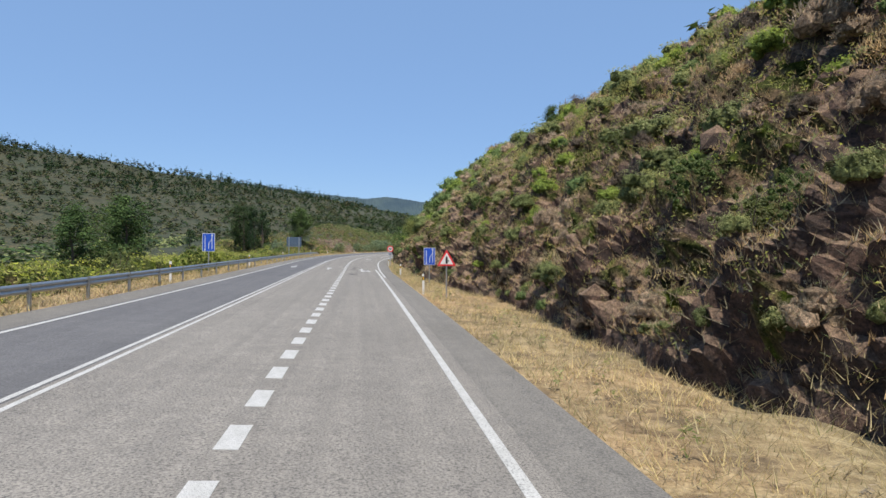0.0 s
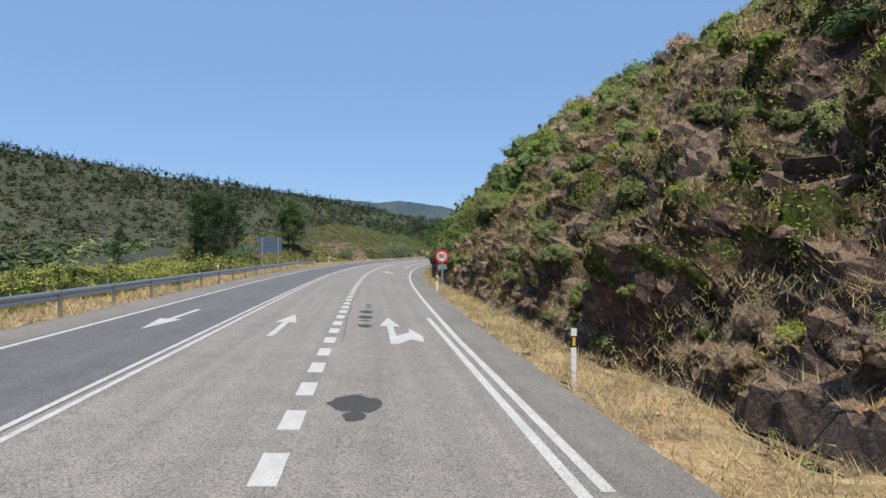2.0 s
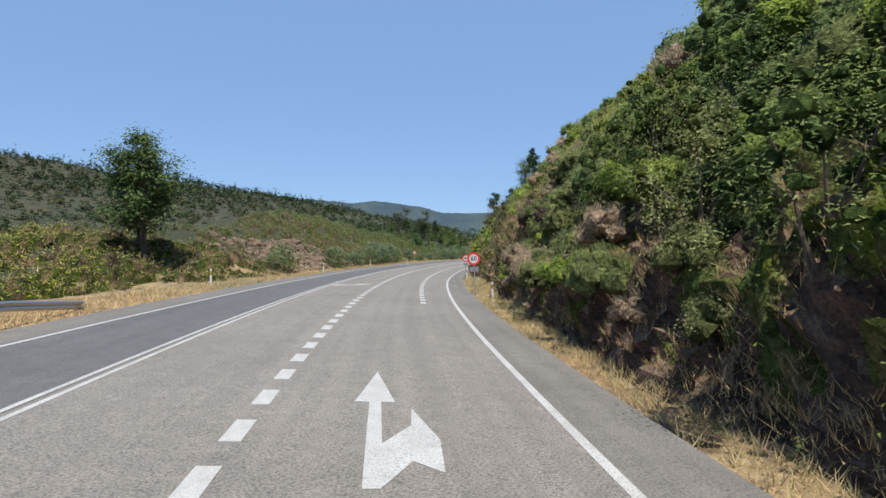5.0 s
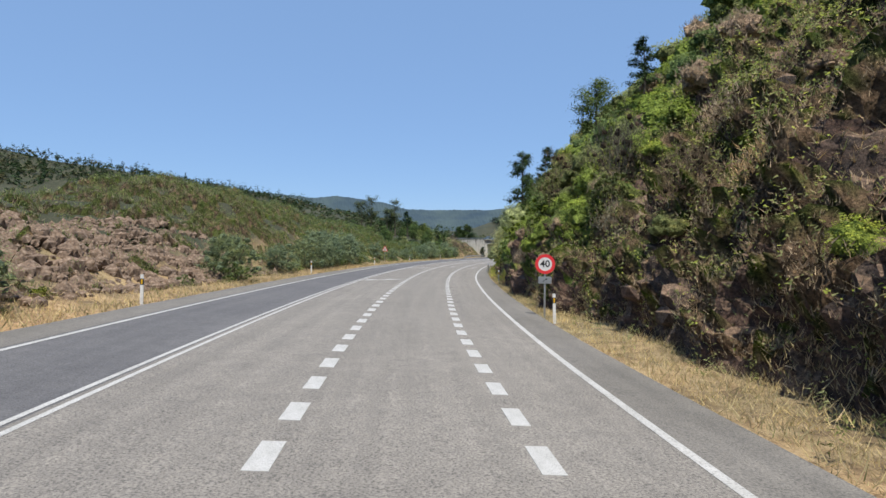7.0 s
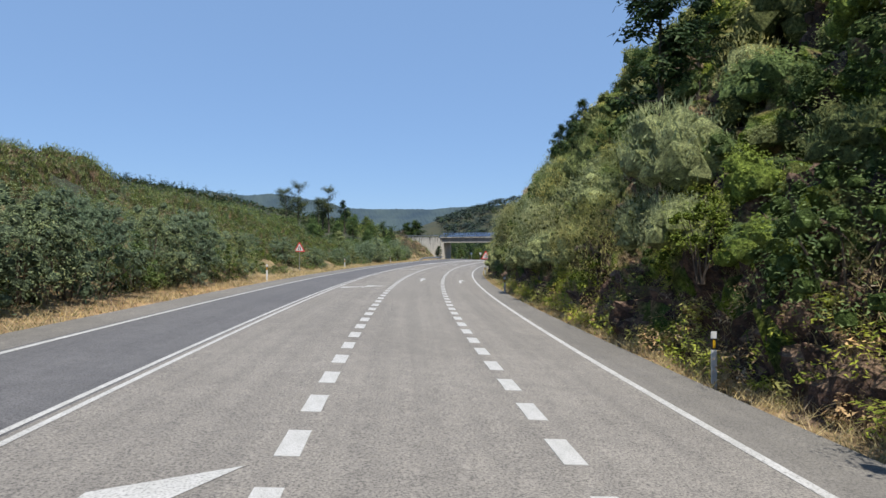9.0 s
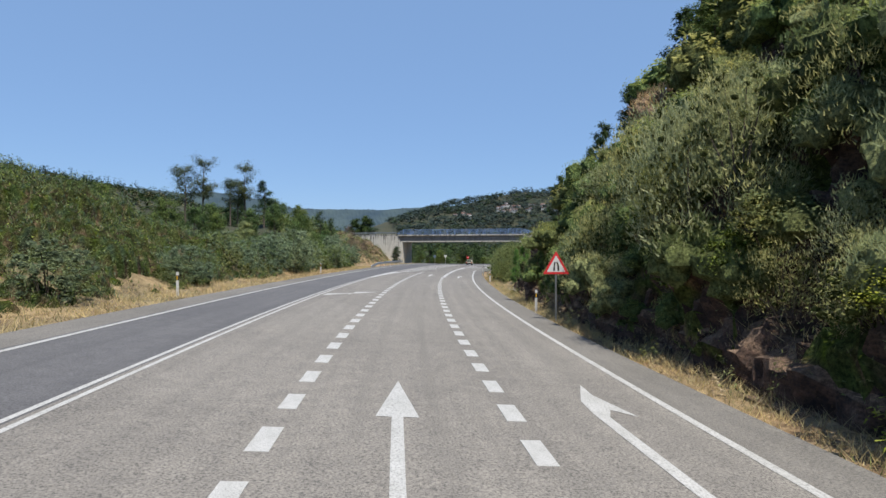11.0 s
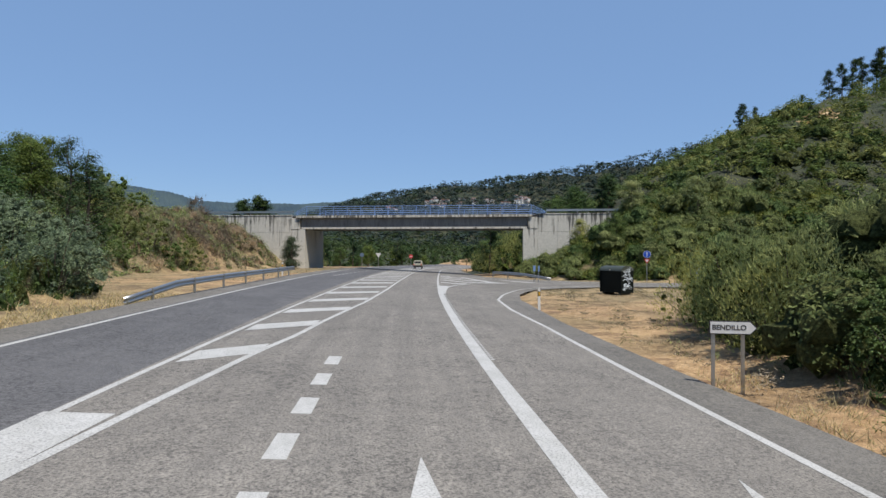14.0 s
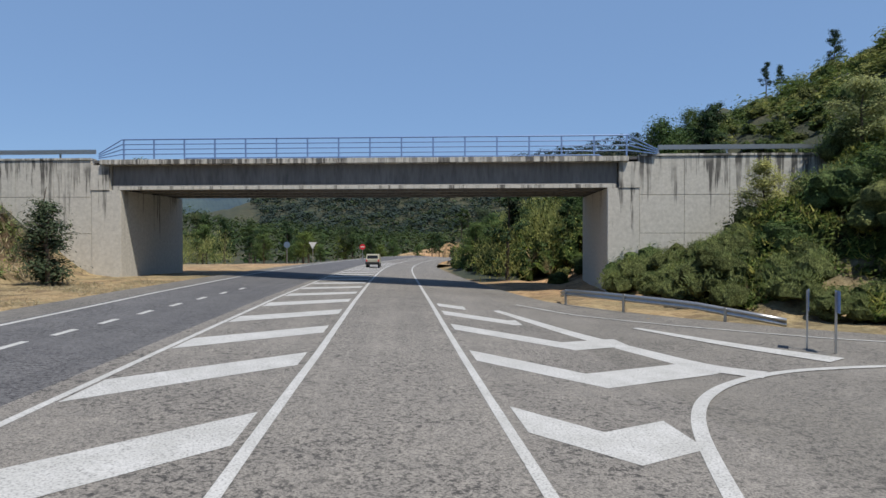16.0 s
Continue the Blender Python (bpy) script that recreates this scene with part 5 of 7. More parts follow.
def stems(c, r, rs=R, count=9, base=0.12):
    bm = bmesh.new()
    for q in c[rs.permutation(len(c))[:count]]:
        f = (q[0] * base + rs.normal() * 0.03, q[1] * base + rs.normal() * 0.03, -0.35)
        m = (q[0] * 0.5, q[1] * 0.5, q[2] * 0.55)
        rod(bm, f, m, r, r * 0.7, 5)
        rod(bm, m, tuple(q), r * 0.7, r * 0.3, 5)
    return bm


def clods(c, r, rs):
    """Rough inner lumps of a bush, as loose triangles."""
    base = bmesh.new()
    bmesh.ops.create_icosphere(base, subdivisions=1, radius=1)
    F = np.array([[tuple(v.co) for v in f.verts] for f in base.faces])
    base.free()
    out = []
    for q in c:
        k = F * (r * (0.7 + 0.6 * rs.rand())) * np.array([1, 1, 0.8])
        out.append(k * (0.8 + 0.4 * np.abs(np.sin(F[:, :, :1] * 5 + q[0] * 9))) + q)
    return np.concatenate(out)


PLANTS = {}


def shrub_kind(key, mat, w, h, n, leaf, clumps, spread, label, category="shrub", aspect=0.5, stem=0.03, name="shrub", tone=(0.05, 0.07, 0.025)):
    """Three shapes of one kind of shrub; the first of each is kept as the pattern."""
    PLANTS[key] = []
    for k in range(3):
        rs = np.random.RandomState(len(PLANTS) * 10 + k)
        p, c, face = crown_points(n, w, h, clumps, spread, rs)
        L = leaves(p, leaf, aspect, rs=rs, face=face, tuft=aspect < 0.26)
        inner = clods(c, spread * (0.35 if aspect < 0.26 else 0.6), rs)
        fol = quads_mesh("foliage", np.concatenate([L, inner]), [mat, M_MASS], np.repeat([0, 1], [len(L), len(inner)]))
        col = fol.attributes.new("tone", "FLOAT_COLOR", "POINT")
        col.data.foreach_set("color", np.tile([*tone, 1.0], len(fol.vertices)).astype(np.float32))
        bm = stems(c, stem, rs)
        st = bpy.data.meshes.new("woody_base")
        bm.to_mesh(st)
        bm.free()
        st.materials.append(M_BARK)
        PLANTS[key].append((fol, st, label, category, name))


THICKET = []


def plant(key, x, y, z, scale=1.0, tall=1.0, lean=(0, 0), group="", loose=True):
    pick = int(R.randint(3))
    fol, st, label, category, name = PLANTS[key][pick]
    m = pose(x, y, z, lean[0], lean[1], R.rand() * 360) @ Matrix.Diagonal((scale, scale, scale * tall, 1))
    if not loose:
        THICKET.append((key, pick, m))
        return None
    e = thing(name, m, label, category, group or category + "s by the road")
    for nm, me in (("foliage", fol), ("woody_base" if name == "shrub" else "trunk", st)):
        ob = new(nm, me)
        ob.parent = e
    return e


shrub_kind("olive", M_OLIVE, 2.2, 1.6, 3000, 0.06, 40, 0.19, "olive-green broom shrub on the bank", tone=(0.13, 0.155, 0.05))
shrub_kind("deep", M_DEEP, 2.4, 2.0, 3300, 0.062, 44, 0.22, "dense dark green shrub on the bank", tone=(0.1, 0.155, 0.05))
shrub_kind("lime", M_LIME, 1.9, 1.7, 2600, 0.06, 34, 0.19, "bright yellow-green shrub on the bank", tone=(0.10, 0.14, 0.02))
shrub_kind("willow", M_WILLOW, 3.2, 2.8, 6500, 0.1, 60, 0.27, "grey-green bushy willow beside the road", aspect=0.3, tone=(0.2, 0.265, 0.18))
shrub_kind("feather", M_FEATHER, 2.6, 2.6, 4200, 0.13, 60, 0.25, "tall feathery yellow-green broom at the verge", aspect=0.22, tone=(0.12, 0.145, 0.05))
shrub_kind("pale", M_PALE, 2.6, 2.6, 4200, 0.12, 60, 0.25, "pale feathery broom bulging over the verge", aspect=0.22, tone=(0.17, 0.2, 0.075))
shrub_kind("dry", M_DRYLEAF, 1.9, 1.1, 1600, 0.16, 32, 0.2, "withered straw-brown brush on the rock", aspect=0.14, tone=(0.24, 0.17, 0.115))
shrub_kind("twig", M_TWIG, 2.2, 1.8, 1800, 0.26, 30, 0.26, "dark bare twiggy brush on the bank", aspect=0.06, tone=(0.06, 0.045, 0.035))


# trees
def tree_kind(key, mat, h, label, shape):
    PLANTS[key] = []
    for k in range(3):
        rs = np.random.RandomState(len(PLANTS) * 17 + k)
        bm = bmesh.new()
        pts = [Vector((0, 0, -0.6))]
        for j in range(1, 7):
            pts.append(Vector((rs.normal() * 0.05 * h / 8, rs.normal() * 0.05 * h / 8, 0)) * j * 0.5 + Vector((0, 0, h * 0.97 * j / 6)))
        r0 = h * 0.016 + 0.04
        for j in range(6):
            rod(bm, pts[j], pts[j + 1], r0 * (1 - j / 6.6), r0 * (1 - (j + 1) / 6.6), 8)
        clumps = []
        n_limb = {"pine": 28, "gum": 30, "broad": 34, "young": 40, "bush": 40}[shape]
        for j in range(n_limb):
            t = {"pine": 0.36 + 0.62 * (j / n_limb), "young": 0.06 + 0.9 * (j / n_limb), "bush": 0.04 + 0.8 * rs.rand(), "gum": 0.42 + 0.55 * rs.rand(), "broad": 0.22 + 0.7 * rs.rand()}[shape]
            base = Vector((np.interp(t, np.linspace(0, 1, 7), [p.x for p in pts]), np.interp(t, np.linspace(0, 1, 7), [p.y for p in pts]), t * h * 0.97))
            reach = {"pine": 0.30 * h * (1.1 - t) ** 0.8 * (0.4 + 0.9 * rs.rand()), "young": 0.3 * h * (1.08 - t) * (0.6 + 0.5 * rs.rand()), "bush": 0.3 * h * math.sin(math.pi * min(1, t * 0.8 + 0.25)) * (0.4 + 0.6 * rs.rand()), "gum": 0.16 * h * (0.4 + rs.rand()), "broad": 0.36 * h * math.sin(math.pi * min(1, t * 0.85 + 0.12)) * (0.5 + 0.6 * rs.rand())}[shape]
            a = rs.rand() * 6.283
            tip = base + Vector((math.cos(a) * reach, math.sin(a) * reach, reach * {"pine": 0.22, "young": 0.5, "bush": 0.3, "gum": 0.7, "broad": 0.35}[shape]))
            rod(bm, base, tip, r0 * 0.3 * (1.1 - t) + 0.01, 0.008, 5)
            steps = 3 if shape in ("pine", "young") else 2
            for q in range(steps):
                clumps.append(base.lerp(tip, 0.45 + 0.6 * q / steps))
        c = np.array([tuple(v) for v in clumps])
        n = {"pine": 3300, "young": 4200, "bush": 4500, "gum": 3600, "broad": 6500}[shape]
        i = rs.randint(len(c), size=n)
        sp = {"pine": 0.03 * h, "young": 0.035 * h, "bush": 0.05 * h, "gum": 0.042 * h, "broad": 0.055 * h}[shape]
        p = c[i] + rs.normal(size=(n, 3)) * sp * np.array([1, 1, 0.6])
        size = {"pine": 0.026 * h + 0.06, "young": 0.02 * h + 0.06, "bush": 0.13, "gum": 0.026 * h, "broad": 0.019 * h + 0.04}[shape]
        fol = quads_mesh("crown", leaves(p, size, {"pine": 0.36, "young": 0.24, "bush": 0.5, "gum": 0.35, "broad": 0.6}[shape], rs=rs, face=(p - c[i]) / sp + 2.0 * p / h * np.array([1, 1, 0])), [mat])
        tr = bpy.data.meshes.new("trunk")
        bm.to_mesh(tr)
        bm.free()
        tr.materials.append(M_BARK)
        PLANTS[key].append((fol, tr, label, "tree", "tree"))


tree_kind("pine", M_NEEDLE, 9.0, "dark green pine tree with a bare lower trunk", "pine")
tree_kind("dense_pine", M_NEEDLE, 9.0, "dense dark conical pine clothed to the ground", "young")
tree_kind("young_pine", leaf_mat("young_pine_needles", (0.06, 0.12, 0.03), (0.13, 0.25, 0.06), (0.22, 0.36, 0.1), 0.4), 2.6, "young bright green pine on the bank", "young")
tree_kind("young_oak", M_GUM, 4.4, "dark bushy young oak before the bridge wall", "bush")
tree_kind("gum", M_GUM, 12.0, "tall slender eucalyptus with ragged tufts of leaves", "gum")
tree_kind("broad", M_DEEP_DIM, 7.0, "dense dark green broad-leaved tree", "broad")
tree_kind("ash", M_ASH, 6.0, "pale olive-green broad-leaved tree beside the road", "broad")


def surf(s, o):
    """World places on the ground for road coordinates."""
    x, y = at(s, o)
    z = ground_height(x, y)[0]
    return np.stack([x, y, z], 1)


def foot_r(s):
    return np.interp(s, [p[0] for p in RIGHT_FOOT if p[0] <= 355], [p[1] for p in RIGHT_FOOT if p[0] <= 355])


def on_bank(s, d):
    """Places on the right bank: the rock face where it stands, the ground past it."""
    P = surf(s, foot_r(s) + d)
    rocky = (s < 295) & (d < 24)
    P[rocky] = face_point(s[rocky], d[rocky])
    return P


def foot_l(s):
    return np.interp(s, [p[0] for p in LEFT_FOOT], [p[1] for p in LEFT_FOOT])


def scatter(n, s0, s1, d0, d1, side, kinds, scale, tall=(0.85, 1.2), group="", seed=0, power=1.0, sink=0.12, loose=True):
    rs = np.random.RandomState(seed)
    s = s0 + (s1 - s0) * rs.rand(n)
    d = d0 + (d1 - d0) * rs.rand(n) ** power
    P = on_bank(s, d) if side > 0 else surf(s, foot_l(s) - d)
    names, weights = zip(*kinds)
    pick = rs.choice(len(names), size=n, p=np.array(weights) / sum(weights))
    for i in range(n):
        k = scale[0] + (scale[1] - scale[0]) * rs.rand()
        plant(names[pick[i]], P[i, 0], P[i, 1], P[i, 2] - sink * k, k, tall[0] + (tall[1] - tall[0]) * rs.rand(), group=group, loose=loose)


# right bank, stretch by stretch
MIX = (("olive", 5), ("deep", 2), ("lime", 0.8), ("dry", 2.5), ("twig", 2))
LUSH = (("olive", 2), ("deep", 5), ("lime", 2), ("feather", 1))
WALL = (("pale", 5), ("feather", 4), ("deep", 1.5), ("olive", 1), ("lime", 1))
scatter(34, 4, 92, 1.4, 7, 1, MIX, (0.4, 0.85), seed=1)
scatter(60, 4, 110, 6, 16, 1, MIX, (0.6, 1.15), seed=2, loose=False)
scatter(26, 94, 148, 0.5, 7, 1, LUSH, (0.8, 1.5), (0.9, 1.4), seed=3)
scatter(14, 94, 107, 0.3, 1.6, 1, LUSH, (0.6, 1.05), (0.9, 1.15), seed=19)
scatter(12, 148, 188, 0.8, 8, 1, (("dry", 4), ("twig", 2), ("lime", 2), ("olive", 2)), (0.7, 1.2), seed=5)
scatter(18, 184, 216, 0.3, 5, 1, (("deep", 4), ("twig", 3), ("lime", 3), ("olive", 2)), (0.9, 1.5), (0.9, 1.4), seed=6)
scatter(22, 229, 264, 0.5, 2.0, 1, WALL, (0.55, 0.95), (0.9, 1.15), seed=17)
scatter(26, 226, 281, 1.0, 6, 1, WALL, (0.7, 1.2), (0.9, 1.2), seed=16)
scatter(24, 300, 331, 0.3, 2.6, 1, (("feather", 5), ("deep", 2), ("olive", 3)), (0.8, 1.25), seed=8)
scatter(18, 230, 268, 0.3, 1.4, 1, (("pale", 6), ("olive", 2), ("lime", 1)), (0.6, 1.0), (0.8, 1.1), seed=18)
scatter(14, 230, 276, 0.4, 3.0, 1, (("pale", 5), ("deep", 2)), (1.0, 1.5), (0.9, 1.2), seed=20)
scatter(10, 213, 229, 0.2, 1.3, 1, (("pale", 5), ("lime", 4), ("deep", 1)), (0.6, 1.0), (1.0, 1.3), seed=24)
scatter(8, 329, 337, -0.4, 1.6, 1, (("feather", 4), ("deep", 2)), (0.8, 1.2), seed=23)
# trees of the right bank
for s, d, key, k in ((54, 12, "broad", 0.45), (146, 20, "pine", 0.42), (148.2, 17.5, "pine", 0.5), (151.1, 19.4, "pine", 0.5), (154, 22, "pine", 0.5), (157, 25, "pine", 0.55), (161, 31, "pine", 0.6), (164, 33, "pine", 0.55), (100, 9, "broad", 0.55), (118, 8, "broad", 0.55),
                     (196, 9, "pine", 0.6), (223.2, 2.6, "pine", 1.08), (226, 6, "pine", 0.7), (211.5, 8.7, "broad", 1.05), (213.5, 10, "broad", 0.8), (228, 9, "broad", 0.6), (253.9, 5.8, "pine", 0.55),
                     (243, 9, "broad", 0.6), (256, 10, "broad", 0.6), (266, 7, "pine", 0.7), (272, 10, "pine", 0.8), (276, 8, "broad", 0.8), (283, 11, "pine", 0.8), (290, 9, "pine", 0.75), (288, 12, "pine", 0.9),
                     (301, 9, "broad", 0.5), (318, 6, "pine", 0.3), (300, 6, "young_pine", 1.0), (311, 7, "young_pine", 1.1), (338, 16, "pine", 0.5)):
    x, y, z = on_bank(np.array([float(s)]), np.array([float(d)]))[0]
    plant(key, x, y, z - 0.1, k, 1.0, group="trees on the right bank")
for s, d, key, k, tall in ((308.2, 6.2, "pine", 0.66, 1.4), (309.6, 10.2, "pine", 0.8, 1.45), (312.6, 16.4, "pine", 0.68, 1.4), (296.5, 0.1, "young_pine", 0.95, 1.45), (291.3, 0.6, "young_pine", 0.95, 1.4), (293.5, 7.0, "pine", 0.7, 1.3), (291.5, 8.5, "pine", 0.75, 1.3)):
    x, y, z = on_bank(np.array([s]), np.array([d]))[0]
    plant(key, x, y, z - 0.1, k, tall, group="trees on the right bank")
# round the right abutment
for s, o, key, k in ((386, 26, "ash", 0.9), (383, 33, "ash", 1.0), (379, 22, "broad", 0.6), (384, 19, "ash", 0.7), (404, 23, "broad", 1.2), (407, 28, "pine", 0.9), (409, 18, "broad", 0.9), (414, 12, "broad", 0.8), (418, 10.5, "broad", 0.8)):
    x, y, z = surf(np.array([float(s)]), np.array([float(o)]))[0]
    plant(key, x, y, z - 0.15, k, 1.0, group="trees round the abutment")
# hill crest pines far right
for x, y, k, tall in ((97.5, 415.9, 0.85, 1.25), (123.7, 416.5, 1.05, 1.2), (123.0, 412.6, 1.0, 1.25), (127.5, 413.5, 1.1, 1.2), (131.9, 414.8, 1.1, 1.2), (136, 413, 1.15, 1.2), (140, 417, 1.2, 1.2), (113.9, 415.3, 0.6, 1.1), (146, 420, 1.2, 1.3), (152, 474, 1.0, 1.2), (165, 480, 1.0, 1.3)):
    plant("pine", x, y, hgt(x, y) - 0.2, k, tall, group="pines on the crest")

# left side
scatter(20, 14, 125, 0.3, 4, -1, (("lime", 3), ("olive", 3), ("deep", 2), ("willow", 1)), (0.6, 1.1), seed=31)
for s, d, key, k, tall in ((172.6, 1.2, "willow", 1.05, 1.0), (174.2, 2.0, "willow", 0.9, 0.95), (176.8, 1.2, "lime", 0.45, 0.7), (166.0, 1.8, "olive", 0.6, 0.9), (188.0, 0.9, "deep", 0.5, 0.7), (192.2, -0.6, "deep", 0.75, 0.85), (193.6, 0.2, "willow", 1.1, 1.0), (195.0, 1.1, "willow", 1.0, 0.95),
                           (198.6, 1.2, "lime", 0.5, 0.7), (201.0, 1.6, "olive", 0.6, 0.7), (205.2, 0.5, "willow", 0.95, 0.85), (207.6, 0.8, "willow", 1.0, 0.85), (210.3, 0.6, "deep", 0.6, 0.8), (212.5, 0.9, "lime", 0.6, 0.8), (214.6, 0.6, "willow", 1.05, 1.05), (217.2, 0.5, "willow", 1.2, 1.1), (220.0, 0.9, "willow", 1.25, 1.1),
                           (222.6, 0.6, "willow", 1.2, 1.15), (225.2, 1.0, "willow", 1.25, 1.1), (228.0, 0.7, "deep", 1.1, 1.15), (230.5, 1.0, "willow", 1.3, 1.1), (233.5, 0.8, "willow", 1.3, 1.1), (236.5, 1.2, "willow", 1.25, 1.05), (239.5, 1.0, "deep", 1.15, 1.0), (243.0, 1.4, "willow", 1.2, 1.0)):
    x, y, z = surf(np.array([s]), foot_l(np.array([s])) - d)[0]
    plant(key, x, y, z - 0.15, k, tall, group="shrubs by the road")
scatter(16, 245, 300, 0.6, 4.5, -1, (("willow", 4), ("olive", 3), ("deep", 1)), (0.6, 1.05), (0.8, 1.1), seed=34)
scatter(26, 296, 341, 0.3, 3.5, -1, (("willow", 4), ("deep", 5), ("olive", 2)), (0.85, 1.35), (0.9, 1.2), seed=36)
scatter(26, 344, 373, 1.0, 13, -1, (("deep", 5), ("willow", 2), ("olive", 3)), (1.0, 1.9), (0.9, 1.2), seed=39)
scatter(30, 356, 388, 1, 11, -1, (("olive", 3), ("dry", 5), ("twig", 3), ("deep", 1)), (0.7, 1.3), seed=38, loose=False)
for s, o, key, k in ((48.8, -18.2, "broad", 0.95), (51.5, -20, "broad", 0.9), (46.5, -21, "broad", 0.85), (137.6, -24.5, "dense_pine", 1.35), (138.8, -26.5, "dense_pine", 1.4), (140.5, -28, "dense_pine", 1.5), (142.0, -30, "dense_pine", 1.45), (143.2, -31.2, "dense_pine", 1.5), (144.6, -32.8, "dense_pine", 1.55), (141, -25, "dense_pine", 1.2),
                     (146, -30, "dense_pine", 1.3), (131.3, -38, "dense_pine", 0.85), (160, -21, "broad", 1.6), (162, -22.5, "broad", 1.35), (366.2, -55.4, "gum", 1.3), (364.5, -58.5, "gum", 1.2), (365, -45.2, "gum", 1.15), (363, -47.5, "gum", 0.9), (368, -48.5, "gum", 0.95),
                     (377, -44.7, "broad", 1.2), (353.1, -22.7, "dense_pine", 1.0), (355.5, -25.5, "dense_pine", 0.95), (338, -24, "broad", 0.8), (352, -28, "broad", 0.7), (336, -19, "broad", 0.6),
                     (384.6, -16.4, "young_oak", 1.15), (385.6, -17.2, "young_oak", 1.0), (386, -60, "pine", 1.0), (390, -58, "pine", 1.05), (394, -62, "pine", 0.9), (329, -18, "broad", 0.75), (334, -20, "ash", 0.8), (341, -20, "broad", 0.75), (347, -31, "broad", 0.9), (358, -30, "broad", 0.8), (354, -36, "pine", 1.1), (300, -30, "broad", 0.8), (308, -34, "ash", 0.9), (316, -29, "broad", 0.85), (322, -36, "broad", 1.0), (330, -33, "broad", 0.9), (338, -38, "broad", 1.1), (326, -27, "ash", 0.8), (342, -33, "broad", 0.9), (366, -34, "broad", 0.9), (372, -40, "broad", 1.0)):
    x, y, z = surf(np.array([float(s)]), np.array([float(o)]))[0]
    plant(key, x, y, z - 0.15, k, 1.0, group="trees on the outer side")
for x, y, top in ((-7.3, 469.6, 18.6), (-9.6, 470.8, 17.6), (-5.2, 470.2, 18.0), (-11.5, 469.0, 16.8)):
    z = hgt(x, y) - 0.2
    plant("pine", x, y, z, (top - z) / 9.0 * 0.97, 1.0, group="trees on the outer side")
# wood beyond the bridge
rs = np.random.RandomState(41)
for i in range(48):
    s, o = 452 + 70 * rs.rand(), -75 + 120 * rs.rand()
    if -14 < o < 8:
        continue
    x, y, z = surf(np.array([s]), np.array([o]))[0]
    plant(("broad", "pine", "pine", "gum", "broad")[i % 5], x, y, z - 0.2, 0.7 + 0.6 * rs.rand(), 1.0, group="wood beyond the bridge")
for i in range(16):
    s, o = 404 + 46 * rs.rand(), 9.5 + 22 * rs.rand()
    x, y, z = surf(np.array([s]), np.array([o]))[0]
    plant(("broad", "pine", "broad")[i % 3], x, y, z - 0.2, 0.6 + 0.5 * rs.rand(), 1.0, group="wood beyond the bridge")
for i in range(60):
    s = 404 + 60 * rs.rand()
    o = 8.6 + 7 * rs.rand() if i % 2 else -26 - 24 * rs.rand()
    x, y, z = surf(np.array([s]), np.array([o]))[0]
    plant(("olive", "deep", "feather")[i % 3], x, y, z - 0.15, 1.0 + rs.rand(), 1.0, loose=False)


for i in range(30):
    s, o = 500 + 60 * rs.rand(), -50 + 38 * rs.rand() if i < 18 else -12 + 30 * rs.rand()
    if i >= 18:
        s = 548 + 12 * rs.rand()
    x, y, z = surf(np.array([s]), np.array([o]))[0]
    plant(("broad", "pine", "pine")[i % 3], x, y, z - 0.2, 0.8 + 0.5 * rs.rand(), 1.0, group="wood beyond the bridge")


def thicket(name, test, label):
    """Shrubs that run into each other, as one mass with coarser leaves."""
    mats = [M_OLIVE, M_DEEP, M_LIME, M_WILLOW, M_FEATHER, M_DRYLEAF, M_TWIG]
    index = dict(zip(("olive", "deep", "lime", "willow", "feather", "dry", "twig"), range(7)))
    cache, Q, I = {}, [], []
    for key, pick, m in THICKET:
        if not test(m.translation):
            continue
        if (key, pick) not in cache:
            me = PLANTS[key][pick][0]
            v = np.empty(len(me.vertices) * 3, np.float32)
            me.vertices.foreach_get("co", v)
            v = v.reshape(-1, 3, 3)[:2400:3]
            c = v.mean(1, keepdims=True)
            cache[key, pick] = c + (v - c) * 1.75
        A = np.array(m)
        Q.append(cache[key, pick] @ A[:3, :3].T + A[:3, 3])
        I.append(np.full(len(Q[-1]), index[key]))
    tagged(new(name, quads_mesh(name, np.concatenate(Q), mats, np.concatenate(I))), label, "shrubs", kind="stuff")


def road_side(v):
    return to_road(np.array([v.x]), np.array([v.y]))[1][0]


thicket("thicket", lambda v: road_side(v) > 0, "tangled green and withered shrubs over the steep bank")
thicket("thicket", lambda v: road_side(v) <= 0, "tangled shrubs and willows over the outer bank")


# ---- scrub, forest and grass that nobody could count ----
def stuff_leaves(name, P, w, h, n, leaf, mats, weights, label, category, seed, aspect=0.5):
    rs = np.random.RandomState(seed)
    Q, I = [], []
    shapes = []
    for _ in range(6):
        q, _c, face = crown_points(n, 1, 1, 9, 0.13, rs)
        shapes.append(leaves(q, 1.0, aspect, rs=rs, face=face))
    mids = [q.mean(1, keepdims=True) for q in shapes]
    pick = rs.choice(len(mats), size=len(P), p=np.array(weights) / sum(weights))
    for i, p in enumerate(P):
        k = 0.55 + 0.9 * rs.rand()
        j = rs.randint(6)
        a = rs.rand() * 6.283
        rot = np.array([[math.cos(a), -math.sin(a), 0], [math.sin(a), math.cos(a), 0], [0, 0, 1]])
        q = mids[j] * np.array([w, w, h]) * k + (shapes[j] - mids[j]) * leaf
        Q.append(q @ rot.T + p)
        I.append(np.full(n, pick[i]))
    ob = new(name, quads_mesh(name, np.concatenate(Q), mats, np.concatenate(I)))
    return tagged(ob, label, category, kind="stuff")


rs = np.random.RandomState(51)
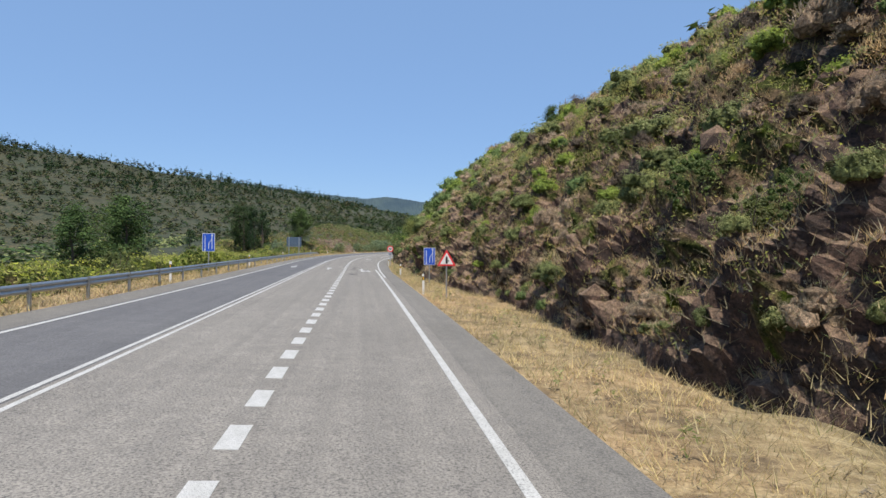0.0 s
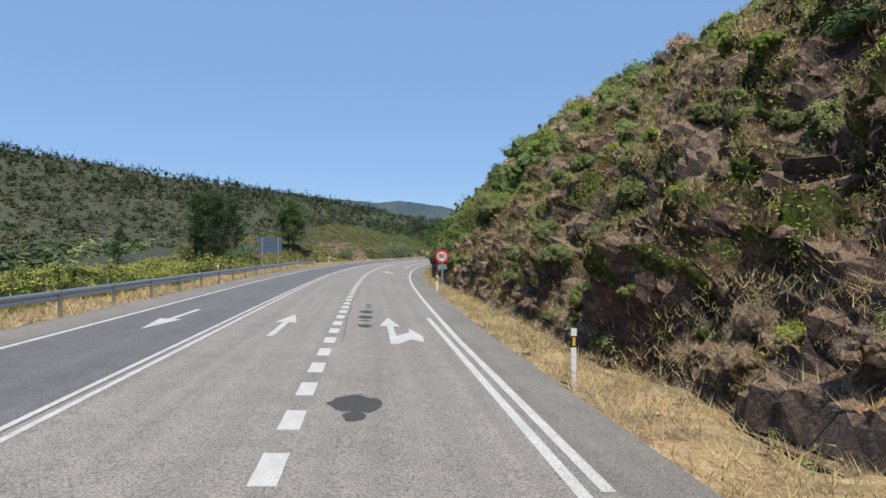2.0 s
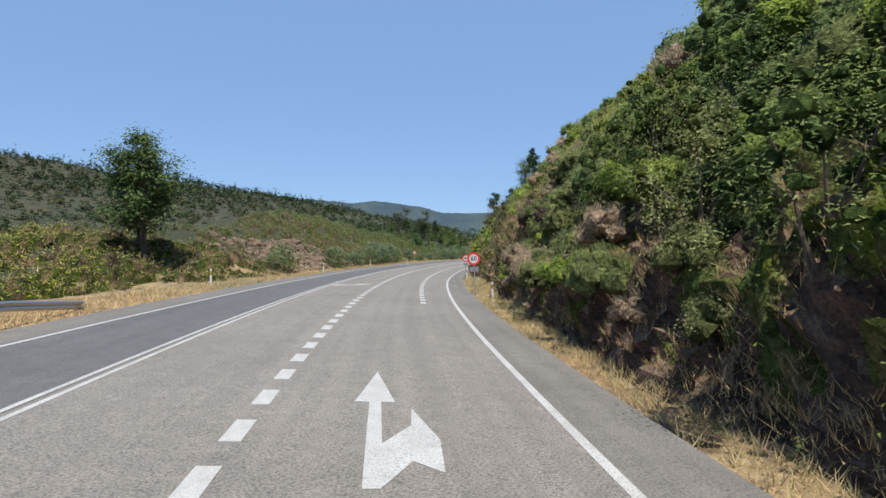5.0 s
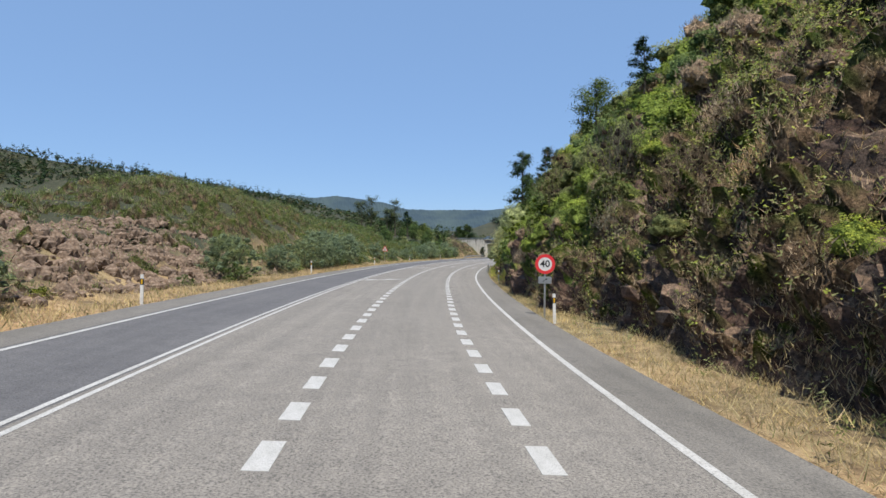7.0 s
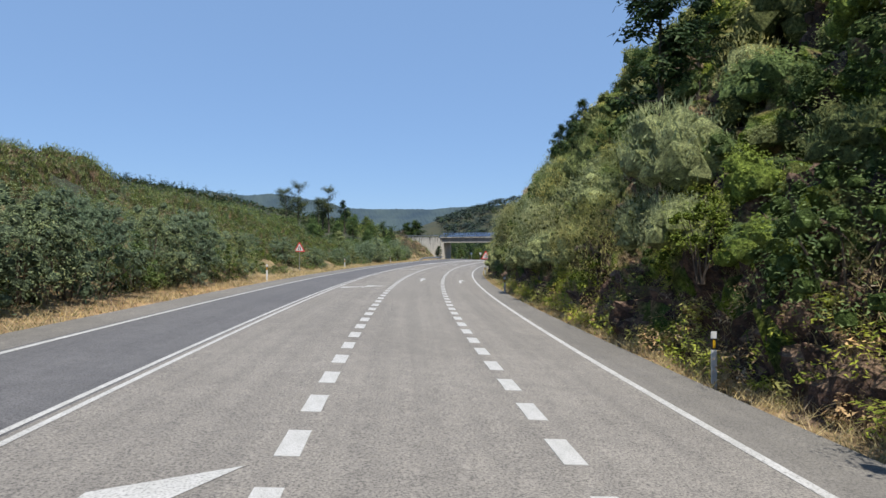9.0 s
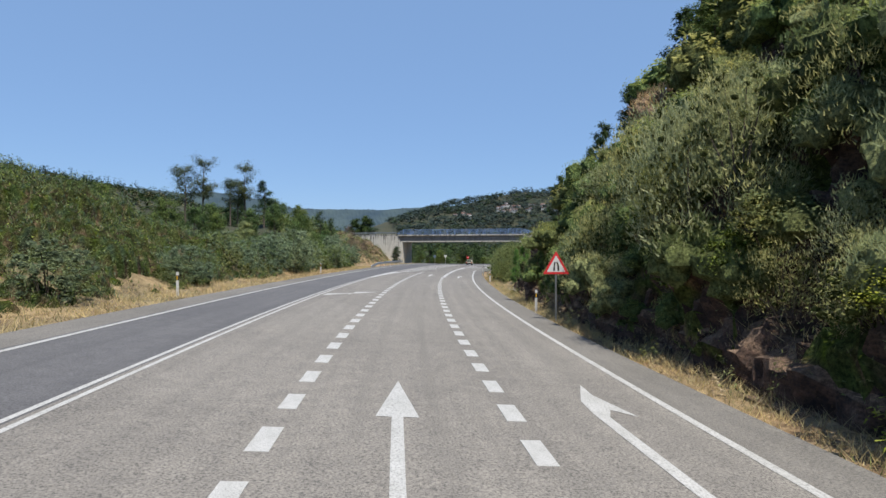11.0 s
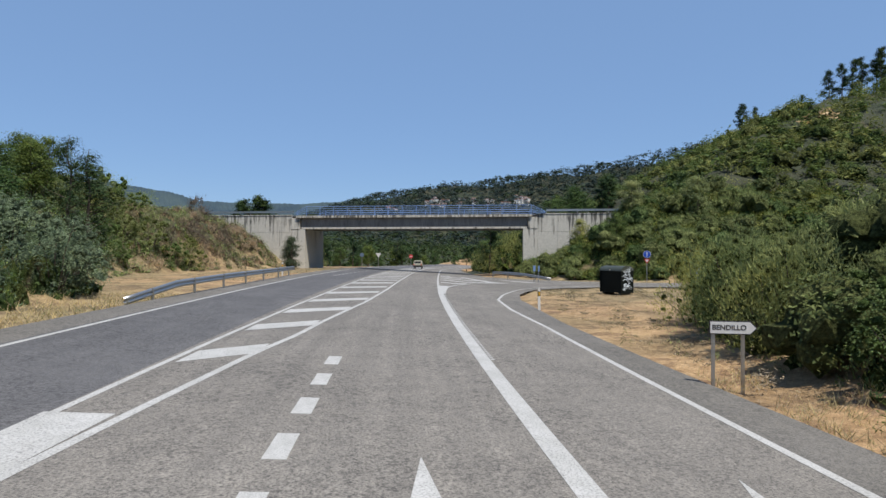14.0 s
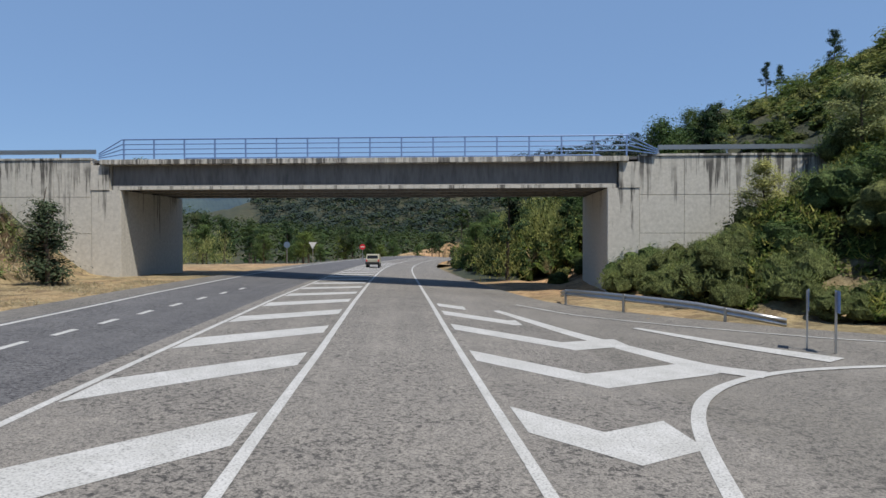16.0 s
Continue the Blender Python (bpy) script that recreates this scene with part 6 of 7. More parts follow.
KINDS = [M_OLIVE, M_DEEP, M_LIME, M_FEATHER, M_DRYLEAF, M_TWIG, M_PINK, M_WILLOW]
# The hills take the two dimmed leaf copies.
HILL_KINDS = [M_OLIVE_DIM, M_DEEP_DIM] + KINDS[2:]


TONES = np.array([(0.11, 0.13, 0.044), (0.085, 0.13, 0.042), (0.13, 0.18, 0.026), (0.11, 0.135, 0.044), (0.26, 0.18, 0.125), (0.08, 0.06, 0.046), (0.38, 0.27, 0.185), (0.1, 0.15, 0.09)])


def cover(name, n, place, s0, s1, length, full, tall, mix, size, label, seed, grain=2.4, cell=0.26, kinds=KINDS, tone=1.0):
    """Bushes of many sizes that run into each other, with bare gaps: a rough inner mass and loose leaves over it.
    full, tall: cover and height along s; mix: rows of (s, weights of the kinds)."""
    rs = np.random.RandomState(seed)
    M = np.array([row for _, row in mix], float)
    M = np.cumsum(M / M.sum(1, keepdims=True), 1)
    knots = [q for q, _ in mix]
    ks, kw = s0 + (s1 - s0) * rs.rand(20000), length * rs.rand(20000)

    def field(a, b):
        return fbm(a, b, grain, 4, seed) + 0.35 * fbm(a, b, grain * 3, 2, seed + 1)

    def breed(a, b):
        return fbm(a + 200, b * 1.3, grain * 1.1, 2, seed + 2)

    f_sorted, k_sorted = np.sort(field(ks, kw)), np.sort(breed(ks, kw))
    scale = np.linspace(0, 1, 20000)

    def bush(s, w, jitter):
        """How high and of which kind the bush is here."""
        f = np.interp(s, *full) * np.interp(w, [0, 0.8, 2.2], [0.5, 0.65, 1.0])
        h = (np.interp(field(s, w), f_sorted, scale) - (1 - f)) / np.maximum(f, 0.05)
        u = (np.interp(breed(s, w) + jitter, k_sorted, scale) * 7) % 1.0
        W = np.stack([np.interp(s, knots, M[:, k]) for k in range(M.shape[1])], 1)
        index = np.clip((u[:, None] > W).sum(1), 0, len(KINDS) - 1)
        low = np.where(index == 6, 0.35, np.where((index == 4) | (index == 5), 0.7, 1.0))
        return np.where(h > 0, np.maximum(h, 0) ** 0.85 * np.interp(s, *tall) * np.interp(w, [0, 1.2, 3], [0.3, 0.75, 1]) * low, -0.5), index

    # the inner mass
    a = np.arange(s0, s1 + cell, cell)
    b = np.arange(0, length + cell, cell)
    S, W = (q.ravel() for q in np.meshgrid(a, b, indexing="ij"))
    lift, index = bush(S, W, 0)
    P, normal = place(S, W)
    rough = rs.rand(len(S)) * 0.3
    P = P + normal * np.where(lift > 0, lift * 0.8 - 0.05 - rough, -0.55)[:, None]
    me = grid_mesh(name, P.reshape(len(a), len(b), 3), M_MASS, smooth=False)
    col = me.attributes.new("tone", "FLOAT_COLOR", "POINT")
    # tone above 1 paints extra light into the dim right bank
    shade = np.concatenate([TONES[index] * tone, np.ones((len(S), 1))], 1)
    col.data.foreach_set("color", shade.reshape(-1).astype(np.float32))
    tagged(new(name, me), label, "scrub", kind="stuff")
    # loose leaves
    s, w = s0 + (s1 - s0) * rs.rand(n), length * rs.rand(n)
    lift, index = bush(s, w, 0.012 * rs.normal(size=n))
    keep = lift > 0
    s, w, lift, index = s[keep], w[keep], lift[keep], index[keep]
    P, normal = place(s, w)
    e = 0.12
    here = field(s, w)
    tilt_s, tilt_w = (field(s + e, w) - here) / e, (field(s, w + e) - here) / e
    hh = np.interp(s, _g, _h)
    along = np.stack([-np.sin(hh), np.cos(hh), 0 * s], 1)
    rise = np.cross(along, normal)
    rise *= np.where(rise[:, 2:] < 0, -1, 1)
    k = 0.7 * np.interp(s, *tall)[:, None]
    face = normal - k * (along * tilt_s[:, None] + rise * tilt_w[:, None])
    P = P + normal * (lift * (0.66 + 0.42 * rs.rand(len(s))))[:, None] + rs.normal(size=P.shape) * 0.05
    thin = np.array([0.45, 0.5, 0.5, 0.22, 0.13, 0.09, 0.07, 0.25])[index]
    long = np.array([1, 1.05, 1, 1.5, 1.6, 2.0, 2.0, 1.5])[index] * np.interp(w, [0, length], size)
    Q = np.empty((len(P), 3, 3))
    for k in range(len(KINDS)):
        q = index == k
        if q.any():
            Q[q] = leaves(P[q], 1.0, thin[q][0], up=0.5, rs=rs, face=face[q], tuft=thin[q][0] < 0.26)
            c = P[q][:, None]
            Q[q] = c + (Q[q] - c) * long[q][:, None, None]
    tagged(new(name + "_leaves", quads_mesh(name + "_leaves", Q, kinds, index)), label, "scrub", kind="stuff")


_arc = np.concatenate([[0], np.cumsum(np.hypot(np.diff(CUT[0]), np.diff(CUT[1])))])


def place_right(s, w):
    d = np.interp(w, _arc, CUT[0])
    P = on_bank(s, d)
    hh = np.interp(s, _g, _h)
    return P, np.stack([-np.cos(hh) * 0.6, -np.sin(hh) * 0.6, np.full(len(s), 0.8)], 1)


def place_left(s, w):
    hh = np.interp(s, _g, _h)
    return surf(s, foot_l(s) - w), np.stack([np.cos(hh) * 0.3, np.sin(hh) * 0.3, np.full(len(s), 0.95)], 1)


def place_past(s, w):
    hh = np.interp(s, _g, _h)
    return surf(s, np.interp(s, [404, 414, 440, 520], [11, 9, 7.8, 7.5]) + w), np.stack([-np.cos(hh) * 0.3, -np.sin(hh) * 0.3, np.full(len(s), 0.95)], 1)


# weights: olive, deep, lime, feathery, dry, twigs, withered grass, willow
cover("scrub", 400000, place_right, 0, 97, 34.0, ([0, 97], [0.64, 0.64]), ([0, 97], [0.7, 0.75]),
      [(0, (22, 3, 5, 10, 24, 10, 26, 0)), (60, (20, 3, 5, 10, 26, 10, 26, 0)), (92, (16, 4, 4, 8, 28, 10, 30, 0))], (0.068, 0.19), "green and withered scrub clinging to the rock cut", 52, 2.9)
cover("undergrowth", 90000, place_right, 93, 151, 36.0, ([93, 97, 147, 151], [0.6, 0.8, 0.8, 0.6]), ([93, 151], [0.9, 0.9]),
      [(93, (26, 18, 12, 16, 14, 8, 6, 0)), (151, (24, 14, 10, 14, 22, 8, 10, 0))], (0.07, 0.2), "twiggy undergrowth over the rock cut", 64, 3.0, 0.34, tone=1.7)
cover("scrub", 200000, place_right, 147, 188, 36.0, ([147, 188], [0.88, 0.86]), ([147, 188], [1.5, 1.5]),
      [(147, (8, 2, 5, 3, 36, 12, 34, 0)), (172, (10, 4, 8, 3, 34, 11, 30, 0)), (188, (18, 10, 14, 6, 26, 12, 14, 0))], (0.1, 0.22), "withered tan brush over the rock cut", 65, 3.0)
cover("undergrowth", 130000, place_right, 183, 288, 38.0, ([183, 188, 283, 288], [0.6, 0.8, 0.8, 0.5]), ([183, 288], [0.9, 0.9]),
      [(183, (22, 18, 18, 10, 18, 6, 10, 0)), (219, (26, 22, 10, 20, 10, 8, 2, 0)), (222, (10, 4, 8, 8, 34, 8, 28, 0)), (228, (10, 4, 8, 10, 34, 8, 26, 0)), (231, (26, 22, 8, 26, 8, 8, 2, 0)), (288, (20, 18, 4, 20, 16, 16, 6, 0))], (0.07, 0.2), "twiggy undergrowth over the bank", 66, 3.0, 0.34, tone=1.7)
cover("scrub", 50000, place_right, 284, 297, 34.0, ([284, 297], [0.3, 0.6]), ([284, 297], [1.1, 1.5]),
      [(284, (22, 12, 2, 14, 16, 24, 10, 0)), (297, (26, 14, 2, 24, 10, 18, 6, 0))], (0.1, 0.22), "thin scrub on the rocky bank", 67)
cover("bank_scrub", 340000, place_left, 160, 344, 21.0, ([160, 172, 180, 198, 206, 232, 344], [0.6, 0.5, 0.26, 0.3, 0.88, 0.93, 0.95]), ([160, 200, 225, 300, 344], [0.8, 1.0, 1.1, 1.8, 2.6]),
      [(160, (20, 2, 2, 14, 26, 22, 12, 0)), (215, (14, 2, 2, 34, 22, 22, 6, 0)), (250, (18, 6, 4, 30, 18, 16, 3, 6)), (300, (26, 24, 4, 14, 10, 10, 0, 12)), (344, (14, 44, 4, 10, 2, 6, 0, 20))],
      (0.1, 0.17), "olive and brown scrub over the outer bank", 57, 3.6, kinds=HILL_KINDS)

# ---- close bushes of the banks: lumps of leaves on a dome, in one mass a stretch ----
def bush_shape(rs, lumps, leaf_n, leaf, thin):
    """One bush of width 1: rough lumps on a dome, with loose leaves over them."""
    base = bmesh.new()
    bmesh.ops.create_icosphere(base, subdivisions=1, radius=1)
    V = np.array([tuple(v.co) for v in base.verts])
    F = np.array([[v.index for v in f.verts] for f in base.faces])
    base.free()
    th, up = rs.rand(lumps) * 6.283, rs.rand(lumps) ** 0.8
    flat = np.sqrt(np.clip(1 - up ** 2, 0, 1))
    reach = 0.24 + 0.13 * rs.rand(lumps)
    C = np.stack([np.cos(th) * flat * reach, np.sin(th) * flat * reach, 0.12 + up * reach * 1.25], 1)
    r = 0.13 + 0.1 * rs.rand(lumps)
    body = []
    for c, k in zip(C, r):
        v = V * (k * (0.72 + 0.5 * rs.rand(len(V), 1))) * np.array([1, 1, 0.82]) + c
        body.append(v[F])
    i = rs.randint(lumps, size=leaf_n)
    d = rs.normal(size=(leaf_n, 3)) + 1.1 * C[i] / 0.35 + np.array([0, 0, 0.7])
    d /= np.linalg.norm(d, axis=1)[:, None]
    p = C[i] + d * (r[i] * (0.92 + 0.6 * rs.rand(leaf_n)))[:, None] * np.array([1, 1, 0.85])
    return leaves(p, leaf, thin, 0.45, rs=rs, face=d, tuft=thin < 0.26, loose=0.65), np.concatenate(body)


BUSH_KEYS = ("olive", "deep", "lime", "feather", "dry", "twig", "grass", "willow", "pale")
BUSH_MATS = KINDS + [M_PALE]
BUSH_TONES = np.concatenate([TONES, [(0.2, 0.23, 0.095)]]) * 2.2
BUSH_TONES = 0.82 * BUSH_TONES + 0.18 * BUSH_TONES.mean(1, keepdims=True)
BUSHES = {}


def bushes(name, count, place, s0, s1, w0, w1, size, mix, label, seed, tall=(0.75, 1.15), tries=14, mats=None, gap=0.3, bare=None, tone=1.0):
    """Bushes that stand close without standing in each other. size: rows of (w, least, most) up the slope; mix: rows of (s, {kind: weight})."""
    rs = np.random.RandomState(seed)
    got = np.zeros((0, 3))
    for _ in range(count * tries):
        if len(got) >= count:
            break
        s, w = s0 + (s1 - s0) * rs.rand(), w0 + (w1 - w0) * rs.rand()
        if bare and bare[0] < s < bare[1] and w < bare[2]:
            continue
        lo, hi = np.interp(w, [q[0] for q in size], [q[1] for q in size]), np.interp(w, [q[0] for q in size], [q[2] for q in size])
        k = lo + (hi - lo) * rs.rand() ** 1.6
        if len(got) and (np.hypot(got[:, 0] - s, got[:, 1] - w) < gap * (got[:, 2] + k)).any():
            continue
        got = np.concatenate([got, [(s, w, k)]])
    P, normal = place(got[:, 0], got[:, 1])
    field = fbm(got[:, 0], got[:, 1], 11, 2, seed) + 0.3 * rs.normal(size=len(got))
    rank = np.argsort(np.argsort(field)) / max(len(got) - 1, 1)
    knots = [q for q, _ in mix]
    W = np.array([[m.get(k, 0) for k in BUSH_KEYS] for _, m in mix], float)
    W = np.cumsum(W / W.sum(1, keepdims=True), 1)
    Q, I, T = [], [], []
    for j in range(len(got)):
        s, w, k = got[j]
        row = np.array([np.interp(s, knots, W[:, c]) for c in range(len(BUSH_KEYS))])
        kind = int(min((rank[j] > row).sum(), len(BUSH_KEYS) - 1))
        pick = (kind, int(rs.randint(3)), bool(w < 9 or 214 < s < 234 and w < 18))
        if pick not in BUSHES:
            thin = (0.6, 0.6, 0.6, 0.24, 0.16, 0.1, 0.1, 0.34, 0.24)[kind]
            grain = (0.062, 0.062, 0.06, 0.085, 0.1, 0.13, 0.13, 0.075, 0.085)[kind]
            BUSHES[pick] = bush_shape(np.random.RandomState(900 + 10 * kind + pick[1]), 22 if pick[2] else 15, 1500 if pick[2] else 520, grain * (0.6 if pick[2] else 1.0), thin)
        L, B = BUSHES[pick]
        a = rs.rand() * 6.283
        rot = np.array([[math.cos(a), -math.sin(a), 0], [math.sin(a), math.cos(a), 0], [0, 0, 1]])
        grow = np.array([k, k * (0.8 + 0.4 * rs.rand()), k * (tall[0] + (tall[1] - tall[0]) * rs.rand())])
        at_ = P[j] + normal[j] * 0.08 * k - np.array([0, 0, 0.12 * k])
        Q.append((np.concatenate([L, B]) * grow) @ rot.T + at_)
        I.append(np.repeat([kind, len(BUSH_MATS)], [len(L), len(B)]))
        # tone below 1 darkens hill bushes: shade put into the mass colour
        T.append(np.tile(np.append(BUSH_TONES[kind] * tone * (0.8 + 0.45 * rs.rand()), 1.0), ((len(L) + len(B)) * 3, 1)))
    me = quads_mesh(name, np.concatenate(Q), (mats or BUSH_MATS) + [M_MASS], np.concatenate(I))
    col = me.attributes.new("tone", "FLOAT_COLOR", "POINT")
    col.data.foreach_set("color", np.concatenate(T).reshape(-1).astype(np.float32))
    tagged(new(name, me), label, "bushes", kind="stuff")


bushes("foot_bushes", 80, place_right, 2, 96, 0.0, 1.6, [(0, 0.4, 1.0), (1.6, 0.5, 1.3)], [(2, {"olive": 3, "deep": 1, "dry": 3, "twig": 2, "feather": 2}), (96, {"olive": 3, "dry": 3, "twig": 2, "feather": 1})], "small green and withered bushes at the foot of the cut", 207)
bushes("close_bushes", 460, place_right, 2, 96, 1.0, 34, [(1, 0.6, 1.5), (10, 0.9, 2.4), (34, 1.4, 3.4)], [(2, {"olive": 5, "deep": 1, "lime": 2, "feather": 1, "dry": 3, "twig": 1}), (96, {"olive": 4, "deep": 1, "lime": 1.5, "dry": 4, "twig": 2})], "olive and withered bushes on the rock cut", 201)
bushes("close_bushes", 420, place_right, 93, 151, 0.6, 36, [(0.6, 1.0, 2.6), (10, 1.6, 4.0), (36, 2.0, 4.6)], [(93, {"olive": 5, "deep": 2, "lime": 3, "feather": 3, "twig": 0.5}), (108, {"olive": 5, "deep": 2, "lime": 1.5, "feather": 3, "dry": 2}), (151, {"olive": 5, "deep": 2, "lime": 1.5, "feather": 3, "dry": 2, "twig": 0.6})], "thick green bushes over the rock cut", 202, bare=(107, 121, 4.5))
bushes("close_bushes", 60, place_right, 148, 190, 1.5, 36, [(1, 0.7, 1.8), (12, 1.0, 2.6), (36, 1.8, 4.0)], [(148, {"olive": 2, "dry": 8, "twig": 1}), (170, {"olive": 2, "deep": 1, "lime": 1, "dry": 7, "twig": 1}), (190, {"olive": 3, "deep": 3, "lime": 4, "dry": 1})], "scattered green and withered bushes on the cut", 203)
bushes("pale_broom", 44, place_right, 219, 264, 1.2, 6.5, [(1.2, 1.6, 2.8), (6.5, 2.6, 4.4)], [(219, {"pale": 5, "feather": 2, "lime": 1}), (264, {"pale": 4, "feather": 3, "olive": 1})], "tall pale feathery broom at the foot of the bank", 205, (0.85, 1.25), bare=(220.5, 229.5, 9))
bushes("close_bushes", 280, place_right, 185, 220, 1.8, 38, [(1.8, 0.9, 2.2), (10, 1.6, 4.2), (38, 2.0, 4.8)], [(185, {"deep": 3, "lime": 7, "olive": 2, "dry": 1.6}), (206, {"deep": 3, "lime": 6, "olive": 3, "dry": 1, "feather": 1}), (220, {"deep": 3, "lime": 3, "olive": 3, "feather": 2, "pale": 1})], "thick bright green bushes over the bank", 204)
bushes("close_bushes", 400, place_right, 219, 283, 4.5, 38, [(4.5, 1.6, 3.2), (10, 1.8, 4.2), (38, 2.0, 4.8)], [(219, {"deep": 3, "lime": 2, "olive": 3, "feather": 2, "pale": 2}), (240, {"deep": 4, "olive": 3, "pale": 4, "feather": 3, "dry": 0.8}), (287, {"deep": 4, "olive": 3, "feather": 3, "twig": 1.5})], "thick green bushes over the upper bank", 208, bare=(220.5, 229.5, 9))
bushes("close_bushes", 60, place_right, 262, 282, 0.6, 5.5, [(0.6, 1.0, 2.6), (5.5, 1.4, 3.2)], [(262, {"deep": 3, "feather": 3, "pale": 2}), (287, {"deep": 4, "olive": 3, "twig": 1.5})], "thick green bushes at the foot of the bank", 209)


def place_hill(s, w):
    hh = np.interp(s, _g, _h)
    return surf(s, foot_r(s) + 0.2 + w), np.stack([-np.cos(hh) * 0.4, -np.sin(hh) * 0.4, np.full(len(s), 0.9)], 1)


def place_wall(s, w):
    hh = np.interp(s, _g, _h)
    return surf(s, np.interp(s, [369, 374, 380, 390], [25.6, 17.2, 13.2, 12.9]) + w), np.stack([-np.cos(hh) * 0.3, -np.sin(hh) * 0.3, np.full(len(s), 0.95)], 1)


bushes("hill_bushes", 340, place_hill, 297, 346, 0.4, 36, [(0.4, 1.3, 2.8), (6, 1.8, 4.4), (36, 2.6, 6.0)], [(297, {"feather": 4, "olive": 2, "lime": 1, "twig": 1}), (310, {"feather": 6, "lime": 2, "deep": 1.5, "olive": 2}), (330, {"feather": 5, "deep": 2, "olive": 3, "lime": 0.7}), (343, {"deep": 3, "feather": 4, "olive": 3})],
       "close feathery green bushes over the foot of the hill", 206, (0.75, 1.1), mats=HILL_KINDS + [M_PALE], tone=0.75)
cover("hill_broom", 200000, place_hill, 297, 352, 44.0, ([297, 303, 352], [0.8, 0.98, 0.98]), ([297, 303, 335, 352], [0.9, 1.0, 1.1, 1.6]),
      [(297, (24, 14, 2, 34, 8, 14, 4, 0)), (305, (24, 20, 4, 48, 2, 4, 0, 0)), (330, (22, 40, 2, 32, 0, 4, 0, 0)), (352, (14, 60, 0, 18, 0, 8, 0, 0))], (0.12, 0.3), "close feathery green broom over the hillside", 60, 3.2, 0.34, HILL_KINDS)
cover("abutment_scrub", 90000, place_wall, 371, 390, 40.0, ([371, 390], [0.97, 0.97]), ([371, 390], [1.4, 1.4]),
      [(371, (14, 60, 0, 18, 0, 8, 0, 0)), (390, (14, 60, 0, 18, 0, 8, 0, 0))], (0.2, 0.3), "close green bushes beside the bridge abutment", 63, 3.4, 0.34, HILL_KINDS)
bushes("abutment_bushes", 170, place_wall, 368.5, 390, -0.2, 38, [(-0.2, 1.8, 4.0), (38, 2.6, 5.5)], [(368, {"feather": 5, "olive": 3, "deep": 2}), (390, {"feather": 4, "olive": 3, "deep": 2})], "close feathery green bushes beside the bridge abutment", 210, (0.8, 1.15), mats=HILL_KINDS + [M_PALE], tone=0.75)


def place_slope(s, w):
    P = surf(s, 12.5 + w)
    y = (P[:, 0] - 0.07) * V.x + (P[:, 1] - 392.09) * V.y
    P[(y > -1.5) & (y < 9), 2] -= 12
    return P, np.tile([0, 0, 1.0], (len(s), 1))


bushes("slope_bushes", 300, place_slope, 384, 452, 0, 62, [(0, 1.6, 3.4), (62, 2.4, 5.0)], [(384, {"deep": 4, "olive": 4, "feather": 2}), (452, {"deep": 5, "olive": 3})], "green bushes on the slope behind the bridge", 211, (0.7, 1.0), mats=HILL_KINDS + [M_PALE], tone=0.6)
cover("valley_bushes", 110000, place_left, 8, 168, 30.0, ([8, 120, 168], [0.93, 0.93, 0.75]), ([8, 120, 168], [1.7, 1.7, 1.2]),
      [(8, (28, 20, 28, 14, 6, 4, 0, 0)), (120, (30, 14, 20, 16, 12, 8, 0, 0)), (168, (30, 4, 6, 10, 26, 14, 10, 0))], (0.15, 0.32), "green bushes below the outer verge", 68, 3.2, 0.45)
cover("brush", 40000, place_left, 352, 391, 13.0, ([352, 391], [0.85, 0.85]), ([352, 391], [0.9, 1.0]),
      [(352, (34, 26, 4, 10, 12, 10, 4, 0)), (368, (30, 18, 4, 8, 20, 14, 6, 0)), (376, (20, 4, 2, 4, 34, 22, 14, 0)), (391, (20, 4, 2, 4, 34, 22, 14, 0))], (0.2, 0.24), "brown withered brush on the bank before the bridge", 58)
# Needle colour replaces the broad-leaf green: shade past the bridge put into colour.
cover("hedge", 70000, place_past, 403, 556, 14.0, ([403, 556], [0.97, 0.97]), ([403, 430, 556], [4.0, 4.0, 4.5]),
      [(403, (10, 70, 2, 6, 4, 8, 0, 0)), (556, (15, 65, 2, 8, 2, 4, 0, 4))], (0.3, 0.4), "close dark green bushes beside the road past the bridge", 59, 4.0, 0.5, [M_OLIVE_DIM, M_NEEDLE] + KINDS[2:])
s = 320 + 156 * rs.rand(900)
d = 22 + 90 * rs.rand(900)
stuff_leaves("hill_scrub", surf(s, np.interp(s, [296, 318, 340, 356, 380, 480], [9, 10, 24, 30, 14, 12]) + d) - [0, 0, 0.15], 2.8, 2.0, 210, 0.34, [M_OLIVE_DIM, M_DEEP_DIM, M_FEATHER], (5, 4, 2), "thick green scrub over the hillside", "scrub", 54)
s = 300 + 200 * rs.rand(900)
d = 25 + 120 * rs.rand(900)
stuff_leaves("hill_trees", surf(s, 12 + d) - [0, 0, 0.3], 3.4, 2.8, 130, 0.6, [M_DEEP_DIM, M_OLIVE_DIM, M_NEEDLE], (5, 3, 1), "close green trees over the upper hillside", "forest", 56)


def wood(n, x0, x1, y0, y1, lo, hi, w, h, quads, leaf, seed, name, label, mats, weights, test=None):
    rs = np.random.RandomState(seed)
    x, y = x0 + (x1 - x0) * rs.rand(n), y0 + (y1 - y0) * rs.rand(n)
    z, s, o, dr, dl = ground_height(x, y)
    ok = (z > lo) & (z < hi) & (np.hypot(x + 10, y - 200) > 260)
    if test is not None:
        ok &= test(x, y, s, o)
    P = np.stack([x, y, z - 0.4], 1)[ok]
    return stuff_leaves(name, P, w, h, quads, leaf, mats, weights, label, "forest", seed + 1, 0.6)


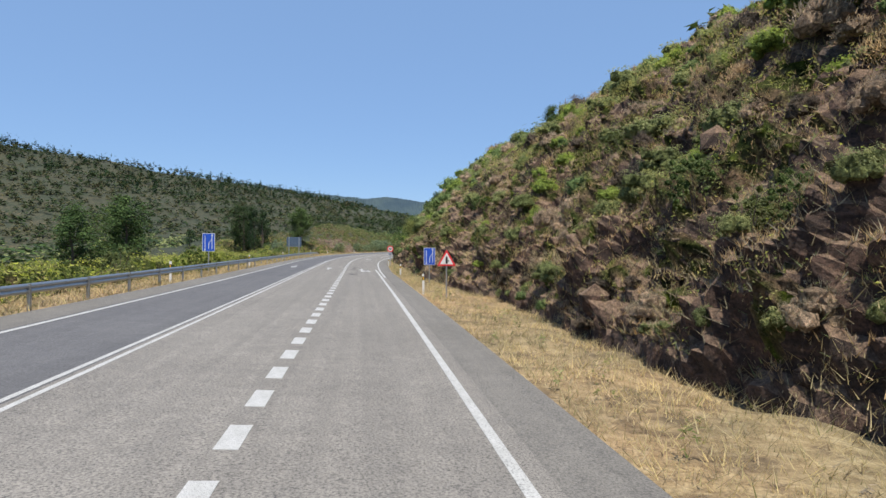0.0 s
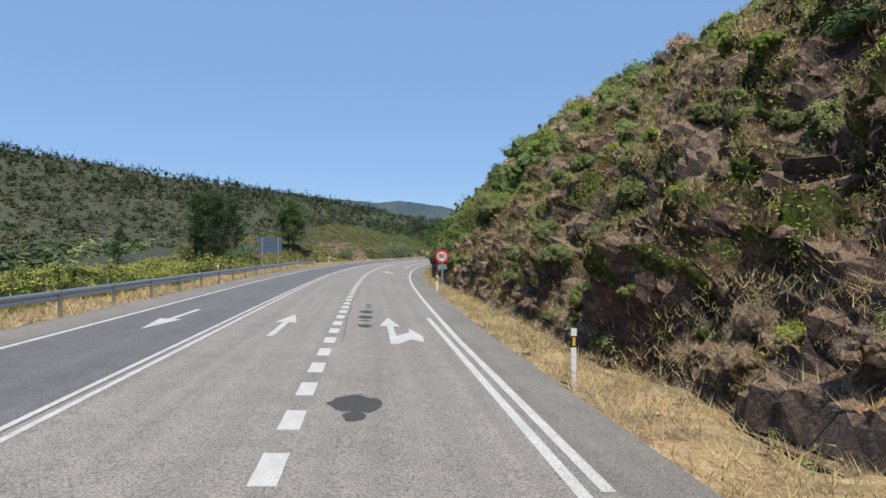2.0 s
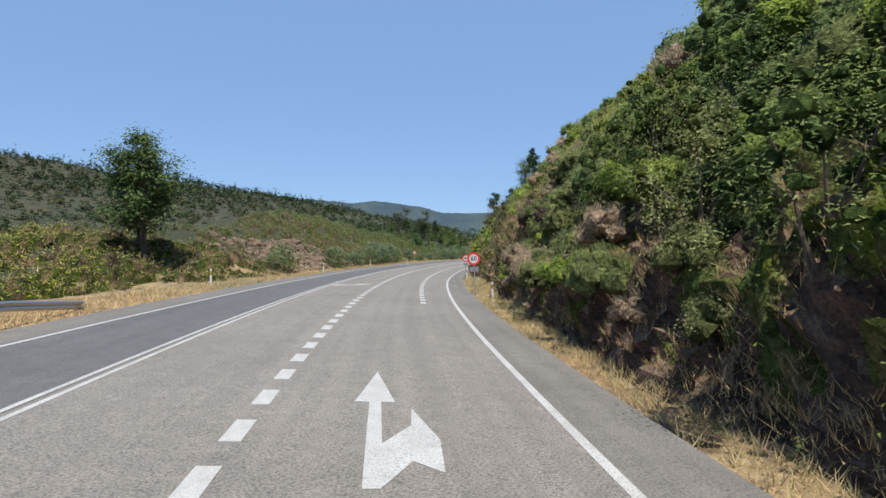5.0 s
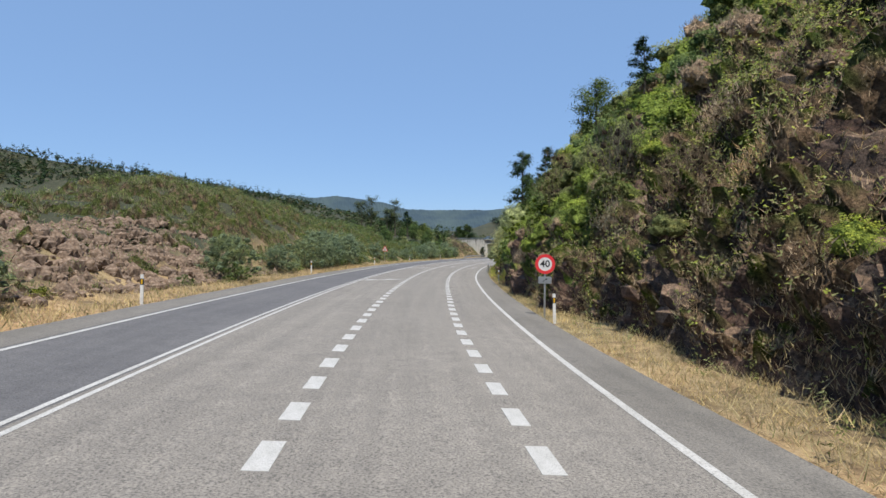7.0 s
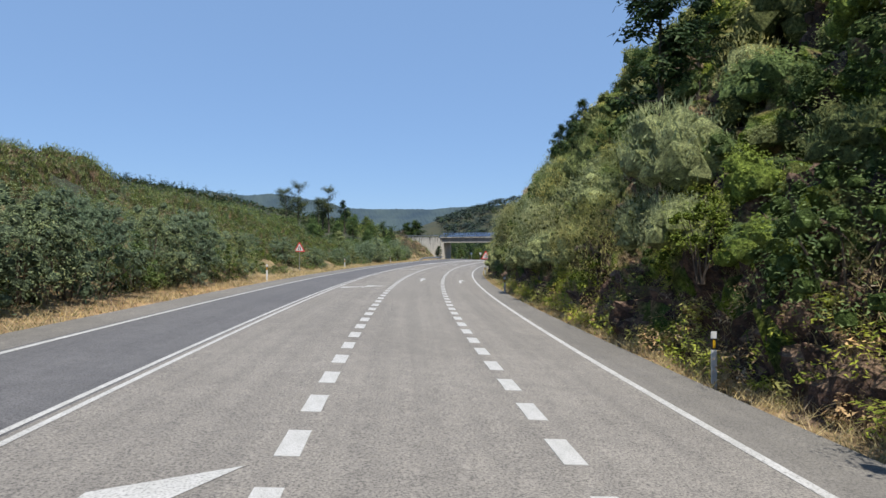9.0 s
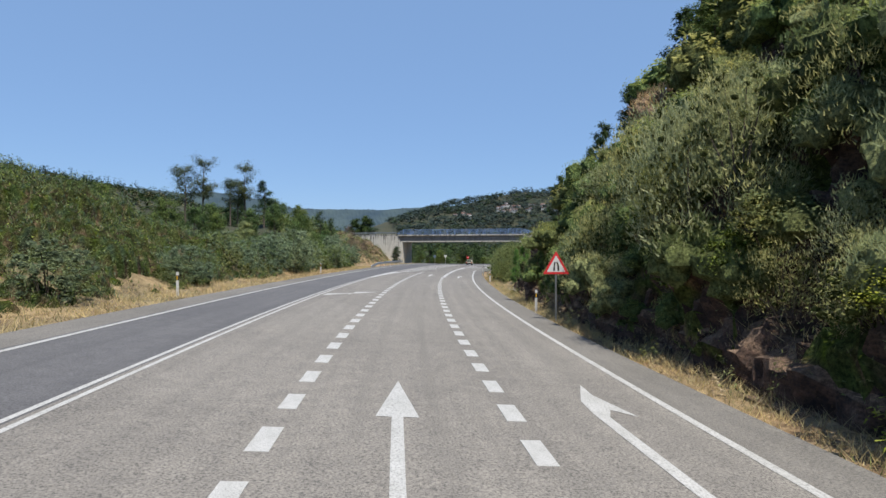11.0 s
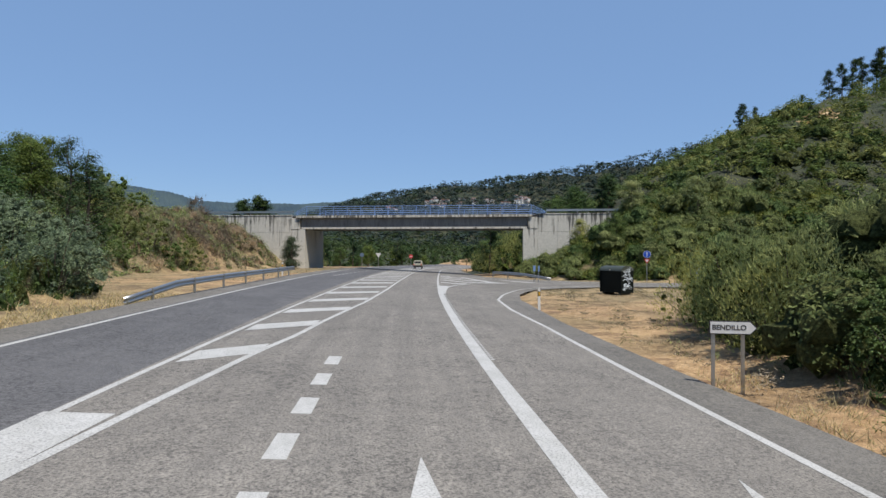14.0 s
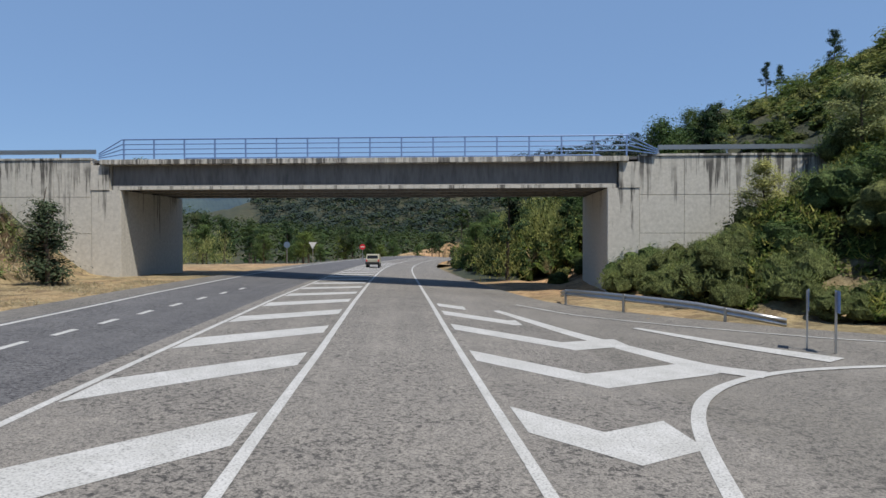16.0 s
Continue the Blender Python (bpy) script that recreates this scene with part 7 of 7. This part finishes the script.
M_FARWOOD = leaf_mat("hill_wood_leaves", (0.022, 0.036, 0.02), (0.045, 0.07, 0.036), (0.08, 0.11, 0.055), 0.2)
M_FARSCRUB = leaf_mat("hill_scrub_leaves", (0.05, 0.055, 0.035), (0.095, 0.10, 0.06), (0.15, 0.145, 0.09), 0.2)
rs = np.random.RandomState(58)
x, y = -260 + 215 * rs.rand(2600), -20 + 440 * rs.rand(2600)
z, s, o, dr, dl = ground_height(x, y)
far_left = (o < np.interp(s, [130, 170], [-42, -75])) & (o > -260)
stuff_leaves("valley_trees", np.stack([x, y, z - 0.3], 1)[far_left], 7.0, 5.0, 44, 1.25, [M_FARWOOD, M_DEEP_DIM, M_FARSCRUB, M_OLIVE], (4, 3, 3, 2), "trees and scrub on the valley floor", "forest", 69, 0.6)
x, y = 10 + 200 * rs.rand(1500), -30 + 420 * rs.rand(1500)
z, s, o, dr, dl = ground_height(x, y)
top = (dr > 25) & (o < 190)
stuff_leaves("upper_scrub", np.stack([x, y, z - 0.3], 1)[top], 4.5, 3.0, 44, 0.95, [M_OLIVE_DIM, M_DEEP_DIM, M_DRYLEAF], (4, 4, 0.5), "scrub over the slope above the cut", "scrub", 70, 0.6)
wood(6800, -1030, -60, 470, 1290, 2, 240, 7.5, 5.6, 24, 2.8, 61, "hillside_wood", "scattered dark trees and scrub on the valley side", [M_NEEDLE, M_FARWOOD, M_FARSCRUB], (3, 4, 3))
wood(2600, -950, -80, 800, 1290, 75, 240, 5.0, 11.0, 24, 2.4, 63, "ridge_pines", "rows of pines along the ridge", [M_NEEDLE], (1,))
# Air haze over the village hill is painted into these bluish leaves.
M_HAZEWOOD = leaf_mat("hazed_wood_leaves", (0.022, 0.036, 0.036), (0.04, 0.06, 0.057), (0.06, 0.084, 0.075), 0.2)
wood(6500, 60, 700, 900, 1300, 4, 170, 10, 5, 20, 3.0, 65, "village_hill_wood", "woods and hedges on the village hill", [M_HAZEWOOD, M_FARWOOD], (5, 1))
wood(2600, -260, 260, 560, 1000, -20, 40, 7, 7, 30, 2.0, 67, "valley_wood", "woods on the valley floor beyond the bridge", [M_FARWOOD, M_NEEDLE], (4, 3))


def blades(name, P, h, w, mats, weights, label, seed, lean=0.35):
    rs = np.random.RandomState(seed)
    n = len(P)
    a = rs.rand(n) * 6.283
    side = np.stack([np.cos(a), np.sin(a), 0 * a], 1)
    k = h[0] + (h[1] - h[0]) * rs.rand(n) ** 1.5
    tip = P + np.stack([rs.normal(size=n) * lean * k, rs.normal(size=n) * lean * k, k], 1)
    wd = (w * (0.6 + 0.8 * rs.rand(n)))[:, None]
    Q = np.stack([P - side * wd, P + side * wd, tip], 1)
    ob = new(name, quads_mesh(name, Q, mats, rs.choice(len(mats), size=n, p=np.array(weights) / sum(weights))))
    return tagged(ob, label, "grass", kind="stuff")


rs = np.random.RandomState(71)
n = 190000
s = 350 * rs.rand(n) ** 1.05 - 4
o = asph_right(s) + 0.05 + (foot_r(s) - asph_right(s) + 1.2) * rs.rand(n) ** 0.9
keep = (s < 326) & (fbm(s, o * 3, 2.2, 3, 9) > np.interp(s, [0, 295, 315, 326], [-0.55, -0.55, -0.2, 0.2]))
s, o = s[keep], o[keep]
blades("dry_grass", surf(s, o) - [0, 0, 0.03], (0.05, 0.34), 0.009, [M_STRAW, M_PINK, M_WEED], (12, 3, 0.4), "tall dry straw-coloured grass along the verge", 72, 0.7)
n = 80000
s = 340 * rs.rand(n)
o = left_line(s) - 1.5 - (3.2 + np.interp(s, [0, 120, 330, 340], [0, 0.5, 1, 3])) * rs.rand(n)
blades("dry_grass", surf(s, o) - [0, 0, 0.03], (0.06, 0.4), 0.013, [M_STRAW, M_PINK, M_WEED], (8, 3, 1.5), "dry grass along the outer verge", 73, 0.7)
n = 24000
s = 38 * rs.rand(n) + 322
o = 7.2 + 22 * rs.rand(n)
keep = (fbm(s, o, 5, 3, 12) > -0.05)
blades("trampled_grass", surf(s[keep], o[keep]) - [0, 0, 0.02], (0.03, 0.11), 0.01, [M_STRAW, M_DRYLEAF], (3, 4), "flattened dry grass on the sand", 74, 1.2)
n = 16000
s = 352 + 36 * rs.rand(n)
o = -11.2 - 9 * rs.rand(n)
keep = fbm(s, o, 4, 3, 22) > np.interp(s, [352, 374], [0.25, -0.2])
blades("trampled_grass", surf(s[keep], o[keep]) - [0, 0, 0.02], (0.05, 0.22), 0.014, [M_PINK, M_DRYLEAF, M_STRAW], (3, 4, 1), "reddish flattened dry grass on the lay-by", 78, 1.4)
# brown litter and dead weeds on the sand
n = 130000
s = 40 * rs.rand(n) + 322
o = 7.6 + 20 * rs.rand(n)
keep = (fbm(s, o, 1.6, 4, 33) + 0.8 * fbm(s, o, 6, 2, 34) > 0.26)
blades("withered_weeds", surf(s[keep], o[keep]) - [0, 0, 0.02], (0.02, 0.1), 0.014, [M_TWIG, M_DRYLEAF, M_WEED], (6, 2, 1.4), "brown withered weeds and litter on the sand", 79, 1.6)
# withered grass in tufts on the ledges of the cut
n = 900
s = 2 + 190 * rs.rand(n)
d = 0.6 + 13 * rs.rand(n)
keep = fbm(s + 40, d * 2, 10, 3, 15) > 0.05
s, d = np.append(s[keep], 2 + 150 * rs.rand(420)), np.append(d[keep], 0.1 + 2.6 * rs.rand(420) ** 1.5)
ss, dd = np.repeat(s, 120), np.repeat(d, 120)
P = on_bank(ss + rs.normal(size=len(ss)) * 0.45, np.maximum(dd + rs.normal(size=len(ss)) * 0.35, 0.1)) - [0, 0, 0.05]
blades("ledge_grass", P, (0.1, 0.38), 0.008, [M_PINK, M_STRAW], (5, 2), "withered pinkish grass on the ledges of the rock", 77, 0.5)
# dead stalks and litter all over the rocky parts of the cut
n = 230000
s = np.where(rs.rand(n) < 0.68, 99 * rs.rand(n), 146 + 46 * rs.rand(n))
d = 0.1 + 17 * rs.rand(n) ** 1.25
keep = fbm(s, d * 1.6, 2.6, 4, 41) > -0.3
blades("dry_litter", on_bank(s[keep] + 0.12 * rs.normal(size=keep.sum()), d[keep]) - [0, 0, 0.03], (0.08, 0.34), 0.016, [M_DRYLEAF, M_PINK, M_TWIG, M_OLIVE], (5, 4, 2.5, 2), "dead stalks and dry litter over the rock cut", 84, 0.9)
# green weeds and flowers at the verge
s = 330 * rs.rand(240)
o = asph_right(s) + 0.15 + 2.2 * rs.rand(240)
stuff_leaves("weeds", surf(s, o) - [0, 0, 0.03], 0.35, 0.55, 60, 0.09, [M_WEED, M_OLIVE, M_DRYLEAF], (3, 2, 2), "green and withered weeds in the verge", "weeds", 75, 0.3)
s = 206 + 48 * rs.rand(260)
o = asph_right(s) + 0.3 + (foot_r(s) + 0.4 - asph_right(s)) * rs.rand(260) ** 0.7
stuff_leaves("weeds", surf(s, o) - [0, 0, 0.03], 0.8, 0.75, 110, 0.12, [M_LIME, M_OLIVE, M_PINK], (4, 3, 2), "fresh green weeds at the foot of the bank", "weeds", 83, 0.35)
s = 286.8 + 1.5 * rs.rand(9)
o = 6.9 + 0.4 * rs.rand(9)
P = surf(s, o)
stuff_leaves("flower_stems", P - [0, 0, 0.03], 0.35, 0.45, 40, 0.1, [M_WEED], (1,), "stems of wild carrot at the verge", "flowers", 76, 0.2)
Q = np.repeat(P, 24, 0) + rs.normal(size=(len(P) * 24, 3)) * [0.14, 0.14, 0.05] + [0, 0, 0.42]
tagged(new("flower_heads", quads_mesh("flower_heads", leaves(Q, 0.035, 0.9, 3.0), [M_PETAL])), "white wild carrot flowers at the verge", "flowers", kind="stuff")

# loose rocks on the outer cut and at the foot of the rock
M_RUBBLE = surface("reddish_rubble", [(0.07, 0.05, 0.038), (0.19, 0.132, 0.092), (0.33, 0.26, 0.2)], [(0.45, 0.45, 0.45), (1, 0.97, 0.92)], 7, 1.3, 0.6, 0.95, 0.7, 0.05)


def rocks(name, P, size, label, seed, mat=M_ROCK):
    rs = np.random.RandomState(seed)
    base = bmesh.new()
    bmesh.ops.create_icosphere(base, subdivisions=1, radius=1)
    V = np.array([tuple(v.co) for v in base.verts])
    F = np.array([[v.index for v in f.verts] for f in base.faces])
    base.free()
    VV, FF = [], []
    for i, p in enumerate(P):
        k = size[0] + (size[1] - size[0]) * rs.rand() ** 2.5
        v = V * (0.7 + 0.6 * rs.rand(len(V), 1)) * (k * (0.5 + rs.rand(3)))
        a = rs.rand() * 6.283
        rot = np.array([[math.cos(a), -math.sin(a), 0], [math.sin(a), math.cos(a), 0], [0, 0, 1]])
        VV.append(v @ rot.T + p)
        FF.append(F + i * len(V))
    ob = new(name, mesh_from(name, np.concatenate(VV), np.concatenate(FF).tolist(), [mat]))
    return tagged(ob, label, "rocks", kind="stuff")


s = np.clip(188.5 + 8 * rs.normal(size=4200), 166, 206)
d = 0.5 + 9 * rs.rand(4200)
rocks("rubble", surf(s, foot_l(s) - d), (0.05, 0.42), "broken reddish rock on the outer cut", 81, M_RUBBLE)
s = 295 * rs.rand(1400)
d = 0.2 + 12 * rs.rand(1400) ** 1.2
rocks("rubble", on_bank(s, d), (0.06, 0.45), "broken rock on the cut and at its foot", 82)

# ---- village on the far hill ----
M_WALL = plain("white_render", (0.72, 0.70, 0.65), 0.8)
M_ROOF = plain("clay_roof", (0.22, 0.125, 0.095), 0.8)
rs = np.random.RandomState(91)
for i in range(58):
    a = 0.265 + 0.165 * rs.rand() if i % 8 else 0.185 + 0.03 * rs.rand()
    level = 64 + 16 * rs.rand() if i % 8 else 58 + 8 * rs.rand()
    r = np.arange(650, 1000, 6.0)
    hill = ground_height(-11 + r * math.sin(a), 276 + r * math.cos(a))[0]
    r = r[int(np.argmax(hill > level))] if (hill > level).any() else 900.0
    x, y = -11 + r * math.sin(a), 276 + r * math.cos(a)
    e = thing("house", pose(x, y, hgt(x, y), 0, 0, rs.rand() * 180), "small white house with a clay tile roof on the far hill", "house", "village houses")
    w, dd, h = 3.6 + 2 * rs.rand(), 4.4 + 2.6 * rs.rand(), 3 + 1.6 * rs.rand()
    part("wall", boxed(-w / 2, w / 2, -dd / 2, dd / 2, -3, h), M_WALL, e)
    bm = bmesh.new()
    vs = [bm.verts.new(q) for q in ((-w / 2 - 0.4, -dd / 2 - 0.4, h), (w / 2 + 0.4, -dd / 2 - 0.4, h), (0, -dd / 2 - 0.4, h + 1.1), (-w / 2 - 0.4, dd / 2 + 0.4, h), (w / 2 + 0.4, dd / 2 + 0.4, h), (0, dd / 2 + 0.4, h + 1.1))]
    for f in ((0, 1, 2), (5, 4, 3), (0, 2, 5, 3), (1, 4, 5, 2), (0, 3, 4, 1)):
        bm.faces.new([vs[k] for k in f])
    bmesh.ops.recalc_face_normals(bm, faces=bm.faces)
    part("roof", bm, M_ROOF, e)
    for k in range(3):
        part("window", boxed(-w / 2 - 0.03, -w / 2 + 0.05, -dd / 3 + k * dd / 3 - 0.5, -dd / 3 + k * dd / 3 + 0.5, 1.2, 2.6), M_BLACK, e)
